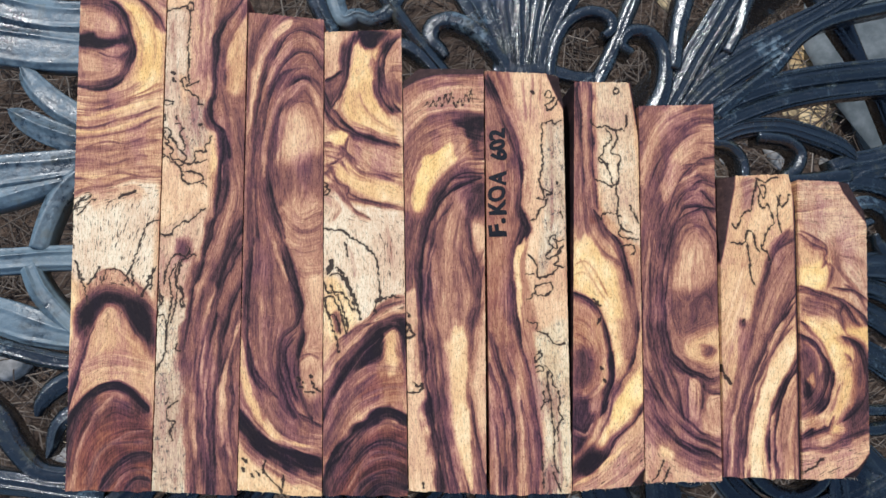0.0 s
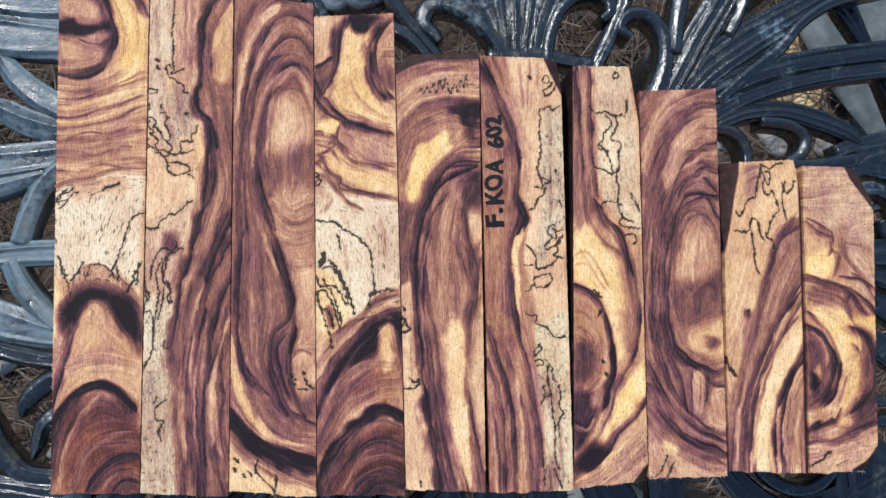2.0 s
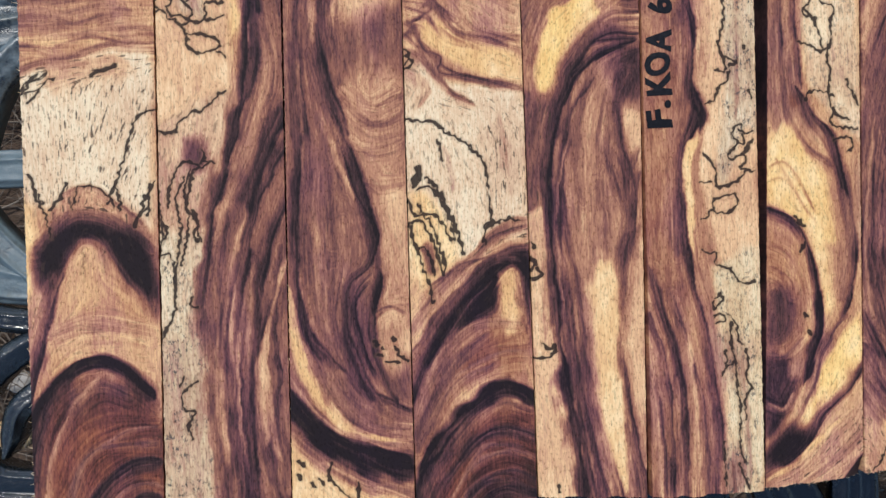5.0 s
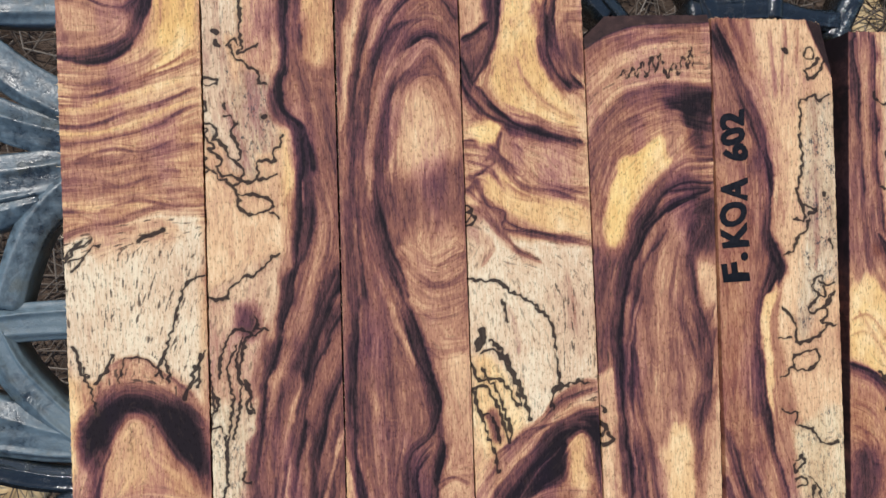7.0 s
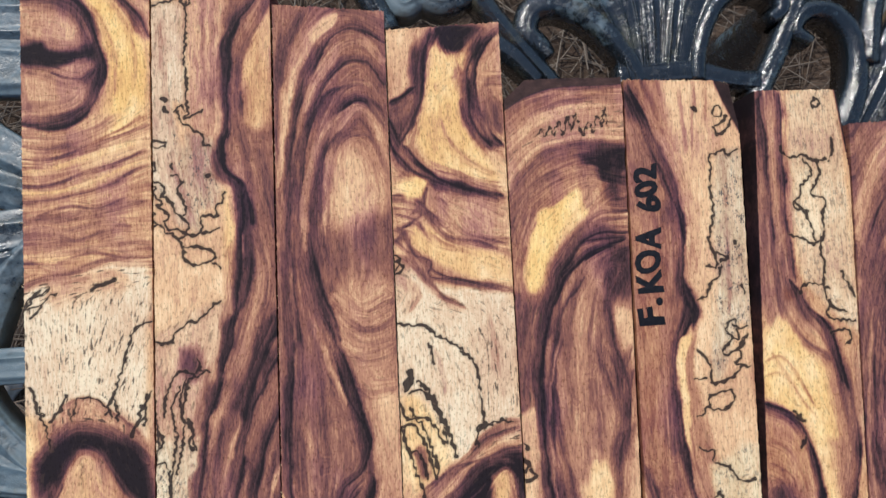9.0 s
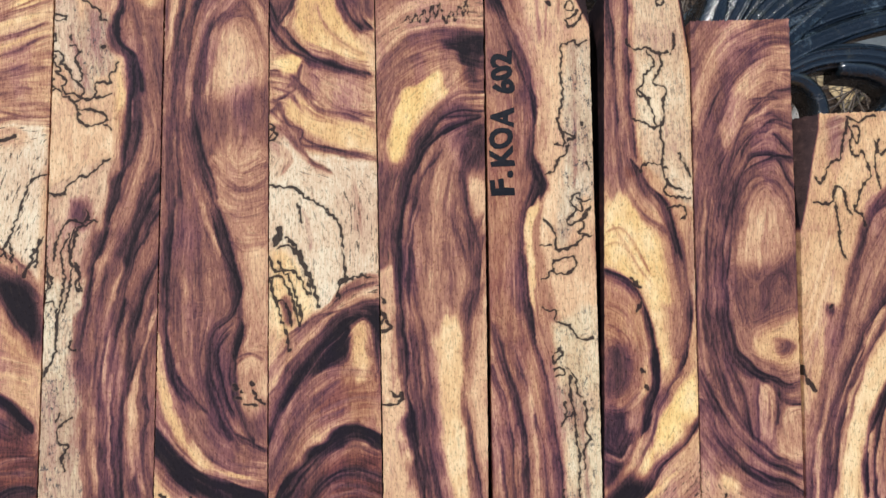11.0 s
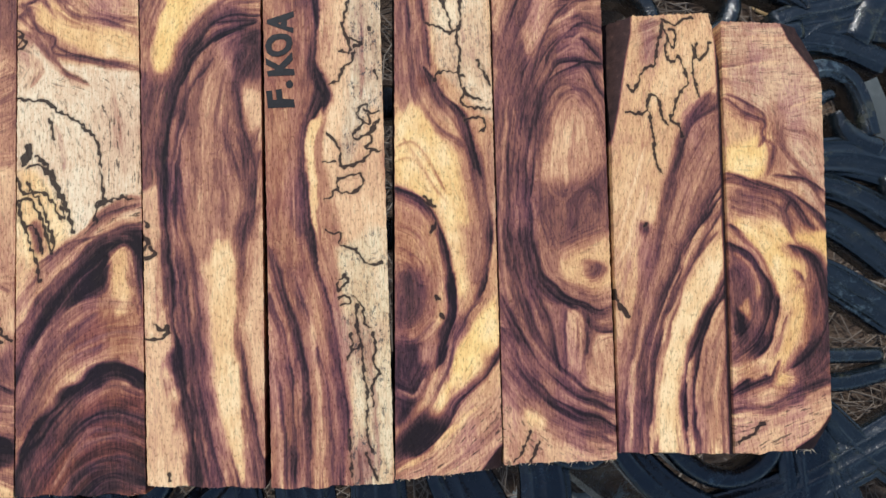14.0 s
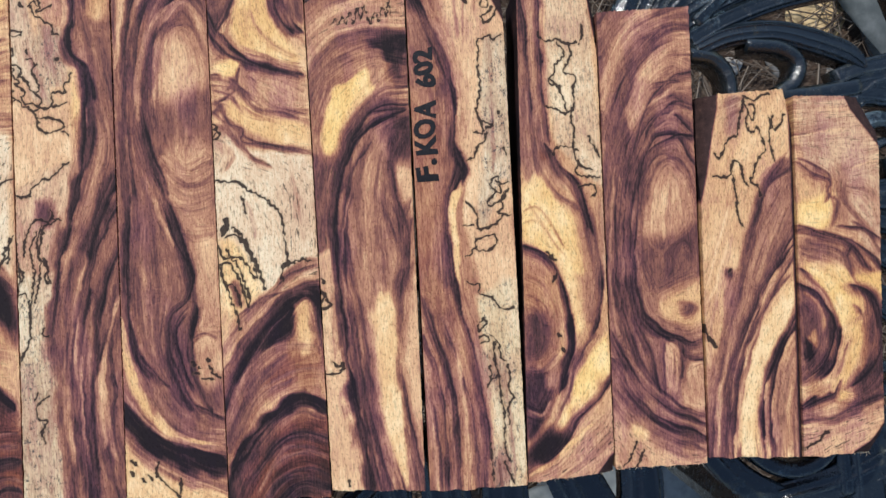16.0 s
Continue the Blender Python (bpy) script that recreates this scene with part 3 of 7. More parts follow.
    sweep("scroll", "128.6,87.9 139.2,86.5 144.7,81.8 143.1,76.0 137.8,72.6", "5 5 5 5 4.5", t, P, 2.8, 1, 0.5)
    sweep("scroll", "110.9,85.9 118.0,84.2 122.4,78.7 122.9,71.5", "5 5 5 5", t, P, 2.8, 1, 0.5)
    sweep("bar", "135.2,71.4 148.0,71.7 163.0,73.2", "5 5 6", t, P, 2.2)
    sweep("leaf", "160.7,69.7 168.5,74.9 180.4,76.4 195.5,74.6", "8 11 13 12", t, P, 2.2, 3, 1.1)
    # swirl and leaves beside the blanks
    sweep("leaf", "156.6,75.0 164.4,77.3 173.7,78.9 186.3,83.3", "8 9 9 9", t, P, 2.4, 3, 1)
    sweep("leaf", "159.4,71.6 168.4,70.8 175.9,68.8 186.1,64.0", "7 7 7 7", t, P, 2.4, 2, 1)
    sweep("scroll", "159.7,55.5 163.9,61.5 170.0,62.8 175.8,59.7 179.0,52.8 180.6,44.5", "6 5.5 5 5 5 5", t, P, 2.4, 2, 0.8)
    sweep("scroll", "163.4,42.7 163.6,48.7 165.8,53.9 170.2,55.9", "4.5 4.5 4 3", t, P, 2.4, 1, 0.6)
    sweep("scroll", "182.5,40.7 176.7,43.4 172.8,46.8 171.0,51.0", "6 5.5 5 3", t, P, 2.4, 1, 0.6)
    sweep("leaf", "156.9,38.9 165.8,39.2 174.8,38.7 186.5,35.7", "9 10 11 12", t, P, 2.4, 3, 1.2)
    sweep("leaf", "156.4,32.6 166.7,31.5 175.4,28.1 185.3,22.2", "7 7 7 8", t, P, 2.4, 2, 1.2)
    sweep("leaf", "155.7,23.8 164.5,22.8 173.0,18.2 184.1,9.1", "7 8 8 8", t, P, 2.4, 3, 1.2)
    sweep("leaf", "154.6,10.0 163.3,8.3 172.4,3.0 182.8,-4.6", "8 9 10 10", t, P, 2.4, 3, 1.2)
    sweep("bar", "154.5,-10.7 163.0,-13.1 177.6,-13.6", "4 4 4", t, P, 2.4)
    sweep("bar", "155.3,-18.5 162.4,-19.9 169.7,-19.9 181.7,-17.3", "5 5 5 5", t, P, 2.4, 1, 0.8)
    sweep("leaf", "155.1,-20.6 163.2,-28.6 171.1,-37.2 182.0,-46.0", "5 7 8 8", t, P, 2.4, 2, 1.2)
    sweep("leaf", "156.0,-28.3 161.0,-36.8 164.6,-46.6 168.0,-56.3", "6 8 9 9", t, P, 2.4, 3, 1.2)
    sweep("bar", "149.8,-32.9 150.7,-40.5 151.2,-51.5", "5 5 6", t, P, 2.4, 1, 0.8)
    sweep("bar", "184,34 192,16 198,-10", "7 7 7", t, P, 2.4)
    # in front of the blanks
    sweep("scroll", "116,-24 121,-34 128,-41 137,-43 145,-39 149,-30", "7 6 5.5 5.5 6 7", t, P, 2.6)
    sweep("leaf", "104,-24 112,-38 124,-49 140,-55 160,-58", "8 9 10 10 9", t, P, 2.4, 3, 1.0)
    sweep("leaf", "156,-22 158,-40 158,-64", "9 12 12", t, P, 2.4, 2, 1.0)
    sweep("bar", "74,-26 90,-34 100,-36 106,-28", "6 6 6 6", t, P, 2.4)
    sweep("leaf", "60,-22 66,-38 76,-60", "12 16 18", t, P, 2.4, 3, 1.1)
    sweep("leaf", "44,-22 46,-40 46,-64", "11 14 15", t, P, 2.4, 3, 1.1)
    sweep("leaf", "26,-22 28,-40 30,-64", "11 15 15", t, P, 2.4, 3, 1.1)
    sweep("leaf", "18,-24 8,-38 -6,-50", "8 10 9", t, P, 2.4, 2, 1.0)
    sweep("scroll", "-2,-24 -8,-38 -18,-46 -28,-40 -30,-30", "7 7 7 7 7", t, P, 2.6)
    sweep("leaf", "-36,-22 -38,-40 -44,-64", "10 13 14", t, P, 2.4, 3, 1.1)
    sweep("leaf", "-46,-24 -58,-40 -76,-50", "8 10 9", t, P, 2.4, 2, 1.0)
    sweep("bar", "-70,-24 -84,-40 -98,-58", "9 10 10", t, P, 2.4)
    # grey-blue leaves at the other end
    sweep("leaf", "-107.6,120.8 -117.5,121.3 -128.3,122.1 -139.1,123.4 -158.7,126.3", "14 15 16 16 16", t, C, 2.6, 2, 1.6)
    sweep("leaf", "-107.8,134.9 -119.6,133.7 -133.5,134.9 -145.3,137.4 -159.1,141.1", "12 12 12 12 12", t, C, 2.6, 2, 1.4)
    sweep("leaf", "-107.2,89.7 -118.1,96.7 -125.4,101.2 -131.8,106.6 -136.2,111.9 -138.4,115.2", "9 9.5 9.5 9 7 2", t, C, 2.6, 1, 1.7)
    sweep("leaf", "-107.2,85.3 -119.0,88.6 -127.8,91.5 -135.1,95.2 -139.8,98.1 -142.5,99.7", "9 9.5 9.5 9 6 2", t, C, 2.6, 1, 1.7)
    sweep("leaf", "-107.2,82.5 -120.8,79.8 -132.4,78.3 -144.0,77.2 -157.4,74.5", "10 12 13 13 13", t, C, 2.6, 2, 1.4)
    sweep("leaf", "-122.6,74.1 -132.3,71.4 -143.8,68.4 -157.2,65.8", "5 7 8 9", t, C, 2.6, 1, 1.2)
    sweep("bar", "-111.0,79.7 -119.7,74.1 -124.9,68.2 -128.6,59.8 -131.5,50.0", "9 9 8 7.5 7", t, C, 2.6, 1, 1.2)
    sweep("leaf", "-106.7,46.6 -118.3,46.8 -129.9,46.6 -143.3,45.8 -156.7,46.0", "9 9 9 9.5 10", t, C, 2.6, 2, 1.3)
    sweep("leaf", "-134.5,44.1 -130.5,35.2 -124.6,27.8 -118.3,21.8 -110.2,16.2", "7 8 8 8 8", t, C, 2.6, 2, 1)
    sweep("leaf", "-154.4,29.7 -142.9,26.2 -132.3,22.5 -120.2,19.1 -108.3,18.1", "12 13 13 10 9", t, C, 2.6, 2, 1.3)
    sweep("leaf", "-108.2,10.3 -120.1,10.2 -130.0,12.0 -138.8,14.5 -154.1,18.7", "6 6 6.5 6 6", t, P, 2.6, 2, 0.8)
    sweep("leaf", "-110.1,8.4 -119.6,4.4 -125.6,0.7 -129.4,-3.9 -130.4,-8.1", "7 7 7 5.5 2", t, P, 2.6, 1, 0.8)
    sweep("leaf", "-109.9,-4.1 -119.0,-7.6 -123.5,-11.7 -125.3,-17.4 -126.8,-22.3", "6 6.5 6 5 1.5", t, P, 2.6, 1, 0.8)
    sweep("scroll", "-153.6,-0.2 -144.0,-9.1 -137.8,-18.7 -130.1,-26.7 -120.6,-28.9 -107.7,-29.3", "9 9 8 7 6.5 6", t, P, 2.6, 2, 0.8)
    sweep("leaf", "-107.6,-35.7 -120.9,-33.8 -134.1,-31.5 -152.9,-28.7", "7 8 8 9", t, P, 2.6, 2, 1)
    sweep("leaf", "-118.9,-39.2 -130.1,-44.5 -141.2,-49.7", "8 9 10", t, P, 2.6, 2, 1)
    sweep("leaf", "84,-24 88,-42 86,-66", "10 13 14", t, P, 2.4, 3, 1.1)
    sweep("leaf", "10,-24 12,-42 14,-66", "9 12 13", t, P, 2.4, 3, 1.1)
    sweep("leaf", "-22,-22 -20,-38 -12,-60", "9 11 12", t, P, 2.4, 2, 1.0)
    sweep("scroll", "-60,-22 -66,-36 -62,-50 -52,-54 -46,-48", "7 7 7 6 5", t, P, 2.6)
    sweep("leaf", "-88,-24 -100,-38 -120,-50", "9 12 13", t, P, 2.4, 3, 1.0)
    sweep("leaf", "130,-52 150,-48 170,-40 190,-30", "10 12 13 12", t, P, 2.4, 3, 1.1)
    sweep("bar", "-46,118 -60,122 -74,118", "6 6 6", t, P, 2.4)
    sweep("bar", "178,70 186,86 190,104", "8 9 9", t, P, 2.4)
    # hidden ribs that bear the blanks, and the rim
    for y in (-12.0, 22.0, 56.0):
        sweep("bar", "-107,%g 10,%g 144,%g" % (y, y + 1, y - 1), "9 9 9", t, P, 2.4)
    ring = [(25 + 290 * math.cos(a), 45 + 260 * math.sin(a)) for a in np.linspace(0, 2 * math.pi, 41)]
    sweep("rim", " ".join("%.1f,%.1f" % p for p in ring), "22 22", t, P, 3.0, deep=16)
    for a in range(20):
        c, s = math.cos(a * math.pi / 10 + 0.1), math.sin(a * math.pi / 10 + 0.1)
        sweep("bar", "%.1f,%.1f %.1f,%.1f" % (25 + 208 * c, 45 + 186 * s, 25 + 288 * c, 45 + 258 * s), "12 10", t, P, 2.6)
    for sx, sy in ((-1, -1), (1, -1), (1, 1), (-1, 1)):
        bm = bmesh.new()
        bmesh.ops.create_cone(bm, segments=12, radius1=0.014, radius2=0.018, depth=BASE - 0.012 - GROUND, cap_ends=True)
        me = bpy.data.meshes.new("leg")
        bm.to_mesh(me)
        bm.free()
        me.materials.append(PAINT)
        part("leg", me, t).location = (0.025 + sx * 0.19, 0.045 + sy * 0.17, (BASE - 0.012 + GROUND) / 2)
    # brace rods under the top
    for x0, y0, x1, y1 in ((165, 175, 205, 60), (140, 190, 215, 70)):
        sweep("brace", "%g,%g %g,%g" % (x0, y0, x1, y1), "5 5", t, P, 2.0, deep=5, rise=-24)
    return t


ground()
patio_table()
lump("flagstone", 0.60, 0.27, (0.12, 0.20), 0.03, STONE, "flat grey stone slab half sunk in the mulch", "stone", 3.0, 0.4)
lump("flagstone", 0.20, -0.27, (0.12, 0.10), 0.03, STONE, "flat grey stone slab half sunk in the mulch", "stone", 9.0, 1.1)
for x, y, s, k in ((0.479, 0.201, 0.016, 1), (0.422, 0.211, 0.024, 2), (-0.40, 0.0, 0.03, 3), (0.365, 0.205, 0.013, 4), (0.214, 0.227, 0.012, 5), (-0.34, -0.1, 0.014, 6)):
    lump("pebble", x, y, (s, s * 0.8), s * 0.6, PEBBLE, "pale rounded pebble lying on the mulch", "pebble", k * 1.7, k)
for x, y, s, k in ((0.469, 0.255, 0.035, 1), (0.453, 0.312, 0.03, 2), (0.443, 0.262, 0.02, 3), (0.30, 0.40, 0.035, 4), (-0.36, -0.15, 0.025, 5)):
    lump("dry_leaf", x, y, (s, s * 0.6), 0.004, DRYLEAF, "fallen tan dry leaf on the mulch", "leaf", k * 2.3, k * 1.3)


# ---- wood blanks ----
b = Blank(((-108.5, 140.1), (-80.5, 138.3), (-111.2, -29.2), (-84.7, -30.2)), 0.24, 13, gold=0.25, grey=0, left='', right='')
b.area("16.0,158.4 23.5,155.1 29.1,148.7 29.5,139.0 27.5,129.4 19.7,126.2 20.7,135.8 19.6,148.0", 0.08, soft=1.5, gold=1)
b.area("3.2,169.3 31.0,168.2 30.4,156.0 23.8,159.9 15.6,162.1 2.7,159.0", 0.33, soft=2)
b.area("2.6,157.8 11.8,156.8 17.9,149.2 18.9,139.5 15.3,132.4 8.0,129.2 1.3,129.6", 0.32, soft=1)
b.band("2.2,158.4 10.6,158.3 15.8,154.4 18.6,148.0 19.5,140.7 18.0,134.7 13.4,130.7 8.0,129.0 0.8,129.4", 3.2, 0.84, soft=1.3)
b.area("3.2,155.0 9.9,154.5 14.4,150.9 13.1,148.0 8.4,148.7 2.9,149.7", 0.2, soft=1)
b.area("1.6,146.4 6.6,147.6 8.8,145.8 14.8,146.0 18.1,146.4 17.6,143.8 11.0,142.6 5.2,142.4 1.4,143.3", 0.95, soft=1)
b.area("8.4,141.2 15.2,143.9 17.5,141.8 13.8,139.4", 0.24, soft=0.8)
b.band("8.6,141.2 10.9,139.9 15.0,139.1 17.4,140.8", 0.7, 0.75, soft=0.5)
b.area("1.8,140.6 10.9,139.3 15.3,137.9 13.2,133.8 4.7,132.8 1.4,132.9", 0.26, soft=1.5)
b.band("10.8,161.5 16.7,161.7 23.6,157.5 27.6,153.0 30.0,148.7", 2, 0.85, soft=0.9)
b.area("10.8,160.5 12.5,159.8 11.8,158.3 10.2,158.7", 0.45, soft=0.6)
b.band("13.6,159.1 17.9,160.4", 1.2, 0.12, soft=0.6, gold=0.6)
b.band("0.6,126.2 10.2,125.7 16.8,127.5 22.3,130.9", 2.2, 0.35, soft=1.5)
b.band("0.4,122.2 7.7,121.8 16.0,124.0 23.2,126.2 28.9,128.7", 0.7, 0.52, soft=0.6)
b.band("0.3,119.8 9.9,120.0 20.7,123.1 28.7,124.7", 1, 0.12, soft=0.7, gold=0.6)
b.band("0.1,116.5 7.4,116.4 16.9,118.9 28.6,122.7", 0.8, 0.55, soft=0.5)
b.band("0.1,114.8 8.5,114.8 18.0,117.2 28.5,120.9", 1, 0.14, soft=0.7, gold=0.7)
b.band("-0.0,112.6 9.6,113.0 19.1,115.6 28.4,119.4", 0.9, 0.49, soft=0.7)
b.band("-0.3,108.1 9.4,108.8 20.0,110.5 28.0,111.9", 1.4, 0.34, soft=2)
b.band("0.4,103.9 9.2,104.9 18.7,107.0 24.6,106.6", 1.8, 0.38, soft=2)
b.band("7.8,101.1 18.4,102.0 27.6,102.9", 1.4, 0.37, soft=1.5)
b.band("3.0,99.0 12.5,100.2 20.7,100.9", 1.6, 0.15, soft=1.5, gold=0.6)
b.area("-1.0,92.7 6.3,95.2 15.8,97.0 27.9,97.4 27.4,78.9 26.4,60.0 18.7,61.7 13.0,64.5 4.9,65.1 0.4,69.0 -1.3,80.9", 0.06, soft=1.2, grey=0.85, pore=1)
b.band("-0.5,92.4 5.2,95.3 12.3,96.6 19.4,98.9 28.0,99.2", 1.8, 0.44, soft=1)
b.band("6.2,91.7 14.5,93.9 23.9,94.5", 5, 0.24, soft=2, amt=0.8)
b.area("-0.8,88.0 5.9,86.9 4.5,80.5 5.0,68.6 1.6,68.9 -0.5,78.5", 0.03, soft=2, grey=1)
b.line("0.2,87.9 2.7,91.6 4.9,93.3", 0.38)
b.line("1.7,89.2 3.9,91.9 6.5,93.2", 0.38)
b.line("8.5,92.3 7.4,92.2", 0.38)
b.line("26.6,69.6 26.2,63.1", 0.595)
b.line("9.6,70.3 8.3,67.4 6.3,65.1", 0.595)
b.area("5.0,61.9 7.6,64.9 9.2,68.3 14.7,68.9 19.2,66.4 24.7,61.4 26.6,57.1 20.1,61.6 14.4,63.6 8.7,62.7", 0.28, soft=0.8, pore=1)
b.band("9.0,68.3 14.7,69.3 19.8,66.4 24.7,61.4", 0.5, 0.6, soft=0.5)
b.area("-1.2,69.0 2.1,64.1 2.7,58.2 1.1,45.3 -0.9,33.5 -1.4,40.7 -1.2,57.2", 0.05, soft=1, gold=0.7)
b.area("-2.0,34.8 1.1,45.3 3.3,52.3 4.5,49.9 1.5,35.8 -1.0,21.6 -2.3,18.1", 0.28, soft=1.5, pore=0.7)
b.band("2.4,56.5 8.7,63.0 14.5,64.1 20.1,61.9 26.5,55.9", 1.6, 0.42, soft=0.8)
b.area("3.0,56.4 8.6,61.5 14.4,62.7 21.2,60.0 26.7,54.1 26.3,41.6 22.8,47.2 18.5,53.9 15.5,57.2 13.0,57.5 9.4,54.4 6.9,50.9 3.6,49.3 2.5,53.5", 0.97, soft=1.6)
b.area("12.5,57.8 15.4,56.5 16.6,49.9 25.0,44.0 25.8,32.0 18.6,33.0 11.7,34.0 6.3,30.1 2.3,25.0 3.7,34.5 6.3,40.3 8.5,49.7", 0.22, soft=2.4, gold=0.45)
b.band("5.0,38.0 13.2,39.9 25.9,38.0", 5, 0.3, soft=2.5, amt=0.6)
b.line("12.5,56.6 12.3,49.5", 0.0425)
b.line("16.6,56.4 16.6,51.6", 0.0425)
b.band("8.3,51.5 5.7,45.1 2.9,35.7 0.3,26.3 -1.1,18.0 -1.9,11.5", 2.2, 0.76, soft=1)
b.band("-0.7,11.8 1.1,20.3 4.7,26.4 9.5,31.1 14.5,32.3 19.9,29.7 24.1,25.2 25.8,23.3", 3.4, 0.92, soft=1.1)
b.band("1.1,11.7 3.1,19.0 6.6,24.7 11.5,28.6 14.4,29.3", 1, 0.35, soft=0.8)
b.area("0.6,11.3 2.9,19.6 7.9,27.0 14.4,29.3 20.6,26.0 25.7,20.5 24.8,2.9 -0.2,4.8", 0.62, soft=1.8, gold=0.7)
b.band("8.3,24.0 14.3,27.3 20.5,24.5", 4, 0.62, soft=2)
b.area("1.7,-0.6 4.2,12.0 11.1,18.8 25.5,17.6 26.6,-1.3", 0.54, soft=2.5, gold=0.9)
b.band("6.1,-0.4 10.8,10.9 18.1,16.5 25.9,18.1", 0.8, 0.36, soft=0.7)
b.band("6.0,3.1 12.9,13.5 25.6,14.9", 0.8, 0.56, soft=0.7)
b.band("11.0,-0.1 15.6,6.7 20.9,10.1 26.3,10.5", 3.2, 0.78, soft=1.4)
b.band("14.8,-0.3 19.1,4.9 23.5,5.8 26.4,4.3", 1, 0.4, soft=0.7)
b.band("17.5,-1.0 21.8,2.3 26.4,1.7", 2.2, 0.7, soft=1)
b.band("0.0,-0.5 1.0,13.8 4.0,24.3", 1.6, 0.74, soft=0.8)
b.band("2.3,-0.6 3.8,12.0 8.4,22.4 14.5,29.4", 1.2, 0.32, soft=0.7)
b.band("16.0,124.0 22.1,127.3 28.2,130.6", 0.6, 0.35, soft=0.6, gold=0.6)
b.band("1.0,124.8 6.6,123.9 12.5,124.8", 0.9, 0.46, soft=0.8)
b.band("4.7,109.6 11.8,111.0 17.7,110.1 23.7,112.7", 0.7, 0.46, soft=0.7)
b.band("1.0,105.7 6.9,106.5 12.6,103.8 21.0,105.7", 0.7, 0.42, soft=0.8)
b.band("8.9,99.2 16.0,101.2 23.0,99.5", 0.7, 0.42, soft=0.8)
b.band("0.0,99.8 5.4,98.8 11.1,97.3", 1, 0.35, soft=1)
b.band("16.5,156.6 20.9,150.3 22.8,141.7 21.8,133.3", 0.7, 0.26, soft=0.8, gold=0.8)
b.band("22.4,156.3 26.7,147.6 26.7,136.7", 0.8, 0.22, soft=0.9, gold=0.8)
b.way("0.9,87.0 3.2,76.6 6.0,60.3")
b.way("5.9,86.7 7.1,76.3 8.8,64.7")
b.way("12.7,88.7 12.0,78.3 11.5,68.0")
b.way("19.6,91.7 17.5,81.5 14.6,69.0")
b.way("25.9,91.4 23.6,79.9 19.5,65.2")
b.way("25.7,76.3 23.6,68.4 22.1,60.4")
b.line("28.2,85.5 25.5,84.4 23.7,81.7 22.1,76.6 21.0,73.2 19.7,69.8 17.9,65.9", 0.42)
b.line("19.7,69.8 20.2,67.4 20.4,64.5", 0.42)
b.line("19.8,70.3 18.5,67.5 18.2,66.4", 0.42)
b.line("1.9,72.6 3.0,70.9 3.4,67.4 4.4,65.6 5.4,62.7 6.0,59.2", 0.42)
b.line("3.9,67.9 4.8,66.2", 0.42)
b.line("27.9,70.4 26.7,68.2 26.1,64.7 24.6,63.7 23.9,61.4", 0.42)
b.line("25.8,67.1 24.6,63.7 23.3,60.9", 0.7)
b.line("15.7,93.1 18.0,93.8 20.9,94.8", 0.7)
b.line("2.8,91.5 6.2,92.5 6.8,94.2", 0.3)
b.line("2.1,89.2 5.0,90.2 7.3,92.4", 0.3)
b.line("2.6,87.5 4.3,88.6 5.0,90.2", 0.3)
b.line("10.5,64.6 11.5,68.0 12.4,69.7 15.2,69.5 17.9,67.6 19.5,65.2", 0.3)
b.build("tall figured wood blank with a dark knot and nested arches")
b.fuzz("left", 90, 1.3)
b = Blank(((-80.2, 131.6), (-54.2, 131.3), (-84.3, -30.2), (-57.8, -32.2)), 0.44, 26, gold=0.1, grey=0, left='', right='')
b.area("3.2,163.0 19.2,162.4 19.4,151.3 18.5,139.1 18.3,127.0 16.7,124.0 18.5,117.3 21.5,109.8 22.0,104.9 20.9,90.5 17.0,78.8 13.1,67.1 10.6,56.5 -2.3,57.5", 0.15, soft=1)
b.area("2.9,157.0 10.1,156.4 10.7,149.3 10.5,134.7 7.7,134.2 8.7,123.9 11.1,112.8 12.0,107.4 8.4,107.0 5.7,113.2 0.9,118.3", 0.12, soft=0.8, grey=1, pore=0.35)
b.area("11.9,162.1 19.2,162.1 18.8,145.2 17.6,127.0 12.6,129.1 11.7,145.6", 0.22, soft=1.2)
b.band("15.5,161.3 14.8,149.1 15.0,135.7", 0.5, 0.34, soft=0.5)
b.band("17.9,161.2 17.1,149.0 16.6,130.7", 0.7, 0.34, soft=0.5)
b.area("10.7,127.4 16.5,124.4 17.3,112.5 12.7,110.3 11.0,110.4 9.0,117.8", 0.24, soft=0.8, grey=0.9, pore=0.2)
b.area("1.5,106.4 5.8,103.5 17.3,95.6 16.4,90.8 9.8,88.8 4.8,84.4 0.8,86.4", 0.11, soft=1)
b.band("6.7,98.6 6.5,89.1", 1.5, 0.19, soft=1)
b.band("11.4,96.0 11.3,90.0", 1.2, 0.2, soft=1)
b.area("18.4,114.8 21.0,108.6 21.5,102.6 20.8,94.2 17.9,95.5 18.0,108.8", 0.08, soft=1, gold=0.6)
b.area("0.5,82.3 16.4,89.6 17.0,80.0 13.0,71.9 9.8,56.6 -0.8,57.4", 0.18, soft=1, grey=0.5, pore=0.4)
b.area("7.5,79.4 11.1,79.4 12.4,75.7 10.1,73.5 7.6,75.2", 0.55, soft=1.2, grey=0.5)
b.area("0.1,59.3 10.0,58.8 10.1,44.4 10.2,32.3 10.4,9.7 9.9,-4.3 -1.9,-3.4 -0.7,32.9", 0.08, soft=1, grey=0.9, pore=0.25)
b.area("-1.0,34.1 2.8,32.7 2.1,29.7 -1.1,30.5", 0.3, soft=1.5, grey=1)
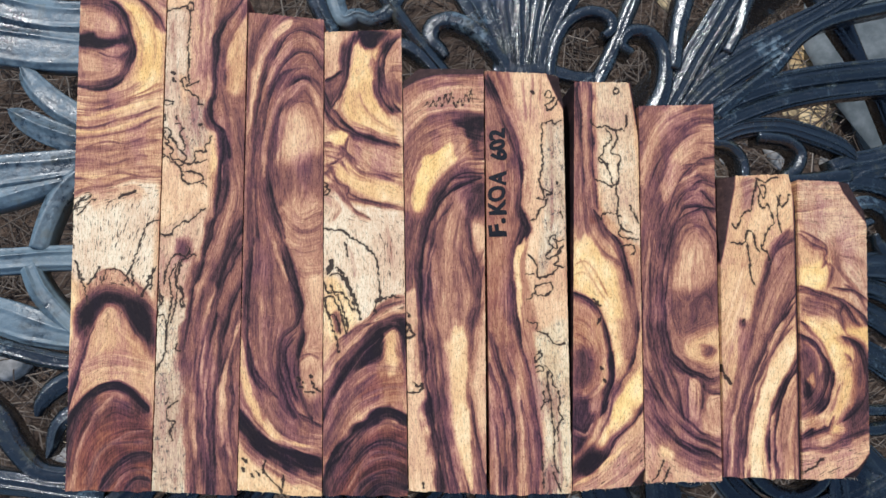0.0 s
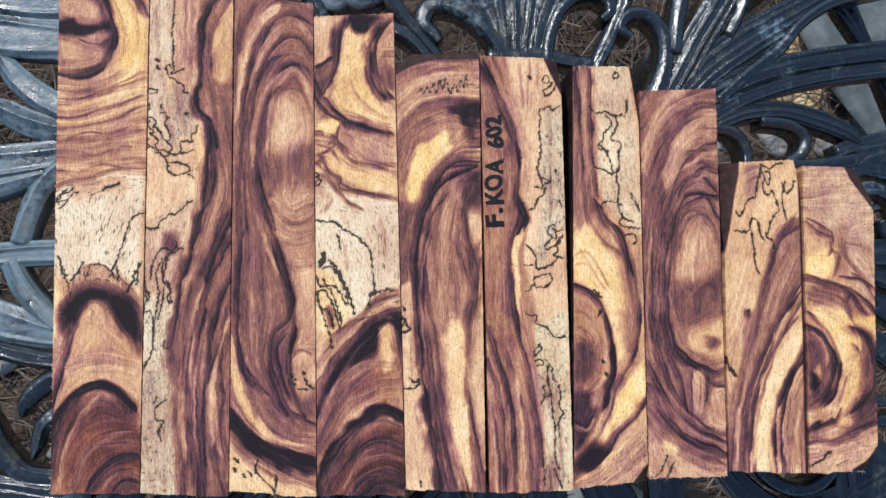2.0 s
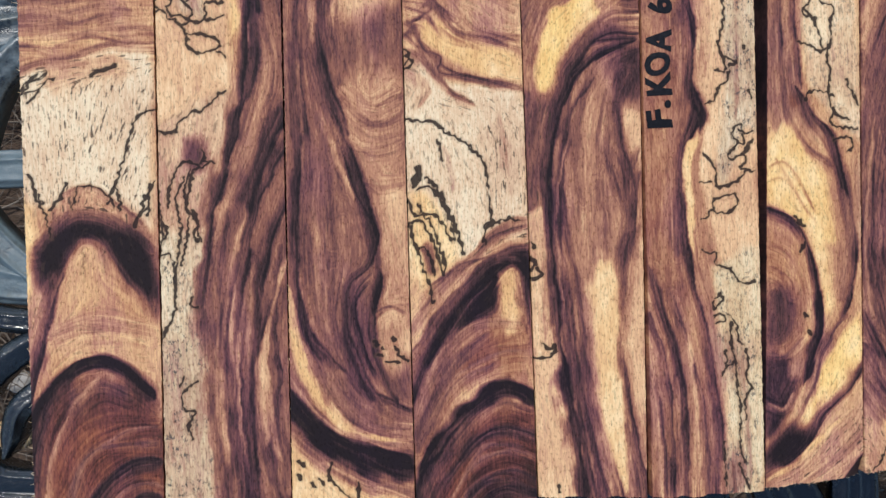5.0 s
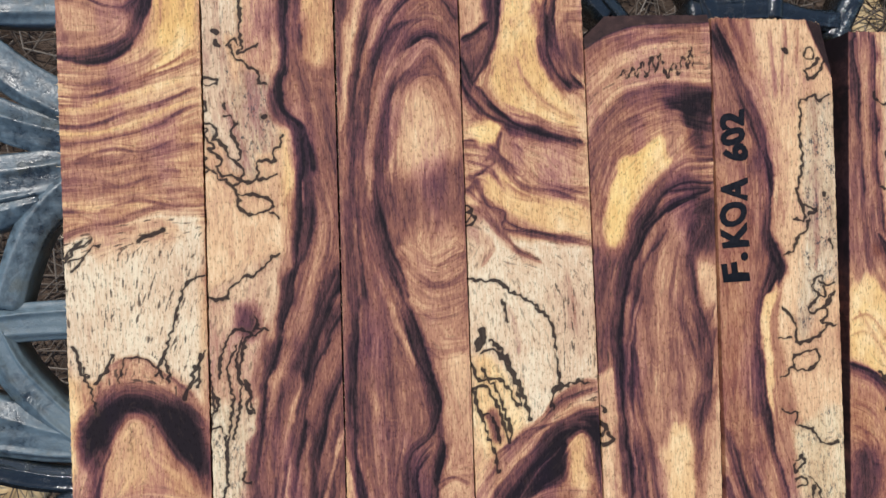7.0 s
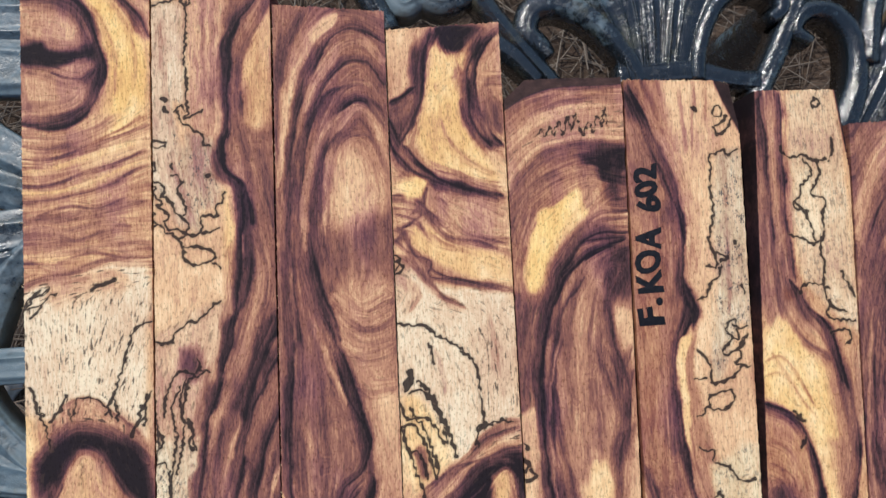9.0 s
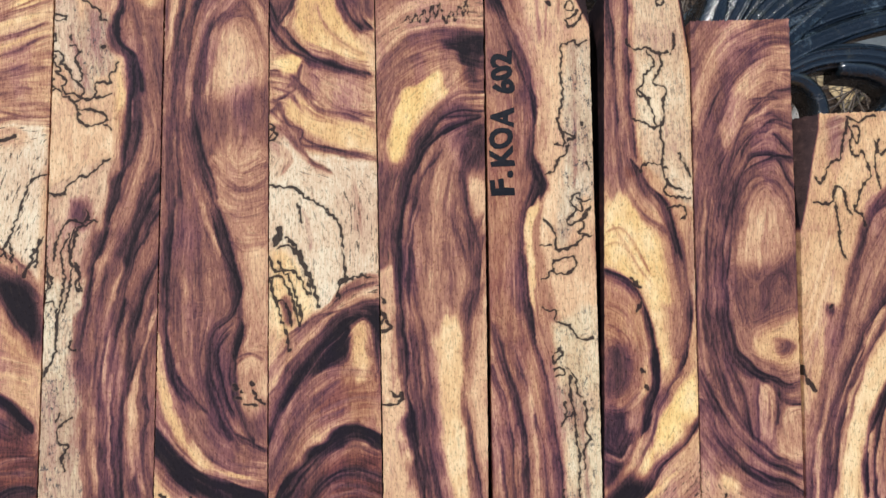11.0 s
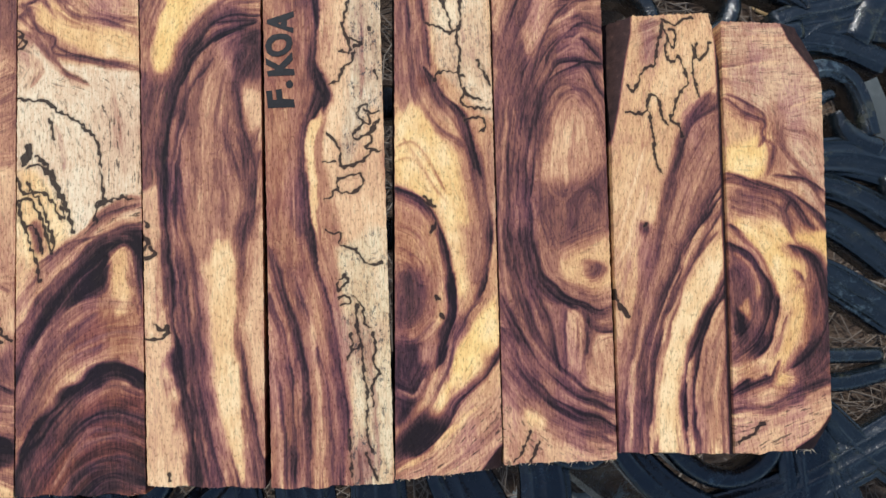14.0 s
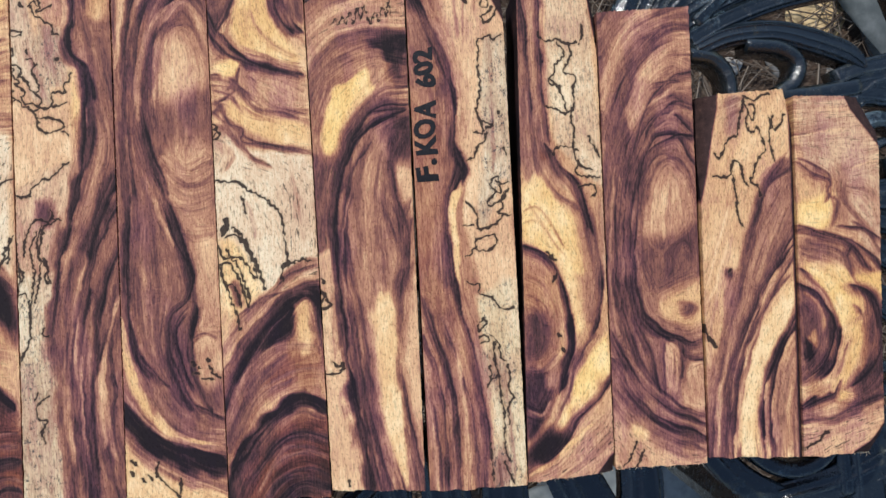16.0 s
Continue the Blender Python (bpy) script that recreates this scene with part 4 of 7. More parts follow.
b.area("22.5,145.1 26.2,152.2 30.6,155.7 30.0,132.5 26.5,127.5 22.6,130.4 21.6,139.0", 0.2, soft=1.2, gold=0.5)
b.band("29.7,161.9 26.1,156.5 22.2,151.8 20.1,146.4 19.6,136.7 19.5,128.7 17.7,124.8 18.4,119.5 21.7,114.9 23.4,108.5 22.8,95.2 19.4,85.8 16.5,76.4 13.6,67.0 11.6,56.5", 2.4, 0.88, soft=0.9)
b.band("31.2,160.6 27.7,152.2 23.7,145.0 22.0,136.5 22.7,128.0 24.1,120.6", 2.2, 0.62, soft=1)
b.band("26.0,122.9 27.4,114.3 28.7,105.8", 3, 0.5, soft=1.5)
b.band("23.6,106.1 26.1,98.6 24.1,87.9 20.1,76.2 15.4,66.9 13.1,57.5", 3.2, 0.3, soft=1.4)
b.band("25.0,104.8 26.9,95.0 24.5,84.3", 0.8, 0.5, soft=0.6)
b.band("28.8,86.4 25.4,79.4 21.2,69.5 17.7,56.0", 3.4, 0.78, soft=1)
b.band("22.4,114.3 21.4,103.7 20.1,91.9 18.1,80.0 14.9,70.6 12.2,62.3 10.9,54.0 9.3,44.4", 1.7, 0.86, soft=0.8)
b.band("9.6,44.4 10.5,32.3 10.4,20.1 10.8,9.7 10.8,0.5", 1, 0.62, soft=0.7)
b.band("29.5,79.6 23.5,69.0 20.2,58.3 17.7,44.0 16.4,25.8 17.1,8.6 17.2,-2.4", 2.2, 0.76, soft=0.8)
b.band("29.1,68.8 25.0,58.1 22.2,48.6 20.7,31.7 21.8,19.4 23.5,8.2", 1.8, 0.82, soft=0.8)
b.band("16.1,64.5 14.1,53.8 13.2,39.4 13.7,24.8 13.7,8.9", 1.1, 0.68, soft=0.7)
b.band("11.9,49.1 11.4,39.5 11.9,24.9 12.0,9.0", 0.8, 0.55, soft=0.6)
b.band("28.6,58.0 26.0,48.4 24.8,37.5 25.7,26.5", 1.3, 0.78, soft=0.7)
b.band("28.5,55.6 23.6,43.7 22.1,31.6 23.0,19.3 24.7,9.3", 1.8, 0.2, soft=0.7)
b.band("19.7,64.4 16.5,53.7 15.3,44.1 15.5,32.0", 1.7, 0.3, soft=0.9)
b.band("20.6,53.5 19.1,39.0 19.3,24.4 19.6,9.7", 0.9, 0.33, soft=0.7)
b.band("13.5,-2.2 13.1,12.0 13.4,26.2", 1, 0.72, soft=0.8)
b.band("26.4,-2.5 23.2,6.4 20.5,18.9", 3, 0.62, soft=1.5)
b.band("18.8,-2.3 18.2,11.8 17.1,26.1", 1.2, 0.72, soft=0.8)
b.band("1.1,32.8 1.1,20.7 1.6,8.5", 1.6, 0.22, soft=1.2, grey=1)
b.band("8.0,42.1 8.0,30.0 7.4,13.0", 1.4, 0.2, soft=1.2, grey=0.8)
b.line("11.5,157.1 11.4,150.1 10.6,144.3 11.1,139.6 10.7,135.5 11.1,132.0 10.3,130.8 12.2,131.1 14.0,132.2", 0.42)
b.line("8.0,132.4 9.5,133.6 10.5,132.0", 0.42)
b.line("8.8,132.1 9.5,129.7 11.0,129.1 12.1,127.9 13.8,127.2 14.3,125.4 13.9,124.3 15.7,124.4", 0.42)
b.line("2.5,125.7 4.0,126.1 5.9,125.2 5.6,124.4 3.3,124.5 2.5,125.7", 0.42)
b.line("2.2,121.2 3.4,121.0 3.3,119.5 2.2,119.2", 0.42)
b.line("2.1,117.2 4.1,116.5 5.4,115.1 4.5,113.6 6.2,112.9 7.2,110.6 8.9,108.7 10.3,107.1 9.5,105.2 11.0,104.6 12.1,105.1 13.0,105.6 13.1,108.5 14.6,109.0 16.4,108.7 16.4,110.7 17.7,111.8 18.0,113.6", 0.42)
b.line("7.0,118.1 8.5,117.5 9.2,116.3 8.0,114.6 9.1,112.8 9.8,110.4 9.5,109.3", 0.42)
b.line("2.0,116.0 3.5,115.6 2.8,114.2 4.5,112.4 3.6,111.3 5.5,110.1 6.0,108.3 4.8,107.8 5.9,106.5 8.2,105.9 9.8,104.6", 0.42)
b.line("1.9,106.7 4.2,107.2 5.3,105.4 6.4,105.4 7.5,104.1 9.2,104.6", 0.42)
b.line("1.8,110.8 2.9,109.8 2.0,108.7 3.7,107.8", 0.42)
b.line("13.3,105.0 15.0,105.5 16.8,106.0", 0.42)
b.line("7.5,104.7 8.6,102.9 9.1,101.1", 0.42)
b.line("8.6,102.3 10.8,102.0 13.1,101.9 14.8,100.9 16.1,99.6 14.5,98.9 12.4,98.3 10.1,98.4 9.0,99.4 8.6,102.3", 0.42)
b.line("14.7,98.5 16.4,97.9 16.7,97.0", 0.42)
b.line("1.6,84.1 2.2,81.8 4.1,81.1 6.1,82.1 6.5,83.8 8.1,84.7 9.5,86.0 11.2,85.6 12.8,87.0 14.8,89.2 16.6,90.0", 0.42)
b.line("12.4,74.7 10.6,73.7 9.0,75.0 7.3,75.1 5.5,73.4 4.2,70.6 3.5,67.8 3.4,65.4", 0.42)
b.line("10.1,74.3 8.8,72.1 7.8,68.6 7.4,65.2 9.0,62.7 9.4,60.4 9.9,58.0", 0.42)
b.line("11.3,75.4 13.6,74.7", 0.42)
b.line("10.8,77.7 11.6,76.5 10.7,74.8", 0.42)
b.line("0.0,66.8 0.5,64.5 0.9,61.0 2.5,59.7", 0.42)
b.line("6.1,135.3 6.2,134.6", 0.9)
b.line("6.0,133.0 6.1,132.3", 0.9)
b.line("14.7,117.7 15.4,117.7", 0.9)
b.line("7.1,120.3 7.2,119.9", 0.9)
b.line("10.3,157.4 11.6,158.9 12.5,157.9 12.1,156.1 10.5,156.5 10.3,157.4", 0.42)
b.line("4.1,155.7 5.6,156.7 7.4,156.8 9.2,157.4 10.3,157.4", 0.42)
b.area("2.5,122.4 9.0,124.5 11.6,118.5 13.0,105.6 10.5,106.9 8.0,114.0 4.7,117.7", 0.16, soft=0.8, grey=0.9)
b.band("6.6,122.2 8.1,117.5 10.7,110.4 11.7,106.9", 1.2, 0.26, soft=0.8, grey=1.0)
b.band("6.0,157.2 6.0,145.6 6.6,133.9 7.8,123.3", 1.3, 0.24, soft=0.9, grey=1.0)
b.line("1.3,55.2 3.7,54.7 4.1,46.2 3.5,42.8 1.8,39.5 0.6,36.1", 0.42)
b.line("6.9,71.8 5.1,66.7 5.9,61.5 4.7,53.0 4.1,46.2", 0.42)
b.line("8.6,73.5 6.9,68.4 7.6,61.5 5.5,53.0", 0.42)
b.line("6.4,27.5 4.4,25.0 5.0,22.5 7.2,21.6", 0.42)
b.line("8.1,28.3 6.4,27.1", 0.42)
b.line("7.2,21.6 5.5,18.3 6.3,15.7", 0.42)
b.line("8.5,64.9 9.5,62.3 8.4,59.7 9.4,58.0", 0.42)
b.line("7.6,46.1 7.3,44.1 8.8,43.7", 0.42)
b.line("1.0,72.0 2.0,59.9 0.8,54.0", 0.42)
b.line("2.1,62.5 3.1,59.9 1.4,58.2", 0.42)
b.line("5.1,29.2 4.0,27.2", 0.42)
b.band("10.4,52.8 9.3,42.6 9.6,29.0 10.2,12.2 11.1,0.1", 0.7, 0.66, soft=0.5)
b.area("0.8,36.1 9.0,37.5 9.4,25.7 7.9,15.7 0.6,17.6", 0.16, soft=1.2, grey=1)
b.area("0.6,14.3 9.2,13.9 9.7,0.5 0.4,1.0", 0.20, soft=1.4, grey=1)
b.band("24.9,50.6 22.7,38.7 21.3,25.2 21.9,13.4", 2.2, 0.20, soft=0.8)
b.band("27.0,55.7 24.3,45.5 20.2,32.0 19.0,18.6 20.1,1.7", 1.1, 0.80, soft=0.7)
b.band("17.1,49.2 13.7,37.4 12.7,23.9 13.8,8.7", 1.4, 0.24, soft=0.7)
b.band("18.5,56.0 15.3,42.4 14.4,25.5 15.5,7.0", 1.2, 0.74, soft=0.7)
b.band("21.0,52.5 17.6,38.9 16.4,25.4 17.5,8.5", 0.8, 0.34, soft=0.6)
b.band("25.2,28.4 24.4,18.3 25.8,4.8", 1.6, 0.62, soft=0.9)
b.band("11.9,39.1 11.1,25.6 11.8,8.8", 0.9, 0.70, soft=0.6)
b.build("tall wood blank, pale spalted side and purple-brown striped side")
b.fuzz("end", 30, 1.0)
b = Blank(((-53.8, 125.3), (-29.0, 122.8), (-57.5, -30.6), (-30.9, -33.5)), 0.42, 39, gold=0.15, grey=0, left='', right='')
b.band("3.8,154.9 3.7,139.0 2.3,114.7 2.2,90.4 1.4,66.4 0.9,55.7", 1.6, 0.36, soft=0.8)
b.band("10.7,154.6 6.0,146.2 4.2,136.5", 2.2, 0.55, soft=1)
b.band("18.6,154.0 12.1,147.8 7.6,138.8 5.0,126.7 3.5,114.6", 3.6, 0.14, soft=1, w2=0.8)
b.band("28.8,150.3 22.8,152.8 18.0,153.7", 2.5, 0.45, soft=1)
b.band("28.6,146.4 23.2,149.6 18.3,149.1 12.7,142.8 8.5,132.6 6.4,121.7 5.0,108.4 5.4,95.1 6.5,82.9 7.1,70.8", 1.9, 0.8, soft=0.8)
b.band("28.3,141.5 23.1,146.7 18.7,145.4 13.5,139.7 10.0,131.3", 2.2, 0.3, soft=0.9)
b.band("28.0,137.2 24.0,142.3 18.7,141.9 13.5,136.0 10.0,126.4 8.4,114.3 8.4,104.6 9.9,94.8", 1.5, 0.74, soft=0.8)
b.band("12.7,130.0 10.6,121.5 9.7,111.8 9.6,100.9", 1.2, 0.34, soft=0.6, gold=0.3)
b.band("28.0,132.9 24.4,137.3 19.4,137.0 15.5,132.3", 1.6, 0.42, soft=0.9)
b.band("27.6,126.7 23.5,133.1 18.5,132.4 14.3,125.0 12.5,114.1 12.5,101.9 14.3,90.9", 1.7, 0.76, soft=0.8)
b.band("27.7,120.0 25.1,128.7 20.9,131.4 17.0,126.7 14.4,117.6", 2.2, 0.28, soft=0.9)
b.band("27.5,116.9 24.2,124.2 20.6,125.4 17.2,123.6 15.1,117.6 14.0,106.7", 0.8, 0.64, soft=0.6)
b.area("16.0,120.0 19.2,123.5 22.8,121.8 25.8,117.0 26.6,110.2 20.1,107.5 15.3,107.6", 0.2, soft=2.4)
b.area("14.1,104.3 20.0,106.1 27.2,106.9 27.2,98.6 22.4,95.2 17.1,92.9 13.4,96.4", 0.47, soft=3.4)
b.area("16.7,90.7 21.7,93.8 27.2,91.3 27.4,76.7 26.9,53.7 21.6,60.8 17.4,72.5 15.8,83.5", 0.25, soft=2)
b.band("16.6,89.3 21.3,86.5 27.3,88.8", 0.6, 0.4, soft=0.6)
b.band("16.6,84.7 21.7,82.5 27.3,84.2", 0.8, 0.42, soft=0.7)
b.band("16.6,77.4 21.9,76.8 27.4,79.1", 0.8, 0.38, soft=0.7)
b.band("8.9,102.1 10.8,89.9 13.9,80.0 17.5,67.7 20.6,54.2", 2.2, 0.72, soft=1.2)
b.band("12.7,84.9 14.0,75.2 14.7,67.9", 0.8, 0.25, soft=0.6)
b.band("4.8,90.3 6.4,75.7 5.9,55.3", 2, 0.72, soft=1)
b.band("8.5,85.2 10.8,73.0 11.0,56.1", 1.5, 0.5, soft=1)
b.band("9.5,103.8 11.4,91.8 14.4,83.3 16.4,73.5 18.0,65.0 20.6,57.6 21.0,46.5", 1.8, 0.74, soft=1)
b.band("11.8,79.1 13.0,73.7 14.6,69.4", 1, 0.24, soft=0.5)
b.area("7.1,76.3 12.4,74.9 18.5,61.3 19.4,47.8 17.6,38.1 13.6,30.9 8.0,37.4 4.9,48.5 4.8,64.3", 0.45, soft=1.5)
b.band("8.2,75.1 7.2,61.8 8.3,48.4", 1.5, 0.36, soft=1)
b.band("13.1,61.5 13.3,53.0 11.8,45.8", 1.3, 0.36, soft=1)
b.area("23.1,69.6 27.8,67.0 27.1,43.7 21.4,42.2 21.3,52.6 20.3,61.2", 0.22, soft=1.2)
b.band("4.1,100.4 4.4,80.0 3.1,62.0 3.2,48.6 4.8,38.8 10.2,31.1 17.0,24.0 26.4,19.6", 2.2, 0.8, soft=0.9)
b.band("18.6,47.9 14.6,43.2 13.6,35.9 16.2,28.3 18.4,22.0", 2, 0.82, soft=0.8)
b.band("21.2,50.2 19.2,42.9 19.4,35.5 21.1,28.0 23.6,21.1", 2.4, 0.86, soft=0.9)
b.band("12.6,50.6 10.7,40.9 12.6,31.0 15.8,24.6", 1.3, 0.68, soft=0.8)
b.band("8.3,48.4 9.1,38.6 13.5,28.5", 0.8, 0.6, soft=0.6)
b.area("20.1,39.8 23.9,42.4 27.3,42.2 26.9,31.4 23.7,32.6 20.7,36.1", 0.16, soft=0.8)
b.band("20.7,41.4 23.9,42.7 27.3,42.2", 0.5, 0.4, soft=0.5)
b.area("23.4,37.8 24.9,37.7 24.6,36.2 23.1,36.6", 0.5, soft=0.5)
b.area("21.8,31.7 26.6,31.2 26.2,22.1 21.3,23.7", 0.55, soft=1.2)
b.line("23.7,33.4 24.9,31.5 26.3,30.4", 0.595)
b.line("21.5,30.5 24.0,30.1", 0.595)
b.band("11.1,29.2 13.9,22.9 18.6,19.5", 2.2, 0.42, soft=0.9)
b.band("0.8,48.8 1.4,39.0 3.3,30.9 6.6,23.4 12.4,16.2 20.5,13.2 26.1,12.6", 2.6, 0.14, soft=0.9, gold=0.6)
b.band("6.3,31.4 10.8,22.5 17.9,16.8 26.2,15.9", 1.2, 0.45, soft=0.8)
b.band("-0.3,23.2 4.6,19.2 10.4,13.6 17.6,10.2 26.0,8.8", 5.2, 0.95, soft=1.2)
b.band("0.1,25.9 5.3,18.1 14.2,11.3 21.3,7.2 27.1,5.6", 4.2, 0.96, soft=1.1)
b.band("0.1,29.9 4.4,21.7 14.2,14.3 27.1,12.2", 1.2, 0.3, soft=0.8)
b.area("-0.1,14.7 6.2,8.7 14.2,3.1 26.3,-0.8 27.0,-4.7 -0.4,-3.9", 0.12, soft=1, gold=0.4)
b.band("3.5,12.8 14.2,5.4 27.0,1.0", 1.8, 0.4, soft=1)
b.band("7.0,9.7 16.0,4.1 27.0,-0.4", 0.7, 0.2, soft=0.6)
b.line("1.9,9.7 2.6,8.9", 0.765)
b.line("1.5,6.7 2.2,5.9", 0.765)
b.line("4.4,4.8 5.1,4.1", 0.765)
b.line("6.0,5.5 6.7,4.8", 0.765)
b.line("8.8,9.1 8.1,6.1 9.7,3.8 11.3,2.1 13.4,0.3 14.0,-1.1", 0.68)
b.line("7.9,6.1 8.8,4.7", 0.68)
b.line("14.5,4.2 14.2,0.6", 0.68)
b.band("5.6,151.2 4.0,139.0 3.3,120.7", 0.7, 0.62, soft=0.5)
b.band("20.8,139.4 16.9,134.7 12.7,126.3 11.1,119.0", 0.7, 0.4, soft=0.6)
b.band("24.5,139.2 27.2,133.5", 0.7, 0.45, soft=0.6)
b.band("8.2,111.9 7.5,99.8 9.4,90.0 12.4,80.1", 0.8, 0.5, soft=0.6)
b.band("4.8,104.8 5.2,90.3 5.2,75.8", 0.9, 0.5, soft=0.7)
b.band("21.0,122.2 23.2,118.4 24.1,112.2", 1.2, 0.28, soft=1.2)
b.band("17.3,70.1 21.4,68.6 27.3,69.4", 0.7, 0.34, soft=0.8)
b.way("20.1,122.2 19.1,109.2 19.1,94.9")
b.way("16.3,117.6 15.4,105.8 16.4,95.1")
b.way("23.4,117.3 23.6,105.4 23.5,94.7")
b.area("14.5,105.8 15.9,116.4 18.9,122.0 22.0,119.5 24.0,113.1 24.3,108.9 19.3,106.2 15.3,105.5", 0.17, soft=2.0)
b.band("13.8,90.5 18.9,86.7 25.6,89.8", 1.1, 0.30, soft=0.9)
b.band("14.4,85.7 19.3,82.5 26.0,85.1", 0.8, 0.30, soft=0.8)
b.band("15.3,79.8 19.6,77.4 26.3,79.1", 0.8, 0.29, soft=0.8)
b.band("5.7,81.5 6.9,69.7 5.5,53.1", 3.2, 0.56, soft=1.8)
b.band("11.8,85.9 16.5,73.8 19.5,61.8 19.6,52.1", 2.4, 0.78, soft=1.0)
b.band("12.7,79.9 15.1,69.2 18.1,58.3", 0.7, 0.40, soft=0.6)
b.band("8.4,100.2 8.9,112.0 11.8,122.5 16.3,129.4 20.6,132.2", 1.5, 0.30, soft=0.6)
b.band("9.9,101.3 10.5,111.9 13.3,121.3 17.3,126.4", 0.9, 0.72, soft=0.6)
b.band("5.2,95.7 5.8,112.1 8.7,125.0 14.1,134.2 19.6,137.0", 1.1, 0.70, soft=0.7)
b.band("5.4,80.2 3.1,62.9 3.3,45.7 5.3,35.4 10.2,24.7 15.7,19.3", 1.3, 0.80, soft=0.7)
b.band("13.0,80.0 16.2,67.7 20.3,58.6 18.6,52.0 13.7,47.4 13.2,38.5 16.4,28.1 20.3,20.9", 1.6, 0.80, soft=0.8)
b.band("11.0,50.6 10.8,40.3 13.3,30.0 17.6,21.6", 0.9, 0.68, soft=0.6)
b.band("18.9,50.0 15.3,44.9 16.2,35.0 19.1,27.7", 1.3, 0.78, soft=0.7)
b.band("10.9,80.0 13.4,73.0 16.1,65.6", 0.8, 0.28, soft=0.5)
b.band("8.3,76.6 7.2,62.8 7.7,45.5 9.7,35.2", 0.8, 0.34, soft=0.9)
b.area("4.9,30.3 9.9,28.4 15.7,22.2 14.8,16.3 9.8,21.6", 0.50, soft=1.4)
b.area("20.4,39.9 25.2,41.8 25.6,29.5 21.0,29.7", 0.24, soft=1.2)
b.band("19.5,41.4 23.0,42.6 25.9,41.1", 0.4, 0.55, soft=0.4)
b.line("19.2,34.9 19.6,34.5", 0.9)
b.line("20.9,33.8 21.2,33.4", 0.9)
b.line("20.0,32.1 20.4,31.9", 0.9)
b.line("23.3,35.6 23.5,35.4", 0.9)
b.build("reddish brown wood blank with long nested oval grain")
b.fuzz("left", 90, 0.7)
b.fuzz("end", 30, 1.0)
b = Blank(((-28.7, 118.6), (-3.2, 119.4), (-30.6, -33.0), (-3.5, -34.1)), 0.22, 52, gold=0.2, grey=0, left='', right='')
b.area("1.8,151.6 11.8,152.0 8.2,144.7 5.9,137.4 1.7,135.2", 0.16, soft=1.5)
b.band("14.2,151.9 10.4,145.9 8.7,138.5 7.6,132.4 4.6,126.2", 2.2, 0.86, soft=1)
b.area("1.7,134.2 6.9,136.9 8.4,134.2 6.4,130.0 3.8,127.1 1.6,127.8", 0.5, soft=0.8)
b.band("1.7,134.9 5.9,137.2 8.4,137.9", 1.8, 0.8, soft=0.8)
b.area("13.0,148.2 16.0,150.0 19.2,141.7 17.4,133.2 21.4,123.1 25.6,116.0 13.5,119.5 7.9,126.0 9.0,132.1", 0.08, soft=1.2, gold=0.9)
b.band("12.1,137.1 15.3,139.4 19.1,140.5", 2.5, 0.3, soft=1.5, amt=0.7)
b.area("14.5,152.1 23.2,151.5 22.1,147.6 15.8,146.6", 0.96, soft=0.7)
b.area("22.3,150.9 26.7,152.3 27.4,150.7 20.1,146.0 15.6,144.6 15.1,145.9", 0.42, soft=0.8)
b.band("26.8,150.3 22.9,146.5 20.9,139.2 21.9,131.4 24.8,125.8 26.8,124.2", 2.2, 0.84, soft=0.9)
b.area("23.9,144.0 27.3,146.1 27.3,141.3 24.8,141.7", 0.25, soft=0.7)
b.band("22.8,139.7 27.4,139.5", 0.8, 0.28, soft=0.6)
b.area("23.7,134.7 27.0,133.9 26.9,127.5 24.6,128.4", 0.5, soft=0.8)
b.band("1.4,127.8 3.7,121.8 9.6,117.3 18.1,114.9 26.4,113.1", 2.2, 0.86, soft=0.8)
b.band("9.9,121.8 17.1,118.1 26.3,115.4", 0.5, 0.5, soft=0.4)
b.band("11.0,119.7 18.2,116.8 26.3,114.4", 0.4, 0.45, soft=0.4)
b.area("1.9,115.8 6.0,118.5 9.6,116.6 7.2,114.2", 0.06, soft=0.7, gold=0.8)
b.band("0.8,113.6 5.6,112.9 9.4,110.2 13.3,107.3", 2, 0.66, soft=0.9)
b.area("13.0,112.4 20.5,113.2 26.5,110.7 26.4,104.0 18.7,104.5 13.9,107.2", 0.28, soft=1)
b.band("12.1,113.1 14.3,109.9 16.3,106.1 19.9,103.9 26.3,102.6", 1, 0.62, soft=0.7)
b.area("4.7,107.4 10.2,106.5 14.9,102.5 26.3,99.4 26.4,93.2 18.1,94.7 12.1,98.8 6.3,104.0", 0.11, soft=1, gold=0.6)
b.band("1.3,110.7 4.2,109.3 7.4,111.8", 1, 0.6, soft=0.6)
b.band("5.6,102.5 9.6,97.0 15.6,94.4 26.4,92.5", 1.6, 0.68, soft=0.9)
b.band("0.9,103.4 4.0,105.6 7.5,103.6", 1.2, 0.5, soft=0.8)
b.area("0.3,96.1 6.0,98.2 11.8,92.9 26.5,90.5 26.6,69.9 26.5,60.2 18.3,60.2 16.8,54.9 0.4,56.1 0.1,79.1", 0.07, soft=1, grey=0.8, pore=0.35)
b.area("15.3,90.2 26.7,89.5 26.3,61.4 20.3,61.9 19.1,72.9", 0.12, soft=2, grey=0.9, pore=1)
b.band("2.1,96.0 5.7,93.3 4.1,88.5", 1.5, 0.22, soft=1.2, grey=0.5)
b.band("8.5,79.7 10.6,74.7 10.9,69.8", 1.2, 0.2, soft=1.2, grey=1)
b.area("1.0,69.4 5.3,69.2 12.2,56.6 6.9,47.0 1.5,52.2", 0.04, soft=1.5, gold=0.5)
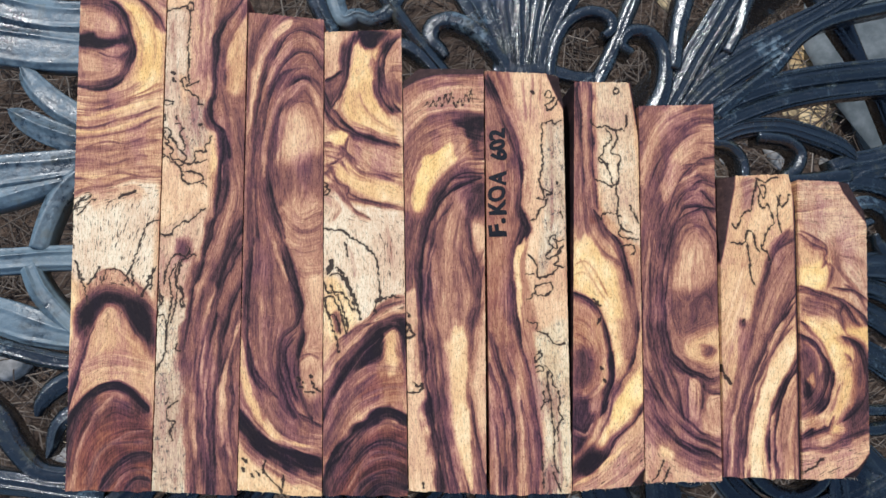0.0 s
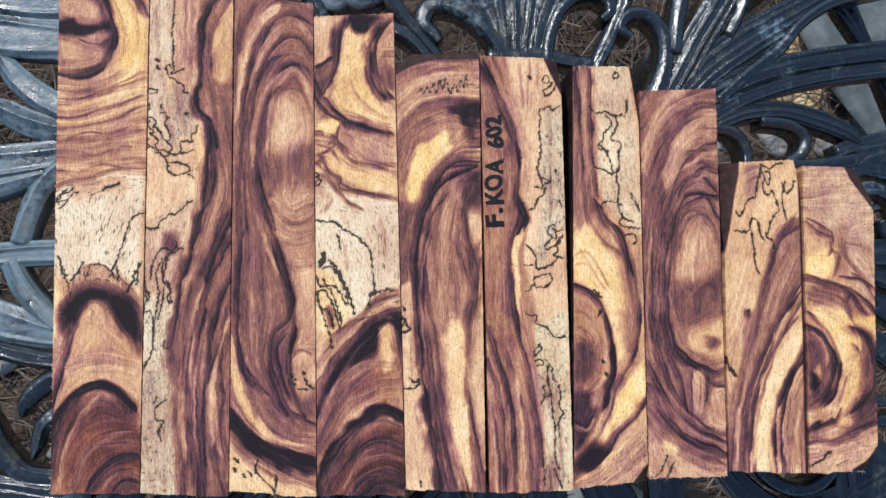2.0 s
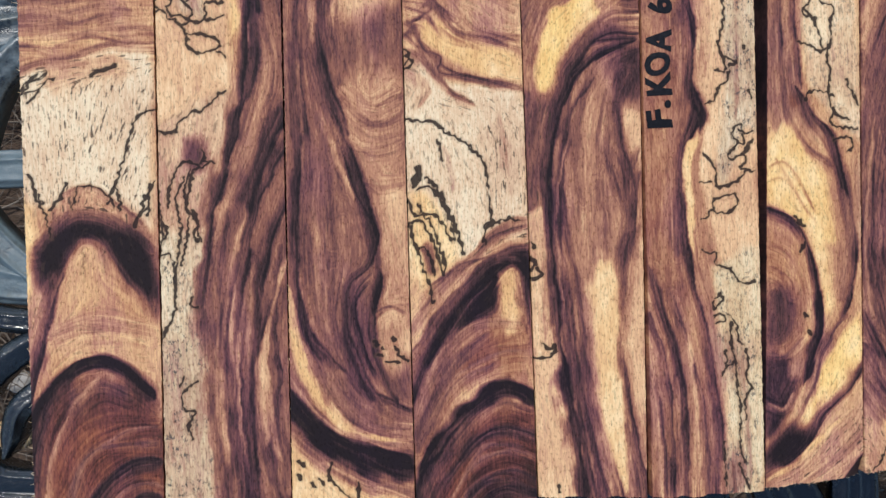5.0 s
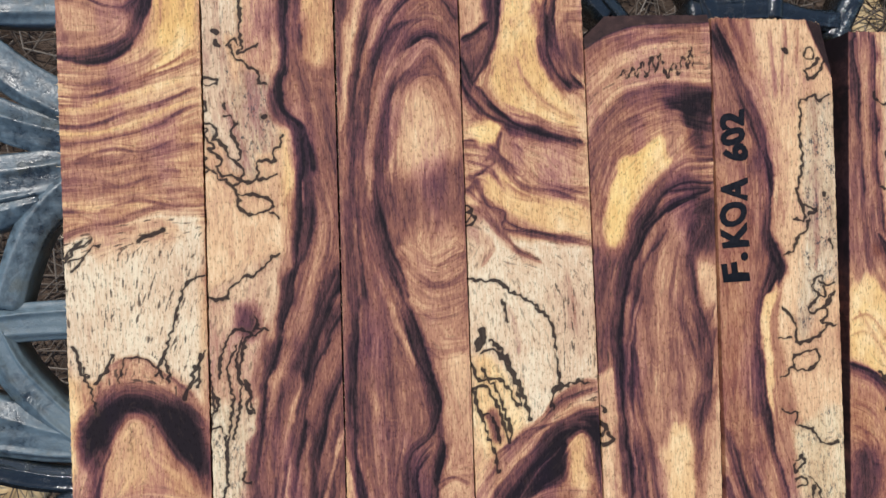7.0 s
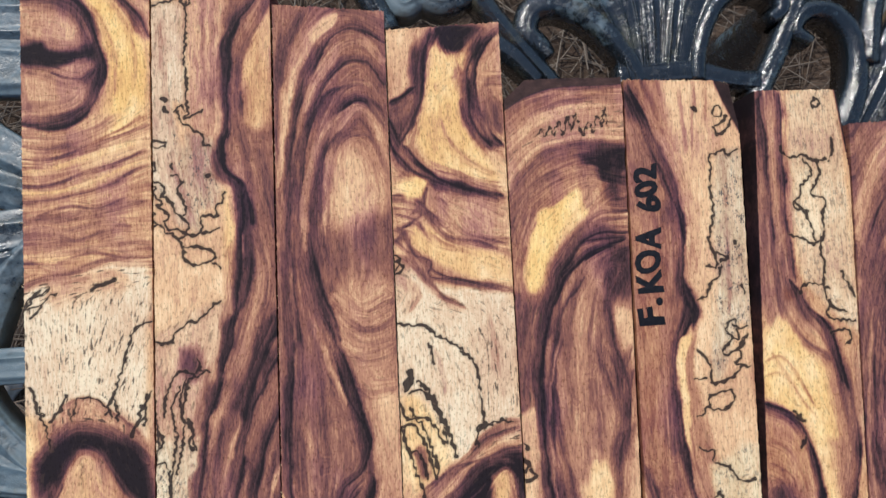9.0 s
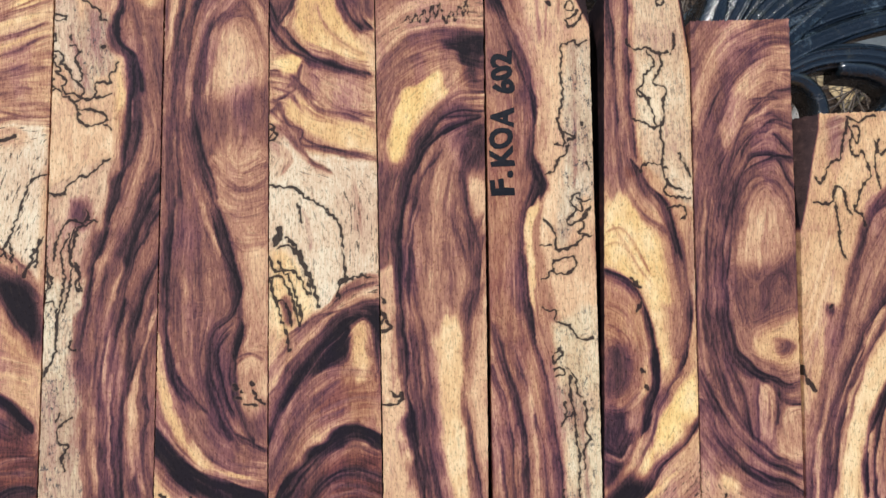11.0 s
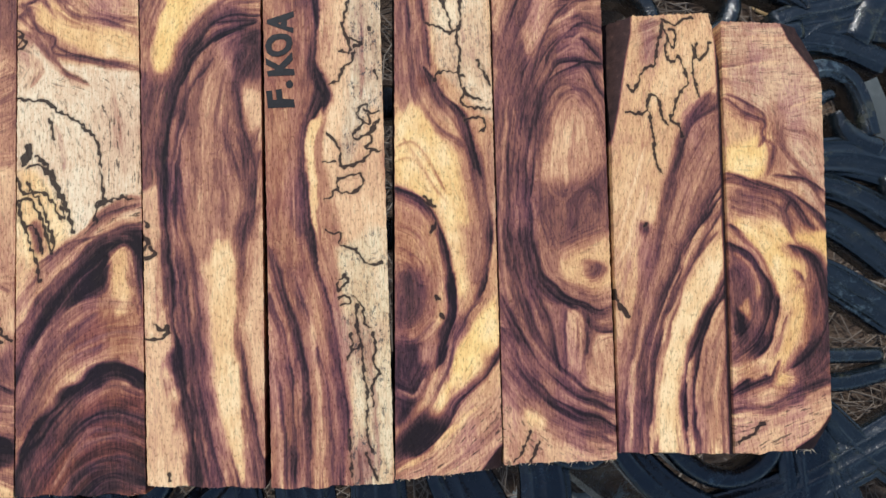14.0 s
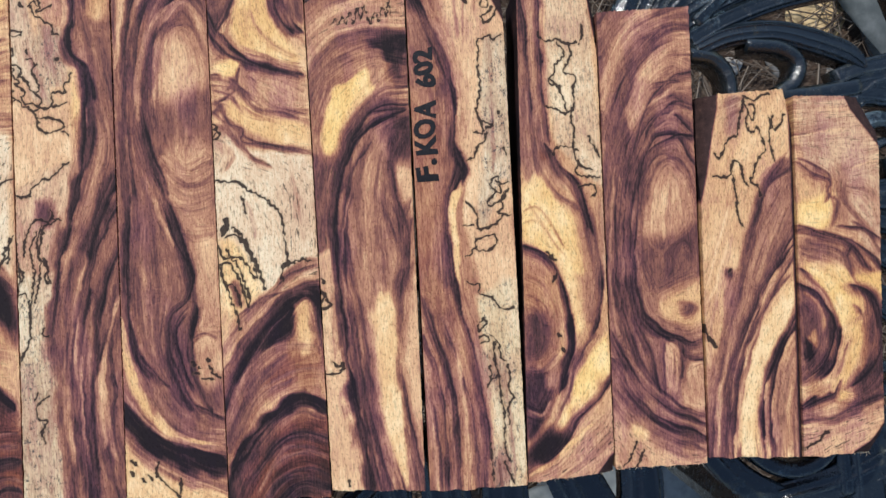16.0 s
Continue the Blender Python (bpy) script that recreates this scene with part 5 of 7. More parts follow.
b.area("3.0,57.0 4.9,58.2 6.5,53.2 5.2,52.0", 0.6, soft=0.8)
b.band("-0.1,38.1 6.9,47.6 14.7,55.0 21.1,60.7 28.1,62.3", 2.6, 0.34, soft=1)
b.area("14.7,55.0 21.1,60.4 28.0,61.5 27.9,57.1 21.0,57.4 13.3,52.9", None, soft=1, pore=1)
b.band("16.0,56.8 20.5,59.9 28.1,61.8", 0.4, 0.7, soft=0.4)
b.band("0.2,33.8 8.0,44.5 15.8,52.1 22.2,55.5 27.9,56.1", 1.4, 0.5, soft=0.8)
b.area("-0.6,25.1 4.0,36.6 10.6,45.3 17.0,52.1 23.4,55.1 27.8,54.9 27.5,44.7 24.3,50.5 21.0,50.6 19.5,43.2 11.8,38.7 6.6,32.8 3.0,25.5 0.2,18.9", 0.99, soft=1.6)
b.band("7.8,37.0 13.0,44.2 18.8,49.5", 2.5, 0.8, soft=2)
b.area("20.7,50.3 24.1,52.3 25.3,43.6 23.0,37.4 20.5,42.6", 0.12, soft=1.2, gold=0.5)
b.band("26.0,50.4 26.6,38.5", 1.5, 0.72, soft=1)
b.area("27.2,38.5 26.7,24.1 18.7,27.9 11.3,25.6 6.1,19.7 2.0,11.3 0.5,16.3 3.6,26.1 11.7,35.6 19.4,40.8", 0.38, soft=2, gold=0.6)
b.band("3.2,16.2 8.6,27.0 16.3,32.8 26.4,33.5", 1, 0.36, soft=0.9)
b.band("-0.9,13.9 2.1,20.0 5.6,28.5", 1.8, 0.6, soft=1)
b.band("-0.7,12.7 3.4,21.1 10.0,31.9 17.1,37.8", 2.4, 0.6, soft=1.6)
b.band("1.0,7.6 6.9,15.7 13.4,21.5 19.8,25.4 24.8,24.2 27.0,21.9", 4.2, 0.95, soft=1.1)
b.band("9.3,13.3 14.6,19.2 20.3,22.3 26.6,20.3", 1, 0.4, soft=0.8)
b.area("0.6,-2.3 7.0,11.7 16.2,19.0 21.6,20.6 27.8,17.9 27.4,-3.1", 0.64, soft=1.8, gold=0.9)
b.band("7.3,6.3 13.4,13.7 19.8,16.7 27.7,13.8", 2, 0.72, soft=1.2)
b.band("7.8,1.0 13.3,8.8 20.6,11.7 27.6,9.0", 1, 0.42, soft=0.8)
b.band("9.6,-0.8 14.2,4.7 20.5,6.9 27.6,4.3", 1.2, 0.7, soft=0.8)
b.band("12.3,-1.8 19.6,2.8 27.5,0.1", 4, 0.8, soft=1.5)
b.band("0.4,-1.4 2.5,6.5 7.1,13.5 12.5,19.6", 4, 0.84, soft=1.5)
b.band("13.5,111.2 17.8,109.7 20.6,105.8", 0.5, 0.5, soft=0.6)
b.band("16.7,112.2 20.9,110.7 25.2,108.7", 0.6, 0.45, soft=0.7)
b.band("2.4,110.6 6.6,107.9 9.9,102.8 17.2,100.5", 0.7, 0.55, soft=0.6)
b.band("8.9,105.3 16.0,101.2 25.7,97.5", 0.6, 0.35, soft=0.6, gold=0.6)
b.band("2.4,100.8 6.0,98.2 11.1,91.7 16.5,88.9", 0.9, 0.5, soft=0.9)
b.band("1.8,107.0 4.5,104.4 6.0,99.4", 0.9, 0.55, soft=0.7)
b.line("1.0,100.9 2.4,100.2 1.6,97.8 0.5,97.5", 0.425)
b.band("15.7,145.6 17.8,139.3 14.2,132.1 18.6,123.2", 0.9, 0.22, soft=1, gold=0.8)
b.band("18.1,134.4 20.2,128.1 24.1,120.4", 0.6, 0.35, soft=0.7, gold=0.6)
b.area("15.9,149.3 18.4,148.2 16.9,144.9 15.5,145.6", 0.48, soft=0.6)
b.band("21.5,89.8 23.2,77.5 23.6,65.3", 0.6, 0.2, soft=0.8, grey=0.8)
b.band("0.6,12.6 5.3,21.0 11.1,27.5 18.8,31.4", 1.4, 0.5, soft=1.2)
b.band("0.3,20.1 3.6,26.7 8.8,33.3", 1.6, 0.62, soft=1)
b.area("11.1,147.2 12.5,140.6 9.7,131.1 8.7,123.9 13.3,119.6 21.7,116.8 24.3,119.7 19.1,125.9 17.1,134.4 18.7,142.7 20.8,147.5 16.5,146.4", 0.10, soft=1.6, gold=0.8)
b.band("11.9,151.1 9.3,144.2 9.0,137.1 6.6,130.6 4.3,125.9", 2.3, 0.78, soft=1.3)
b.area("13.3,151.1 20.6,150.4 18.3,147.3 15.9,146.4 13.9,147.9", 0.96, soft=0.7)
b.band("23.3,149.2 19.7,142.7 19.1,135.5 20.7,128.3 24.2,123.9", 2.8, 0.80, soft=1.3)
b.area("22.7,137.8 25.0,138.9 24.4,126.9 22.3,129.4", 0.45, soft=0.9)
b.band("1.0,132.0 3.6,125.9 7.9,120.4 13.7,116.3 24.8,112.7", 2.4, 0.80, soft=1.0)
b.band("15.1,118.9 20.4,116.3 24.9,114.6", 0.6, 0.40, soft=0.5)
b.band("12.7,131.0 14.8,124.9 20.6,119.9 24.8,117.9", 1.6, 0.26, soft=1.4, gold=0.7)
b.area("2.9,116.8 7.5,117.4 9.1,115.6 7.3,113.2 4.2,113.2", 0.05, soft=0.7, gold=0.9)
b.band("1.2,111.7 4.5,111.2 7.6,109.9 5.1,107.6 2.6,106.3", 0.8, 0.66, soft=0.6)
b.band("9.5,116.7 8.4,111.4 10.9,107.1 14.3,103.9 24.2,101.7", 0.9, 0.55, soft=0.8)
b.area("12.9,111.2 18.4,112.1 24.4,111.3 24.4,105.3 16.8,104.4 13.3,107.0", 0.27, soft=1.2)
b.area("4.2,106.2 8.3,104.8 13.0,102.0 24.1,99.5 24.1,95.7 14.0,97.4 7.5,100.7", 0.09, soft=0.9, gold=0.6)
b.band("1.4,104.6 5.7,100.4 9.2,98.8 8.5,95.9 13.9,94.4 24.5,92.3", 1.5, 0.66, soft=0.9)
b.band("0.7,96.9 4.2,94.3 6.5,91.8 3.9,88.4", 0.9, 0.28, soft=1.2, grey=0.5)
b.way("2.4,82.5 4.3,72.9 5.1,63.3")
b.way("9.4,77.3 12.5,67.6 14.4,57.9")
b.way("21.9,86.2 23.2,74.1 23.2,62.1")
b.way("7.7,91.8 14.9,90.2 24.4,86.0")
b.line("0.4,86.0 3.7,85.1 7.3,84.9 9.6,82.7 13.2,80.7 14.9,79.4 17.2,76.9 18.3,74.4 18.7,69.6 19.0,64.8 19.5,62.3 17.7,61.9 17.5,57.7", 0.5)
b.line("0.6,99.6 2.1,99.2 3.0,98.0 1.9,96.6 0.7,96.3", 0.5)
b.line("7.8,81.0 8.3,79.2 8.7,76.2", 0.5)
b.line("17.2,76.9 16.1,77.9 14.9,78.8", 0.5)
b.line("3.2,74.6 3.7,73.6", 1.5)
b.line("2.4,72.4 2.9,72.9", 1.5)
b.line("5.1,72.8 7.5,70.2 9.2,66.4 10.4,63.8 11.6,60.0 12.7,56.0", 0.75)
b.line("3.6,73.5 3.4,72.2 1.9,71.0", 0.75)
b.line("3.2,70.4 5.0,70.9 6.8,69.6 8.6,66.4 9.8,63.9 10.4,60.7 10.9,58.8 9.7,59.5 8.6,62.0 7.4,63.9 6.2,64.6", 0.5)
b.line("0.2,69.2 1.4,66.7 2.0,64.8 3.8,64.7 5.6,62.8 6.7,60.2 7.3,57.7 8.5,53.9 8.2,51.5", 0.5)
b.line("1.1,62.9 3.2,63.5 4.7,61.5 6.1,58.4 7.0,55.2 7.8,51.5", 0.5)
b.line("1.1,62.9 1.5,59.8 2.7,56.6 3.6,52.9 5.0,49.1 5.3,45.4", 0.5)
b.line("2.5,57.3 4.3,57.2 5.5,54.7 6.0,51.5", 0.5)
b.line("3.2,67.2 3.8,65.3 5.9,64.6", 0.5)
b.line("17.6,57.9 17.5,60.8 20.1,62.2 23.4,63.1 25.8,62.5", 0.5)
b.band("5.3,48.8 12.7,53.7 21.4,54.8 25.5,54.0", 0.8, 0.62, soft=0.6)
b.area("21.2,48.3 23.0,50.8 23.7,39.5 21.6,37.9", 0.13, soft=1.0, gold=0.6)
b.band("0.6,19.9 5.2,31.6 14.0,39.9 24.7,39.5", 1.6, 0.34, soft=1.6)
b.band("11.4,7.6 15.8,12.5 20.1,13.1 24.2,12.1", 0.9, 0.50, soft=0.8)
b.band("11.2,0.8 15.6,4.9 21.6,5.1 24.3,3.6", 1.2, 0.72, soft=1.0)
b.build("wood blank with golden swirls, black zone lines and dark arch")
b.fuzz("end", 26, 0.8)
b = Blank(((-2.9, 106.7), (24.2, 106.0), (-3.1, -32.5), (21.8, -34.1)), 0.34, 65, gold=0.2, grey=0, left='0,0 134.3,0 139.3,5', right='')
b.band("-0.0,131.6 5.1,134.7 12.7,136.3 27.8,137.0", 2.6, 0.42, soft=0.8)
b.band("-0.3,123.5 7.3,130.8 15.7,133.2 27.6,133.5", 0.7, 0.5, soft=0.6)
b.area("0.1,126.0 6.7,130.4 15.6,132.6 27.5,132.6 27.0,124.5 15.1,125.2 6.1,121.9 -0.1,113.6", 0.24, soft=1.2, pore=0.5)
b.band("-0.7,113.7 6.1,121.9 15.1,124.6 27.0,124.5", 1.3, 0.18, soft=0.8)
b.band("-0.6,111.2 7.2,120.0 16.2,122.9 26.8,122.3", 1.8, 0.5, soft=1.2)
b.line("6.6,125.4 8.3,126.8 9.1,125.3 10.2,127.7 11.1,125.4 12.3,128.8 13.1,125.5 14.4,129.5 15.2,126.4 16.2,130.4 17.0,126.9 17.9,125.5 19.1,128.5 20.0,125.9 21.2,129.6 22.1,127.3 22.9,131.3 23.5,126.6", 0.2975)
b.band("-0.9,101.3 2.1,108.6 6.8,113.9 13.3,116.6", 4, 0.46, soft=2.2)
b.area("17.3,120.1 26.8,122.3 26.7,116.5 19.8,116.2", 0.92, soft=1.4)
b.band("2.1,98.7 5.5,108.4 11.8,113.6 18.3,116.1 26.4,113.4", 2.2, 0.56, soft=1.8)
b.area("4.0,99.8 6.5,105.8 11.8,109.2 16.9,113.7 23.8,113.8 18.3,107.6 11.2,100.6 6.4,92.3 3.5,91.9", 0.03, soft=1.1, gold=1)
b.band("18.3,107.6 23.1,112.3 26.4,112.1", 2.2, 0.34, soft=1.2, gold=0.4)
b.band("26.0,107.4 20.2,107.3 14.9,102.9 11.8,98.1", 1.6, 0.6, soft=0.9)
b.area("-2.5,89.2 1.8,90.1 2.1,76.6 1.3,64.5 -3.3,66.0", 0.55, soft=1.2, pore=1)
b.band("25.7,102.2 18.9,102.4 13.7,99.8 9.6,94.5 6.7,86.1 5.1,76.4 4.1,64.3 3.8,53.3", 2.4, 0.78, soft=1.4)
b.band("25.8,104.1 20.0,104.8 14.8,101.4", 0.8, 0.35, soft=0.6)
b.area("-0.3,88.2 6.2,88.0 4.0,68.7 -0.3,65.7", 0.52, soft=1.2, pore=1)
b.area("11.0,87.8 15.2,97.9 23.8,98.0 22.2,81.0 23.1,55.3 18.0,30.5 16.2,-1.1 12.5,16.0 10.5,43.2 8.9,68.5", 0.33, soft=1.6)
b.band("26.5,103.2 19.1,103.6 14.0,99.8 8.8,91.8 6.1,81.5 4.7,68.7 5.5,56.0 6.6,45.9 8.4,33.4 10.9,18.5 13.6,6.3 15.8,-1.6", 2.6, 0.80, soft=1.2)
b.band("10.4,93.1 9.6,81.4 7.9,68.6 9.2,55.8 10.9,45.7 11.9,30.8 15.6,13.4 18.3,-1.8", 1.2, 0.72, soft=0.8)
b.band("15.2,96.9 12.2,83.9 12.1,65.9", 2, 0.42, soft=1.2)
b.band("17.6,73.4 15.0,68.3 14.4,53.1", 0.6, 0.45, soft=0.6)
b.band("16.0,53.1 17.2,35.5 18.2,18.2 19.7,-1.8", 4, 0.07, soft=1, gold=0.4)
b.band("15.4,68.3 16.1,53.1", 2.2, 0.24, soft=1.2)
b.area("23.8,98.0 26.4,98.6 26.1,87.4 22.4,88.8 20.5,92.8", 0.75, soft=1.2)
b.band("24.4,93.4 21.1,87.6 21.4,79.7 23.9,70.6 24.3,62.9 21.9,55.4 20.2,46.6 19.7,35.4 20.8,25.4 22.3,15.6 24.0,5.8 25.8,-1.5", 1.7, 0.78, soft=0.8)
b.band("19.9,81.1 18.6,75.9 20.7,68.2 22.7,61.7 21.0,52.9 21.5,46.6", 1.1, 0.66, soft=0.7)
b.band("26.0,71.8 23.3,60.4 24.7,51.5", 0.9, 0.62, soft=0.6)
b.area("23.6,88.1 26.4,87.4 26.3,72.9 24.3,75.8 22.5,82.3", 0.17, soft=0.9)
b.area("24.8,55.9 26.6,53.9 26.0,19.1 22.4,22.7 21.3,35.3 22.7,47.8", 0.16, soft=1)
b.band("10.9,43.2 11.4,35.7 13.8,18.4 17.2,6.1", 0.8, 0.66, soft=0.6)
b.band("22.0,13.2 23.5,-1.4", 1.5, 0.5, soft=1)
b.band("9.5,30.9 11.3,16.1 13.4,-0.9", 0.8, 0.3, soft=0.6)
b.area("-0.3,63.8 3.7,64.3 5.0,53.5 5.6,43.4 7.2,31.0 7.7,18.7 9.6,-1.9 -0.3,-1.4 -0.3,31.3", 0.13, soft=0.9)
b.band("3.7,53.5 3.5,38.5", 2, 0.24, soft=1.2)
b.band("6.0,35.9 7.5,21.1 9.5,8.9 11.0,-1.8", 2.4, 0.93, soft=0.9)
b.line("-0.2,31.4 2.8,31.3 5.2,32.5", 0.68)
b.line("2.2,34.4 3.3,33.1 5.2,33.8", 0.68)
b.line("5.0,32.3 4.8,34.1", 0.68)
b.line("0.1,53.6 1.1,52.6 0.3,51.1", 0.68)
b.line("0.0,48.9 2.5,49.8 1.5,51.3", 0.68)
b.line("0.4,57.2 1.3,55.9", 0.68)
b.line("4.6,2.2 4.8,1.2", 0.68)
b.band("25.9,101.9 18.9,99.5 13.7,95.7 9.9,90.6 6.6,82.9 4.7,74.0 4.3,65.1 4.7,53.8 5.7,43.7 6.0,33.8", 2.4, 0.86, soft=0.8)
b.band("16.2,93.0 11.7,87.9 8.6,79.6 7.1,68.8 7.2,56.2 8.6,47.4 9.5,36.1 10.4,25.0 12.1,15.1 15.2,2.7 16.8,-1.9", 1.1, 0.78, soft=0.6)
b.band("9.6,80.3 6.3,65.1 6.2,52.5 7.2,41.2", 0.6, 0.42, soft=0.4)
b.band("6.1,36.3 7.3,26.3 8.4,18.9 9.4,11.6 10.0,-1.6", 2.0, 0.90, soft=0.8)
b.band("7.7,41.2 9.0,31.2 10.1,18.8 11.7,7.8 13.4,-1.7", 0.8, 0.72, soft=0.5)
b.band("10.6,46.0 11.6,36.0 12.2,26.1 14.4,16.2 17.7,6.2 19.9,-2.1", 0.8, 0.68, soft=0.5)
b.band("20.3,19.5 21.3,10.9 23.3,-2.3", 0.9, 0.62, soft=0.6)
b.band("18.6,90.4 16.4,78.8 16.7,66.0 17.6,53.3", 0.7, 0.44, soft=0.9)
b.bark("-1.3,130.8 3.1,133.5 7.0,135.3 13.4,136.5 28.0,136.6 28.3,139.7 -0.6,141.2", 0.7)
b.area("2.0,100.9 6.1,109.1 11.9,114.9 16.4,117.2 18.0,112.2 14.0,107.6 9.3,99.3 5.7,89.8 2.7,91.8", 0.30, soft=2.2, gold=0.4)
b.area("4.2,103.2 6.9,108.1 10.7,110.1 14.3,112.9 16.3,113.3 16.7,110.5 14.0,107.0 10.3,102.3 8.3,98.2 6.4,93.2 4.5,90.5 2.9,92.4 3.4,98.4", 0.03, soft=0.7, gold=1)
b.area("19.7,120.7 26.2,120.9 25.6,110.1 22.3,111.4 20.6,115.2", 0.80, soft=2.0)
b.band("25.4,106.4 20.1,105.4 15.6,102.6 11.7,98.0", 0.9, 0.60, soft=0.8)
b.area("16.4,117.2 20.2,118.2 20.4,110.9 17.2,108.6", 0.34, soft=1.2)
b.area("20.7,97.5 26.5,99.3 25.5,87.6 22.4,91.6", 0.62, soft=2.0)
b.band("22.5,94.2 20.4,86.4 20.8,78.7 23.0,69.6 22.1,59.4 20.0,50.7", 1.0, 0.64, soft=0.8)
b.band("25.8,77.2 23.0,68.3 24.0,60.6 21.8,49.3 20.2,38.1 19.3,25.8", 1.2, 0.70, soft=0.8)
b.area("13.7,45.9 18.2,53.3 20.4,43.1 19.3,25.8 20.0,8.5 16.3,8.7 14.4,26.0", 0.07, soft=1.3, gold=0.4)
b.build("wood blank with hooked dark grain and golden patch")
b.fuzz("end", 26, 0.8)
b = Blank(((24.6, 105.1), (50.8, 103.8), (23.1, -34.4), (49.6, -34.9)), 0.34, 78, gold=0.3, grey=0, left='', right='0,0 129.5,0 139.5,0.8')
b.area("9.8,139.7 23.1,139.1 28.5,125.0 28.0,99.9 27.4,75.0 26.7,51.5 18.5,52.1 15.1,63.5 13.3,73.5 14.0,83.3 13.4,93.3 13.7,105.7 13.7,115.7 11.9,125.8", 0.13, soft=1)
b.band("17.6,138.1 16.5,121.8 15.6,106.9", 0.5, 0.3, soft=0.4)
b.band("20.1,136.7 19.5,125.4", 0.5, 0.26, soft=0.4)
b.band("14.3,137.0 15.2,121.9", 0.8, 0.26, soft=0.6)
b.area("21.8,121.5 27.6,121.2 27.8,97.4 27.1,82.5 24.1,82.7 19.4,70.6 17.9,75.6 20.3,92.9 20.1,106.6", 0.14, soft=0.8, grey=1)
b.band("23.3,119.6 23.2,100.2 22.5,85.3", 1, 0.26, soft=1, grey=1)
b.area("0.0,94.2 7.4,83.8 7.9,68.9 5.2,53.1 -1.7,53.7", 0.28, soft=2, gold=0.4)
b.area("1.7,137.0 4.2,128.8 6.9,122.4 6.8,111.1 1.5,108.9 1.0,126.4", 0.4, soft=1.5)
b.band("9.7,113.5 10.4,101.0 9.3,88.6 7.0,78.9", 3.5, 0.58, soft=2)
b.band("2.6,138.2 5.8,129.9 9.1,122.2 12.0,113.3 12.8,103.3 12.1,93.4 14.3,87.3 13.2,83.4 9.8,78.7 8.2,68.9 8.6,55.3", 2.4, 0.86, soft=0.9)
b.band("13.5,83.4 11.2,76.1 10.9,68.7 11.5,60.0", 1.6, 0.07, soft=0.7, gold=0.6)
b.band("12.7,85.0 10.7,77.3 10.1,65.7 11.1,54.2", 1.6, 0.07, soft=0.7, gold=0.6)
b.band("12.6,87.6 9.9,79.9 9.1,69.6 10.1,56.7 11.4,46.6 14.2,36.4 15.8,23.9 16.9,8.0", 1.8, 0.86, soft=0.8)
b.band("4.8,82.6 7.0,69.6 7.8,54.3", 3, 0.45, soft=2)
b.band("13.4,51.5 16.2,41.3 17.3,28.8", 2.5, 0.3, soft=1.2, amt=0.8)
b.band("1.3,52.0 4.0,41.8 6.8,31.7 8.2,19.4 8.3,-1.3", 1.7, 0.76, soft=0.8)
b.band("0.7,42.0 3.7,31.9 5.1,19.5 5.3,-1.1", 1.5, 0.72, soft=0.8)
b.band("0.5,29.5 2.6,17.2 3.5,-1.0", 1.1, 0.66, soft=0.7)
b.band("6.3,45.5 9.9,31.6 12.7,19.1 13.4,-1.5", 1.3, 0.66, soft=0.8)
b.band("13.9,26.5 15.4,16.6 15.5,-0.4", 1.3, 0.6, soft=0.8)
b.band("0.7,32.0 1.7,14.8 2.2,-1.0", 1.1, 0.22, soft=0.6)
b.band("9.3,36.6 10.8,19.2 10.8,-1.4", 1, 0.26, soft=0.6)
b.band("6.8,26.8 7.0,12.1 6.8,-1.2", 0.7, 0.36, soft=0.5)
b.area("15.9,51.4 27.9,52.3 26.6,-2.2 18.3,-1.8 17.7,18.9 16.5,36.3", 0.08, soft=1, grey=0.8, gold=0.2, pore=0.2)
b.band("20.2,11.5 20.4,0.5", 3, 0.2, soft=1.5, grey=1)
b.bark("21.9,140.4 31.3,140.0 29.9,121.1 27.4,126.9 24.2,133.7", 0.7)
b.band("22.1,31.1 22.8,16.2 23.3,1.6", 1.4, 0.2, soft=1.1, grey=1)
b.line("17.3,132.4 17.5,132.1", 1.1)
b.line("24.7,101.2 24.8,100.9", 1.1)
b.line("21.5,127.6 22.7,126.0 24.7,127.4 26.1,130.1", 0.48)
b.line("22.2,128.2 23.9,129.0 24.5,130.2", 0.48)
b.line("26.6,122.4 24.4,121.3 23.2,122.6 21.4,121.4 20.6,121.7 19.9,120.2 20.4,119.0 19.9,114.1 20.3,109.2 19.7,105.5 18.9,101.9 20.0,98.1 20.1,95.7 17.9,96.4", 0.48)
b.line("20.3,99.3 21.9,98.6 22.7,97.7 21.2,96.8 21.0,94.4 18.4,92.1 17.6,89.7 15.0,88.6", 0.48)
b.line("25.4,91.7 26.0,90.7 26.1,89.2", 0.48)
b.line("23.7,83.8 22.0,83.3 21.4,81.5 22.8,79.5 21.5,78.4 20.1,76.6 21.3,75.9 23.3,77.0 25.3,78.2 26.1,80.6", 0.48)
b.line("25.3,79.4 24.0,77.6 24.5,75.7 23.1,74.0 25.7,73.2", 0.48)
b.line("23.0,82.6 24.8,81.6 26.5,82.4", 0.48)
b.line("14.4,77.6 15.6,76.3 16.8,74.4 17.4,73.7 17.4,70.0 19.7,70.1 22.3,71.0 23.7,72.7 26.0,73.2", 0.48)
b.line("16.8,67.0 19.0,67.7 21.5,67.9 22.1,66.1 20.7,64.3 17.5,63.9 16.3,65.2 16.8,67.0", 0.48)
b.line("13.6,62.3 15.6,64.0 16.7,65.2", 0.48)
b.line("13.4,70.9 16.0,71.1", 0.48)
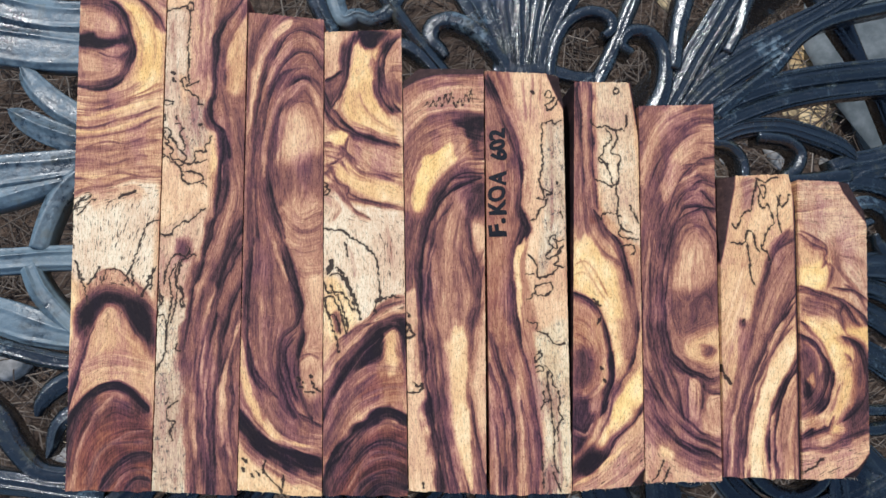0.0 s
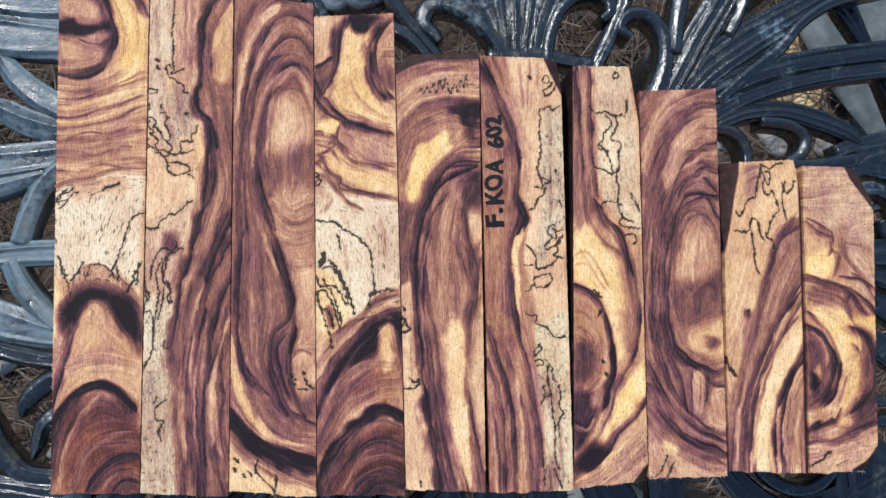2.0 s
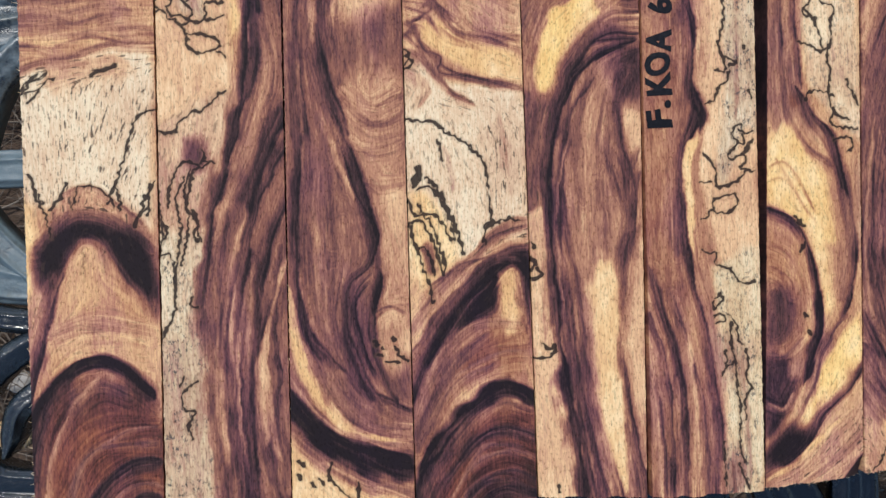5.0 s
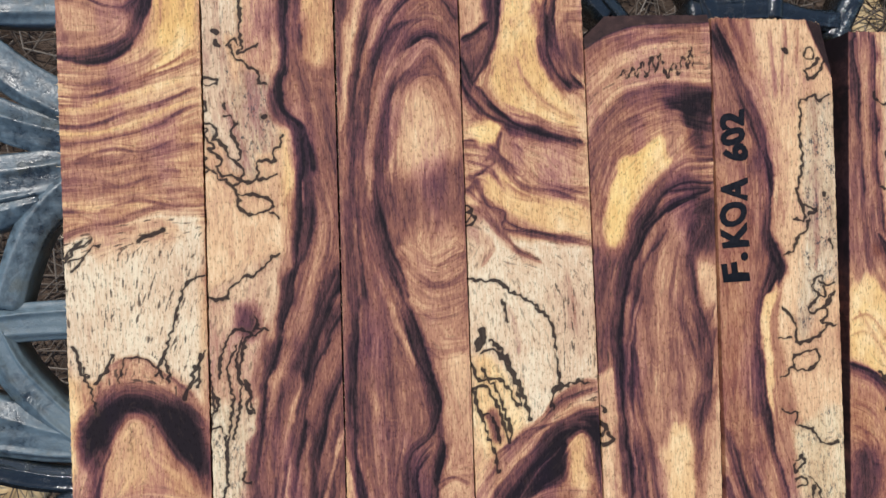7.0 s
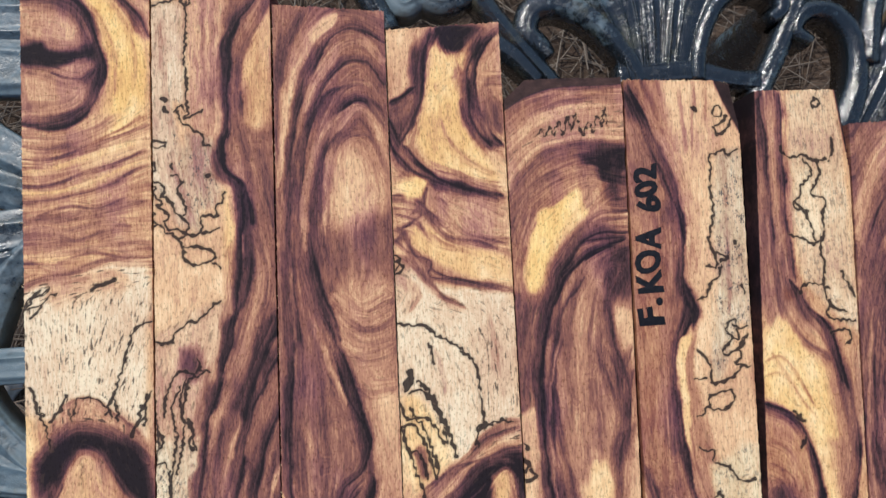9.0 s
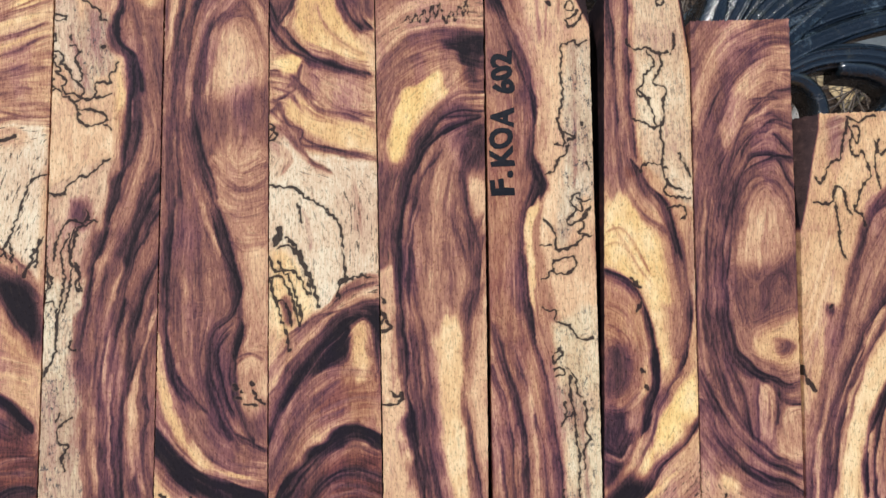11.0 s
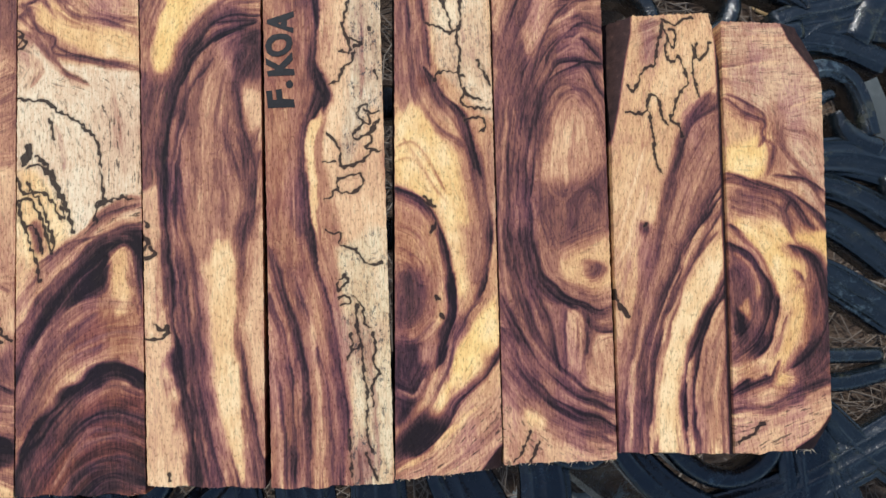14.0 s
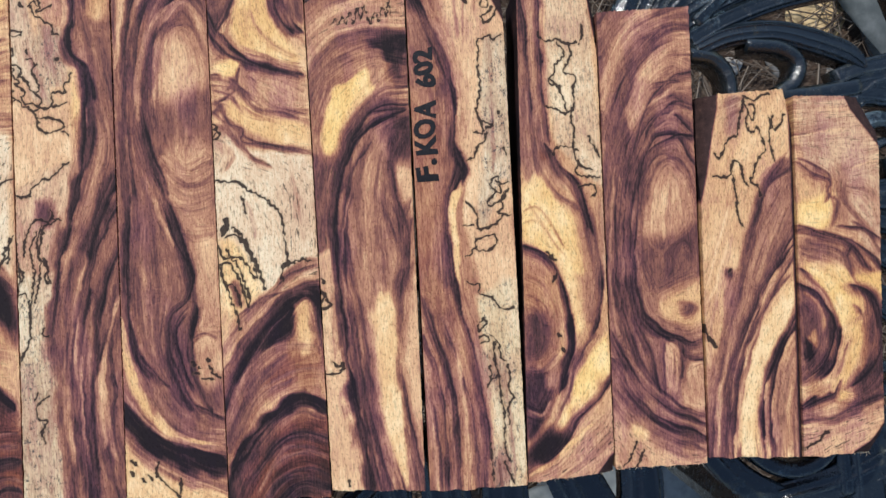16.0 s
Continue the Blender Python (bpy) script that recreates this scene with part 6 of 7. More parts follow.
b.line("22.8,79.5 24.1,79.5 23.9,81.3", 0.48)
b.line("21.5,131.5 22.4,132.5 23.7,132.0 23.5,130.4 21.9,130.3 21.5,131.5", 0.25)
b.line("13.3,55.6 15.1,54.9 17.0,54.9 16.3,53.0 17.5,51.7 20.0,50.9 21.8,48.3 23.7,47.6 25.6,48.2", 0.42)
b.line("16.0,44.7 17.3,45.3 17.9,44.0 15.9,42.2 15.7,44.1", 0.42)
b.line("15.8,40.3 17.7,40.9 18.3,39.6 16.4,39.1", 0.42)
b.line("19.0,40.8 20.8,38.9 21.3,35.1 22.5,33.8", 0.42)
b.line("18.1,32.7 18.6,30.2 17.2,26.5", 0.42)
b.line("19.8,38.9 19.6,33.9 20.5,30.1 20.8,23.8 21.3,18.8 21.0,11.4 22.0,6.5", 0.42)
b.line("23.1,32.5 23.5,28.7 22.8,26.2 24.2,23.7 22.6,21.3 22.7,16.3", 0.42)
b.line("20.5,30.1 18.5,28.9", 0.42)
b.line("17.2,11.6 17.3,6.7 17.5,1.8", 0.42)
b.line("20.8,6.5 21.9,2.8 23.0,0.3", 0.42)
b.area("17.7,6.7 20.9,9.0 22.6,6.4 21.8,0.3 18.0,0.6", 0.30, soft=1.5, grey=1)
b.area("15.7,36.6 23.2,35.0 24.3,31.2 21.5,25.1 17.8,26.5", 0.22, soft=1.6, grey=0.9)
b.band("1.9,136.3 5.2,126.7 8.5,117.7 11.9,108.9 12.7,100.9 12.0,91.8 13.7,85.9 11.7,82.0 9.5,77.6 8.4,67.6 9.5,54.7", 1.5, 0.84, soft=0.8)
b.band("7.6,128.1 12.7,116.9 15.6,106.9 14.9,94.7", 2.4, 0.30, soft=1.8)
b.area("1.1,95.4 7.4,100.0 8.5,85.3 5.6,65.9 0.3,61.4", 0.36, soft=2.4, gold=0.5)
b.build("wood blank with handwritten black ink and spalted side")
b.fuzz("far", 26, 0.7)
koa = b
b = Blank(((54.9, 101.3), (76.2, 100.8), (49.9, -34.0), (73.6, -33.0)), 0.24, 91, gold=0.4, grey=0, left='', right='0,0 123.3,0 135.3,2')
b.area("4.4,134.7 9.8,134.7 9.6,99.6 12.0,86.3 3.2,84.5", 0.36, soft=1)
b.band("6.0,134.7 6.4,124.6 6.7,109.2 7.0,95.8", 1.6, 0.72, soft=0.7)
b.band("8.3,134.3 8.3,118.8 8.6,99.6", 1.4, 0.24, soft=0.6)
b.band("10.6,134.3 10.1,120.7 10.2,105.3 11.4,91.0", 1.8, 0.74, soft=0.7)
b.area("12.3,134.6 23.3,134.6 24.5,114.8 25.7,86.1 25.6,78.5 17.7,86.2 12.3,96.7", 0.12, soft=0.8, grey=0.5, pore=0.2)
b.area("12.7,116.8 17.5,116.8 17.5,101.4 12.9,101.5", 0.05, soft=0.8, grey=0.4)
b.area("3.4,80.1 8.0,83.3 12.3,77.9 15.9,73.2 17.8,62.8 19.4,51.1 17.7,41.7 14.5,39.9 13.8,52.6 10.5,60.2 2.5,66.1", 0.07, soft=1.2, gold=0.85)
b.band("4.8,76.2 8.7,68.2 14.1,60.3", 0.6, 0.22, soft=0.5, gold=0.6)
b.band("7.0,99.8 7.4,91.8 8.7,83.9 12.3,78.3 17.9,73.8", 1.1, 0.6, soft=0.8)
b.area("9.6,90.5 12.7,87.7 16.3,80.4 11.1,81.2", 0.28, soft=1)
b.area("8.3,89.8 11.2,90.2 12.0,87.7 9.1,87.2", 0.45, soft=0.7, gold=0.6)
b.band("10.0,91.8 13.9,85.3 17.8,80.7 20.0,73.1 21.9,63.9 23.3,54.8 22.4,45.9 20.1,38.4", 1.8, 0.84, soft=0.8)
b.band("25.1,75.5 24.8,63.8 25.0,52.2", 2.4, 0.25, soft=1.4, grey=0.3)
b.band("20.6,67.8 21.8,60.0 21.1,51.1 19.4,42.2", 1.6, 0.42, soft=1.2)
b.band("2.0,64.0 7.8,61.6 11.6,55.3 13.7,46.3 14.0,37.4 11.8,29.3 9.8,23.8", 2.6, 0.92, soft=0.8)
b.area("1.9,59.7 7.4,59.0 11.8,51.4 12.1,37.5 9.1,32.6 0.8,31.4", 0.27, soft=1, gold=0.55)
b.band("2.5,55.6 7.4,52.9 10.3,45.1 10.6,37.5", 0.7, 0.4, soft=0.6, gold=0.5)
b.area("1.3,45.7 5.9,46.6 9.0,41.6 8.0,35.1 0.8,32.7", 0.62, soft=1.8)
b.band("0.8,31.4 5.3,30.2 10.2,33.8", 1.2, 0.45, soft=0.8)
b.area("0.7,29.8 6.5,29.6 9.1,25.1 6.7,19.0 3.4,13.6 0.1,12.5", 0.72, soft=1.5)
b.area("6.5,28.7 9.6,28.6 8.8,25.1 6.6,25.2", 0.3, soft=0.7)
b.area("23.9,38.9 24.4,29.4 20.6,22.1 13.7,17.2 9.3,12.5 11.1,20.0 15.5,28.6 20.8,35.1", 0.03, soft=0.8, gold=1)
b.band("21.0,38.6 15.7,32.3 12.8,24.9 9.1,16.4 5.2,12.3", 1.3, 0.62, soft=0.8)
b.band("14.0,29.9 11.2,22.5 7.8,15.9", 0.8, 0.3, soft=0.6)
b.band("25.3,28.4 20.6,21.8 14.1,15.9 10.0,9.0 4.3,5.0", 1.8, 0.72, soft=1)
b.area("-0.2,5.8 4.6,12.3 9.6,13.3 11.9,10.1 6.8,6.7 0.5,3.4", 0.93, soft=1.6)
b.band("0.4,1.6 8.0,4.8 13.2,10.1 19.7,15.3", 2, 0.14, soft=1.2, gold=0.8)
b.area("-0.2,-0.8 6.1,4.1 13.8,9.4 24.8,18.2 24.4,-0.0", 0.28, soft=1.2, pore=1)
b.band("10.2,-0.1 19.2,4.9 24.7,9.5", 0.8, 0.18, soft=0.7)
b.line("9.9,122.3 11.7,119.5 15.2,120.0 17.8,118.5 20.6,119.0", 0.45)
b.line("15.2,119.3 16.9,115.8 14.6,113.2 13.7,110.6 12.2,109.3", 0.45)
b.line("17.9,119.1 18.9,115.7 16.5,111.1 19.7,109.5 18.7,105.5 19.1,102.8 17.7,98.8 18.4,94.8 17.9,89.4 19.5,85.3 22.8,83.8", 0.45)
b.line("10.9,102.0 13.5,101.1 16.1,99.6 17.5,100.2", 0.45)
b.line("12.9,109.2 15.3,105.7 16.8,100.2", 0.45)
b.line("22.3,93.2 23.4,90.4 25.2,86.9", 0.45)
b.line("12.4,88.5 13.2,90.4 16.0,90.6 19.2,89.3", 0.45)
b.line("19.0,86.7 18.6,82.7 24.7,81.6", 0.45)
b.line("19.0,79.4 22.4,79.8 23.6,77.7 22.1,76.5", 0.45)
b.line("18.0,132.1 19.2,133.0 19.9,131.9 18.7,130.7 18.0,132.1", 0.45)
b.line("12.2,109.3 12.5,107.9 15.4,107.1", 0.45)
b.line("21.2,118.3 22.1,120.3 22.2,123.7", 0.45)
b.bark("16.1,-2.3 19.3,1.2 25.6,7.7 25.7,-2.7", 0.7)
b.bark("23.4,136.5 28.9,136.5 28.1,107.1 25.5,120.6 24.3,130.3", 1.2)
b.band("2.3,50.5 6.6,48.4 8.3,43.9", 0.7, 0.5, soft=0.7, gold=0.4)
b.line("11.4,55.9 10.3,54.3", 0.765)
b.line("10.9,59.8 9.1,61.8", 0.765)
b.line("10.7,39.4 11.4,38.8", 0.765)
b.line("11.8,35.5 12.0,34.7", 0.765)
b.band("3.1,73.6 7.0,74.8 11.2,68.2 14.2,62.9", 0.5, 0.3, soft=0.5, gold=0.8)
b.band("3.0,70.4 6.8,70.2 11.7,63.0", 0.5, 0.2, soft=0.5, gold=0.8)
b.band("21.8,73.0 22.7,63.9 23.1,56.1", 0.8, 0.5, soft=0.7)
b.area("16.7,55.1 20.2,55.0 20.0,44.7 17.4,43.6", 0.34, soft=1.4, amt=0.7)
b.band("1.1,19.3 4.8,17.9 7.4,21.4", 0.9, 0.35, soft=0.8)
b.side = 0.74
b.build("narrow wood blank with golden yellow swirl and zone lines")
b.fuzz("end", 45, 1.1)
b = Blank(((76.6, 92.8), (102.1, 93.2), (74.0, -32.0), (99.3, -32.4)), 0.4, 104, gold=0, grey=0, left='', right='')
b.band("28.4,113.0 21.4,111.8 13.1,106.5 7.6,97.2 4.2,86.6 2.2,70.9", 1.4, 0.52, soft=1)
b.band("27.8,103.2 20.3,104.3 12.1,99.8 6.8,90.6 3.6,78.7 1.9,63.1 1.7,47.7 3.1,37.4", 1.6, 0.64, soft=0.9)
b.band("27.6,96.7 22.3,100.9 17.0,99.7 9.9,90.5 5.4,78.7 3.6,63.0 3.6,47.6 5.9,37.3 9.2,27.1 13.9,20.0 19.9,14.7 26.5,12.3", 1.8, 0.76, soft=0.9)
b.band("27.4,93.3 21.9,97.9 17.2,97.2 11.6,90.4", 1.2, 0.35, soft=0.8)
b.band("27.5,89.7 23.1,95.2 17.8,96.2 12.5,90.4 8.1,79.9 5.8,65.6 5.8,50.1 7.4,41.1 10.5,32.7 12.4,25.7", 1.7, 0.76, soft=0.8)
b.band("27.5,85.3 22.9,92.5 17.7,93.2 13.2,87.7 9.3,78.6", 1.2, 0.32, soft=0.8)
b.band("27.5,80.9 23.0,89.3 17.5,90.3 13.6,85.0 9.8,75.9 7.8,62.9 8.5,50.0 10.0,42.2 14.8,36.7 21.0,33.5 26.9,32.7", 2, 0.84, soft=0.8)
b.band("27.1,74.7 22.9,80.8 19.2,84.9 15.4,83.0 11.8,75.8 9.9,65.4 10.1,56.3 12.4,48.5", 0.9, 0.62, soft=0.7)
b.area("12.8,70.6 15.8,77.3 18.8,77.6 19.9,67.7 18.7,59.9 15.2,59.4 12.9,62.7", 0.2, soft=2.2)
b.band("17.7,70.4 17.3,63.9", 2, 0.12, soft=1.4)
b.area("11.0,60.8 17.1,59.3 26.3,64.9 26.1,54.5 22.0,50.5 14.2,49.1 11.2,53.5", 0.6, soft=2.2)
b.area("14.4,46.5 19.1,49.8 25.7,50.6 26.2,42.9 22.6,38.5 16.0,40.5", 0.17, soft=1.2, gold=0.45)
b.area("19.3,43.8 21.9,44.8 23.4,42.5 21.4,40.3 19.4,41.4", 0.52, soft=0.9)
b.band("14.1,39.5 21.0,36.7 26.5,38.4", 2, 0.42, soft=1)
b.band("15.6,31.9 23.1,29.0 26.9,28.8", 1.2, 0.6, soft=0.9)
b.band("10.0,34.6 12.2,28.2 13.0,20.6 15.9,15.5", 1.6, 0.8, soft=0.8)
b.area("15.6,33.4 19.4,32.7 18.8,21.6 16.4,19.9 14.6,24.3", 0.2, soft=0.7)
b.band("15.4,33.8 15.0,26.8 15.2,20.5", 0.9, 0.82, soft=0.5)
b.band("20.9,31.6 19.6,22.9", 1, 0.7, soft=0.6)
b.area("20.9,25.1 26.8,27.3 26.3,14.8 20.0,16.3", 0.26, soft=0.9)
b.band("2.8,32.4 7.6,25.9 12.9,19.4 18.4,15.4", 1, 0.35, soft=0.8)
b.band("1.1,37.5 5.1,27.2 10.4,19.5 17.1,14.2 26.0,10.3", 2, 0.78, soft=0.9)
b.band("0.7,29.9 3.9,23.5 8.6,16.1 15.9,10.8 26.2,6.6", 3, 0.86, soft=0.9)
b.band("0.3,22.5 5.7,14.7 14.2,7.9 26.0,3.3", 1.4, 0.55, soft=1)
b.area("0.3,16.2 5.5,9.8 9.4,6.9 13.9,3.0 26.3,2.0 26.0,-2.3 -0.3,-1.2", 0.2, soft=1.2, pore=0.8)
b.area("5.0,11.7 9.5,9.4 8.1,7.5 5.4,8.6", 0.07, soft=0.8, gold=0.5)
b.band("15.3,4.4 21.4,1.6 25.9,2.7", 1.5, 0.34, soft=1)
b.line("6.3,7.1 4.1,2.7 2.3,0.6", 0.51)
b.line("8.0,4.5 5.7,0.2", 0.51)
b.band("3.0,103.2 7.9,115.7 14.9,121.4 23.8,124.7", 1.4, 0.58, soft=0.9)
b.band("5.8,109.9 12.9,118.2 23.7,121.4 28.3,120.0", 2.2, 0.28, soft=0.9)
b.band("3.0,89.8 7.4,103.2 15.5,112.3 23.4,115.4 28.0,113.8", 1.8, 0.66, soft=0.9)
b.band("7.1,95.5 14.3,106.6 22.2,110.7 27.7,107.8", 1.6, 0.3, soft=0.8)
b.band("4.7,84.1 10.6,96.4 18.1,104.6 27.1,103.0", 1.7, 0.7, soft=0.8)
b.band("3.5,70.9 3.0,55.3 4.0,43.7", 0.7, 0.45, soft=0.6)
b.band("19.4,99.6 24.7,100.8 27.5,99.4", 0.8, 0.45, soft=0.8)
b.band("6.8,73.4 5.3,61.7 5.5,50.1", 0.7, 0.4, soft=0.6)
b.band("20.0,43.1 22.1,43.6 22.5,41.7 21.0,41.0", 0.35, 0.75, soft=0.4)
b.band("2.0,28.6 7.3,19.6 14.5,13.7 25.7,8.9", 0.7, 0.4, soft=0.6)
b.band("18.1,31.7 17.8,21.7", 0.5, 0.35, soft=0.5)
b.band("4.3,80.1 6.0,92.0 9.8,104.0 15.6,113.8 23.1,119.8 34.1,117.6", 3.2, 0.56, soft=1.8)
b.band("2.4,99.0 6.4,112.3 12.2,121.6 18.0,124.7", 2.6, 0.24, soft=1.4)
b.band("9.9,91.8 13.9,103.7 20.3,112.2 26.9,115.2 34.2,111.4", 5.0, 0.22, soft=1.8)
b.band("9.6,83.7 14.6,96.9 20.9,104.6 28.1,107.2 34.3,103.1", 1.3, 0.66, soft=0.9)
b.band("15.4,98.2 22.1,102.5 28.4,103.5 33.9,99.8", 1.4, 0.26, soft=0.9)
b.band("10.9,83.6 17.1,94.7 24.5,98.7 33.8,94.3", 1.6, 0.66, soft=1.0)
b.band("16.1,91.4 22.1,95.7 27.7,96.1 33.5,91.6", 1.0, 0.30, soft=0.8)
b.band("10.2,67.7 13.4,83.5 19.3,88.5 27.6,89.0 33.3,83.5", 1.8, 0.78, soft=0.9)
b.band("12.4,67.5 14.5,78.0 19.2,83.4 24.1,81.4 27.2,71.8", 0.9, 0.60, soft=0.8)
b.area("14.1,64.7 16.0,76.6 19.9,81.0 23.7,77.4 24.6,66.6 20.0,61.7", 0.24, soft=2.0)
b.band("18.5,76.4 17.0,67.2 16.9,60.6", 1.6, 0.12, soft=1.2)
b.area("13.1,60.8 24.0,60.7 25.6,49.3 15.7,46.8 12.7,50.3", 0.52, soft=2.6)
b.area("14.8,44.2 19.3,47.8 27.6,49.2 28.7,39.9 22.9,37.0 16.4,40.2", 0.18, soft=1.4, gold=0.5)
b.area("20.9,43.8 23.7,44.2 25.1,42.1 23.2,40.0 20.9,40.7", 0.50, soft=0.9)
b.band("4.6,78.7 2.4,62.9 1.7,47.2 3.2,36.6", 1.2, 0.34, soft=0.9)
b.band("6.9,78.5 4.8,62.7 4.2,47.0", 0.9, 0.68, soft=0.7)
b.band("10.6,70.3 8.6,57.2 8.8,45.3 12.1,37.2 21.1,32.6", 1.5, 0.80, soft=0.8)
b.build("brown wood blank with nested oval rings and a knot")
b.fuzz("end", 60, 1.2)
b = Blank(((103.2, 68.4), (129.4, 69.1), (100.0, -31.0), (126.2, -32.6)), 0.16, 117, gold=0.3, grey=0, left='', right='0,0 87.4,0 99.4,2.5')
b.band("10.4,96.8 14.5,98.0", 2.5, 0.3, soft=1.5, grey=0.6)
b.band("2.3,46.9 6.7,59.7 9.9,68.8", 0.6, 0.08, soft=0.5)
b.area("7.5,51.6 9.8,51.5 9.9,49.2 8.1,49.0", 0.7, soft=0.7)
b.line("0.5,37.6 1.0,35.4 1.9,33.1 3.8,30.5", 0.935)
b.band("16.1,63.3 13.0,51.7 9.4,40.2 5.4,28.9 2.3,15.2 0.4,0.4", 1.6, 0.45, soft=1.4)
b.area("25.6,80.9 29.5,79.8 28.8,62.9 21.3,51.4 14.9,37.4 10.2,24.9 6.4,10.0 4.3,-1.7 0.5,-1.5 2.6,15.1 9.0,35.1 14.4,52.9 20.0,69.8", 0.42, soft=1)
b.band("26.4,80.9 20.5,73.1 17.3,64.6 14.1,52.9 9.3,38.9 5.4,28.9", 1.2, 0.78, soft=0.8)
b.band("27.4,73.5 21.1,59.2 16.3,46.4", 2.2, 0.34, soft=1.2)
b.band("27.8,60.3 21.6,51.4 16.1,39.9 11.4,28.6 8.0,14.9 6.2,-1.8", 1.5, 0.82, soft=0.7)
b.band("27.9,54.8 23.2,48.4 17.2,37.3 12.5,24.8 9.7,12.3 8.1,-1.9", 0.8, 0.7, soft=0.6)
b.band("25.4,52.5 19.5,43.7 14.5,32.3", 0.7, 0.3, soft=0.5)
b.band("13.2,34.9 8.6,24.9 5.2,12.5 3.7,-1.7", 0.8, 0.64, soft=0.6)
b.band("10.6,29.9 6.6,17.5 4.7,-1.7", 0.7, 0.28, soft=0.5)
b.band("27.6,47.2 22.1,37.1 16.9,24.6 13.4,12.2 11.7,-2.0", 4.6, 0.05, soft=0.9, gold=0.4)
b.band("11.9,19.7 10.0,7.3 9.4,-1.9", 0.5, 0.4, soft=0.5)
b.band("28.4,36.9 23.2,30.7 19.2,20.7 17.5,9.5 18.3,-2.4", 1.9, 0.92, soft=0.8)
b.area("27.2,31.8 28.9,29.2 27.0,-2.8 20.1,-2.5 19.8,11.9 22.8,24.3", 0.26, soft=1, gold=0.3)
b.band("27.7,24.1 24.8,11.6 24.7,-2.7", 2.2, 0.42, soft=1.2)
b.band("28.3,99.7 29.7,93.6 28.8,62.9 27.8,29.2 26.7,-2.8", 2, 0.6, soft=0.8)
b.band("12.4,52.4 10.9,44.8 8.9,37.3 5.8,27.3 2.4,17.5 0.0,6.5 -0.9,-0.5", 2.4, 0.52, soft=1.8)
b.band("27.9,78.5 20.8,72.9 15.3,61.3 12.6,52.4", 1.1, 0.72, soft=0.8)
b.band("28.0,71.4 21.2,63.8 16.4,53.6 12.4,42.2 7.9,31.0 4.1,19.9 1.9,7.7", 2.2, 0.36, soft=1.2)
b.band("27.3,57.1 21.7,50.9 17.1,44.0 13.2,36.5 9.6,27.2 7.0,17.3 4.9,-0.7", 1.5, 0.80, soft=0.7)
b.band("25.7,48.2 20.4,43.2 14.7,34.3 10.3,24.4 7.7,12.4 6.4,-0.8", 0.8, 0.72, soft=0.5)
b.band("23.9,49.5 18.4,43.9 13.3,34.6 8.9,23.7 6.7,12.4", 0.5, 0.32, soft=0.4)
b.band("7.4,28.5 4.2,17.4 2.4,-0.6", 1.0, 0.20, soft=0.6)
b.band("5.8,27.3 2.5,15.0 0.7,-0.5", 0.7, 0.66, soft=0.5)
b.band("25.0,41.8 20.0,34.4 15.5,24.5 12.0,12.2 10.2,-1.0", 5.2, 0.05, soft=0.9, gold=0.4)
b.band("26.5,37.2 21.6,29.5 17.7,21.6 15.6,11.8 15.5,-1.2", 2.0, 0.86, soft=0.8)
b.band("25.0,26.6 21.2,16.8 19.3,-1.4", 3.2, 0.27, soft=1.4)
b.bark("0.1,101.6 8.6,101.4 6.4,88.8 4.0,76.9 1.5,68.8 -2.0,67.2", 1.3)
b.band("9.3,59.6 4.6,46.8 1.7,41.8", 0.6, 0.1, soft=0.6)
b.band("10.7,60.9 6.7,49.3 3.4,37.9 1.3,25.2", 0.7, 0.24, soft=0.7)
b.band("11.2,47.8 7.1,35.2 3.9,25.1", 0.7, 0.36, soft=0.8)
b.line("9.4,51.1 8.5,50.5", 0.51)
b.band("21.9,24.4 19.7,11.9 19.6,-1.3", 0.5, 0.4, soft=0.5)
b.band("15.1,19.6 13.6,7.2 13.5,-1.0", 0.4, 0.2, soft=0.5, gold=0.5)
# torn step along the right edge; its brown shading is coloured in as bark
b.bark("27.7,101.5 31.5,101.4 29.8,62.8 28.6,29.2 27.6,-4.1 25.1,-3.9 26.3,29.3 27.4,62.9 28.1,89.6", 0.9)
b.line("16.0,98.6 18.6,97.2 20.7,98.5 23.2,99.1", 0.5)
b.line("6.8,83.3 8.1,81.9 9.6,84.6 11.1,87.2 13.2,87.8 14.1,91.2 15.0,94.6 15.9,97.9", 0.5)
b.line("15.9,97.2 17.0,94.5 16.2,91.8 17.3,88.4 19.4,89.7 20.5,86.3 21.0,83.6 18.8,81.0 17.2,77.0 16.4,75.0 18.3,73.6 18.8,71.0", 0.5)
b.line("17.2,96.5 18.8,95.2 18.2,91.8 17.3,93.2", 0.5)
b.line("5.8,77.3 9.1,76.6 11.2,77.2 11.7,75.2 12.1,70.5 12.4,65.2 13.5,62.5", 0.5)
b.line("11.2,77.2 11.3,79.8 12.8,81.1 14.0,79.1 14.4,75.8 15.6,73.7", 0.5)
b.line("23.7,93.0 22.4,87.6 23.0,82.2 23.2,80.2", 0.5)
b.line("22.7,92.4 23.9,89.2 25.6,90.3 26.9,92.9", 0.5)
b.area("10.4,96.0 14.5,97.3 15.6,93.9 11.3,89.2", 0.34, soft=2.0, grey=0.6)
b.build("short pale wood blank with sweeping dark bands and bark edge")
b.fuzz("end", 26, 0.8)
b = Blank(((129.9, 66.9), (153.7, 65.8), (126.4, -32.6), (149.0, -32.6)), 0.26, 130, gold=0.4, grey=0, left='', right='0,3.5 7,0 89.6,0 99.6,4.5')
b.area("3.9,99.8 20.3,98.9 27.3,85.1 26.1,53.2 17.6,62.4 14.6,74.7 5.5,81.4", 0.22, soft=1.2, grey=0.45, pore=0.3)
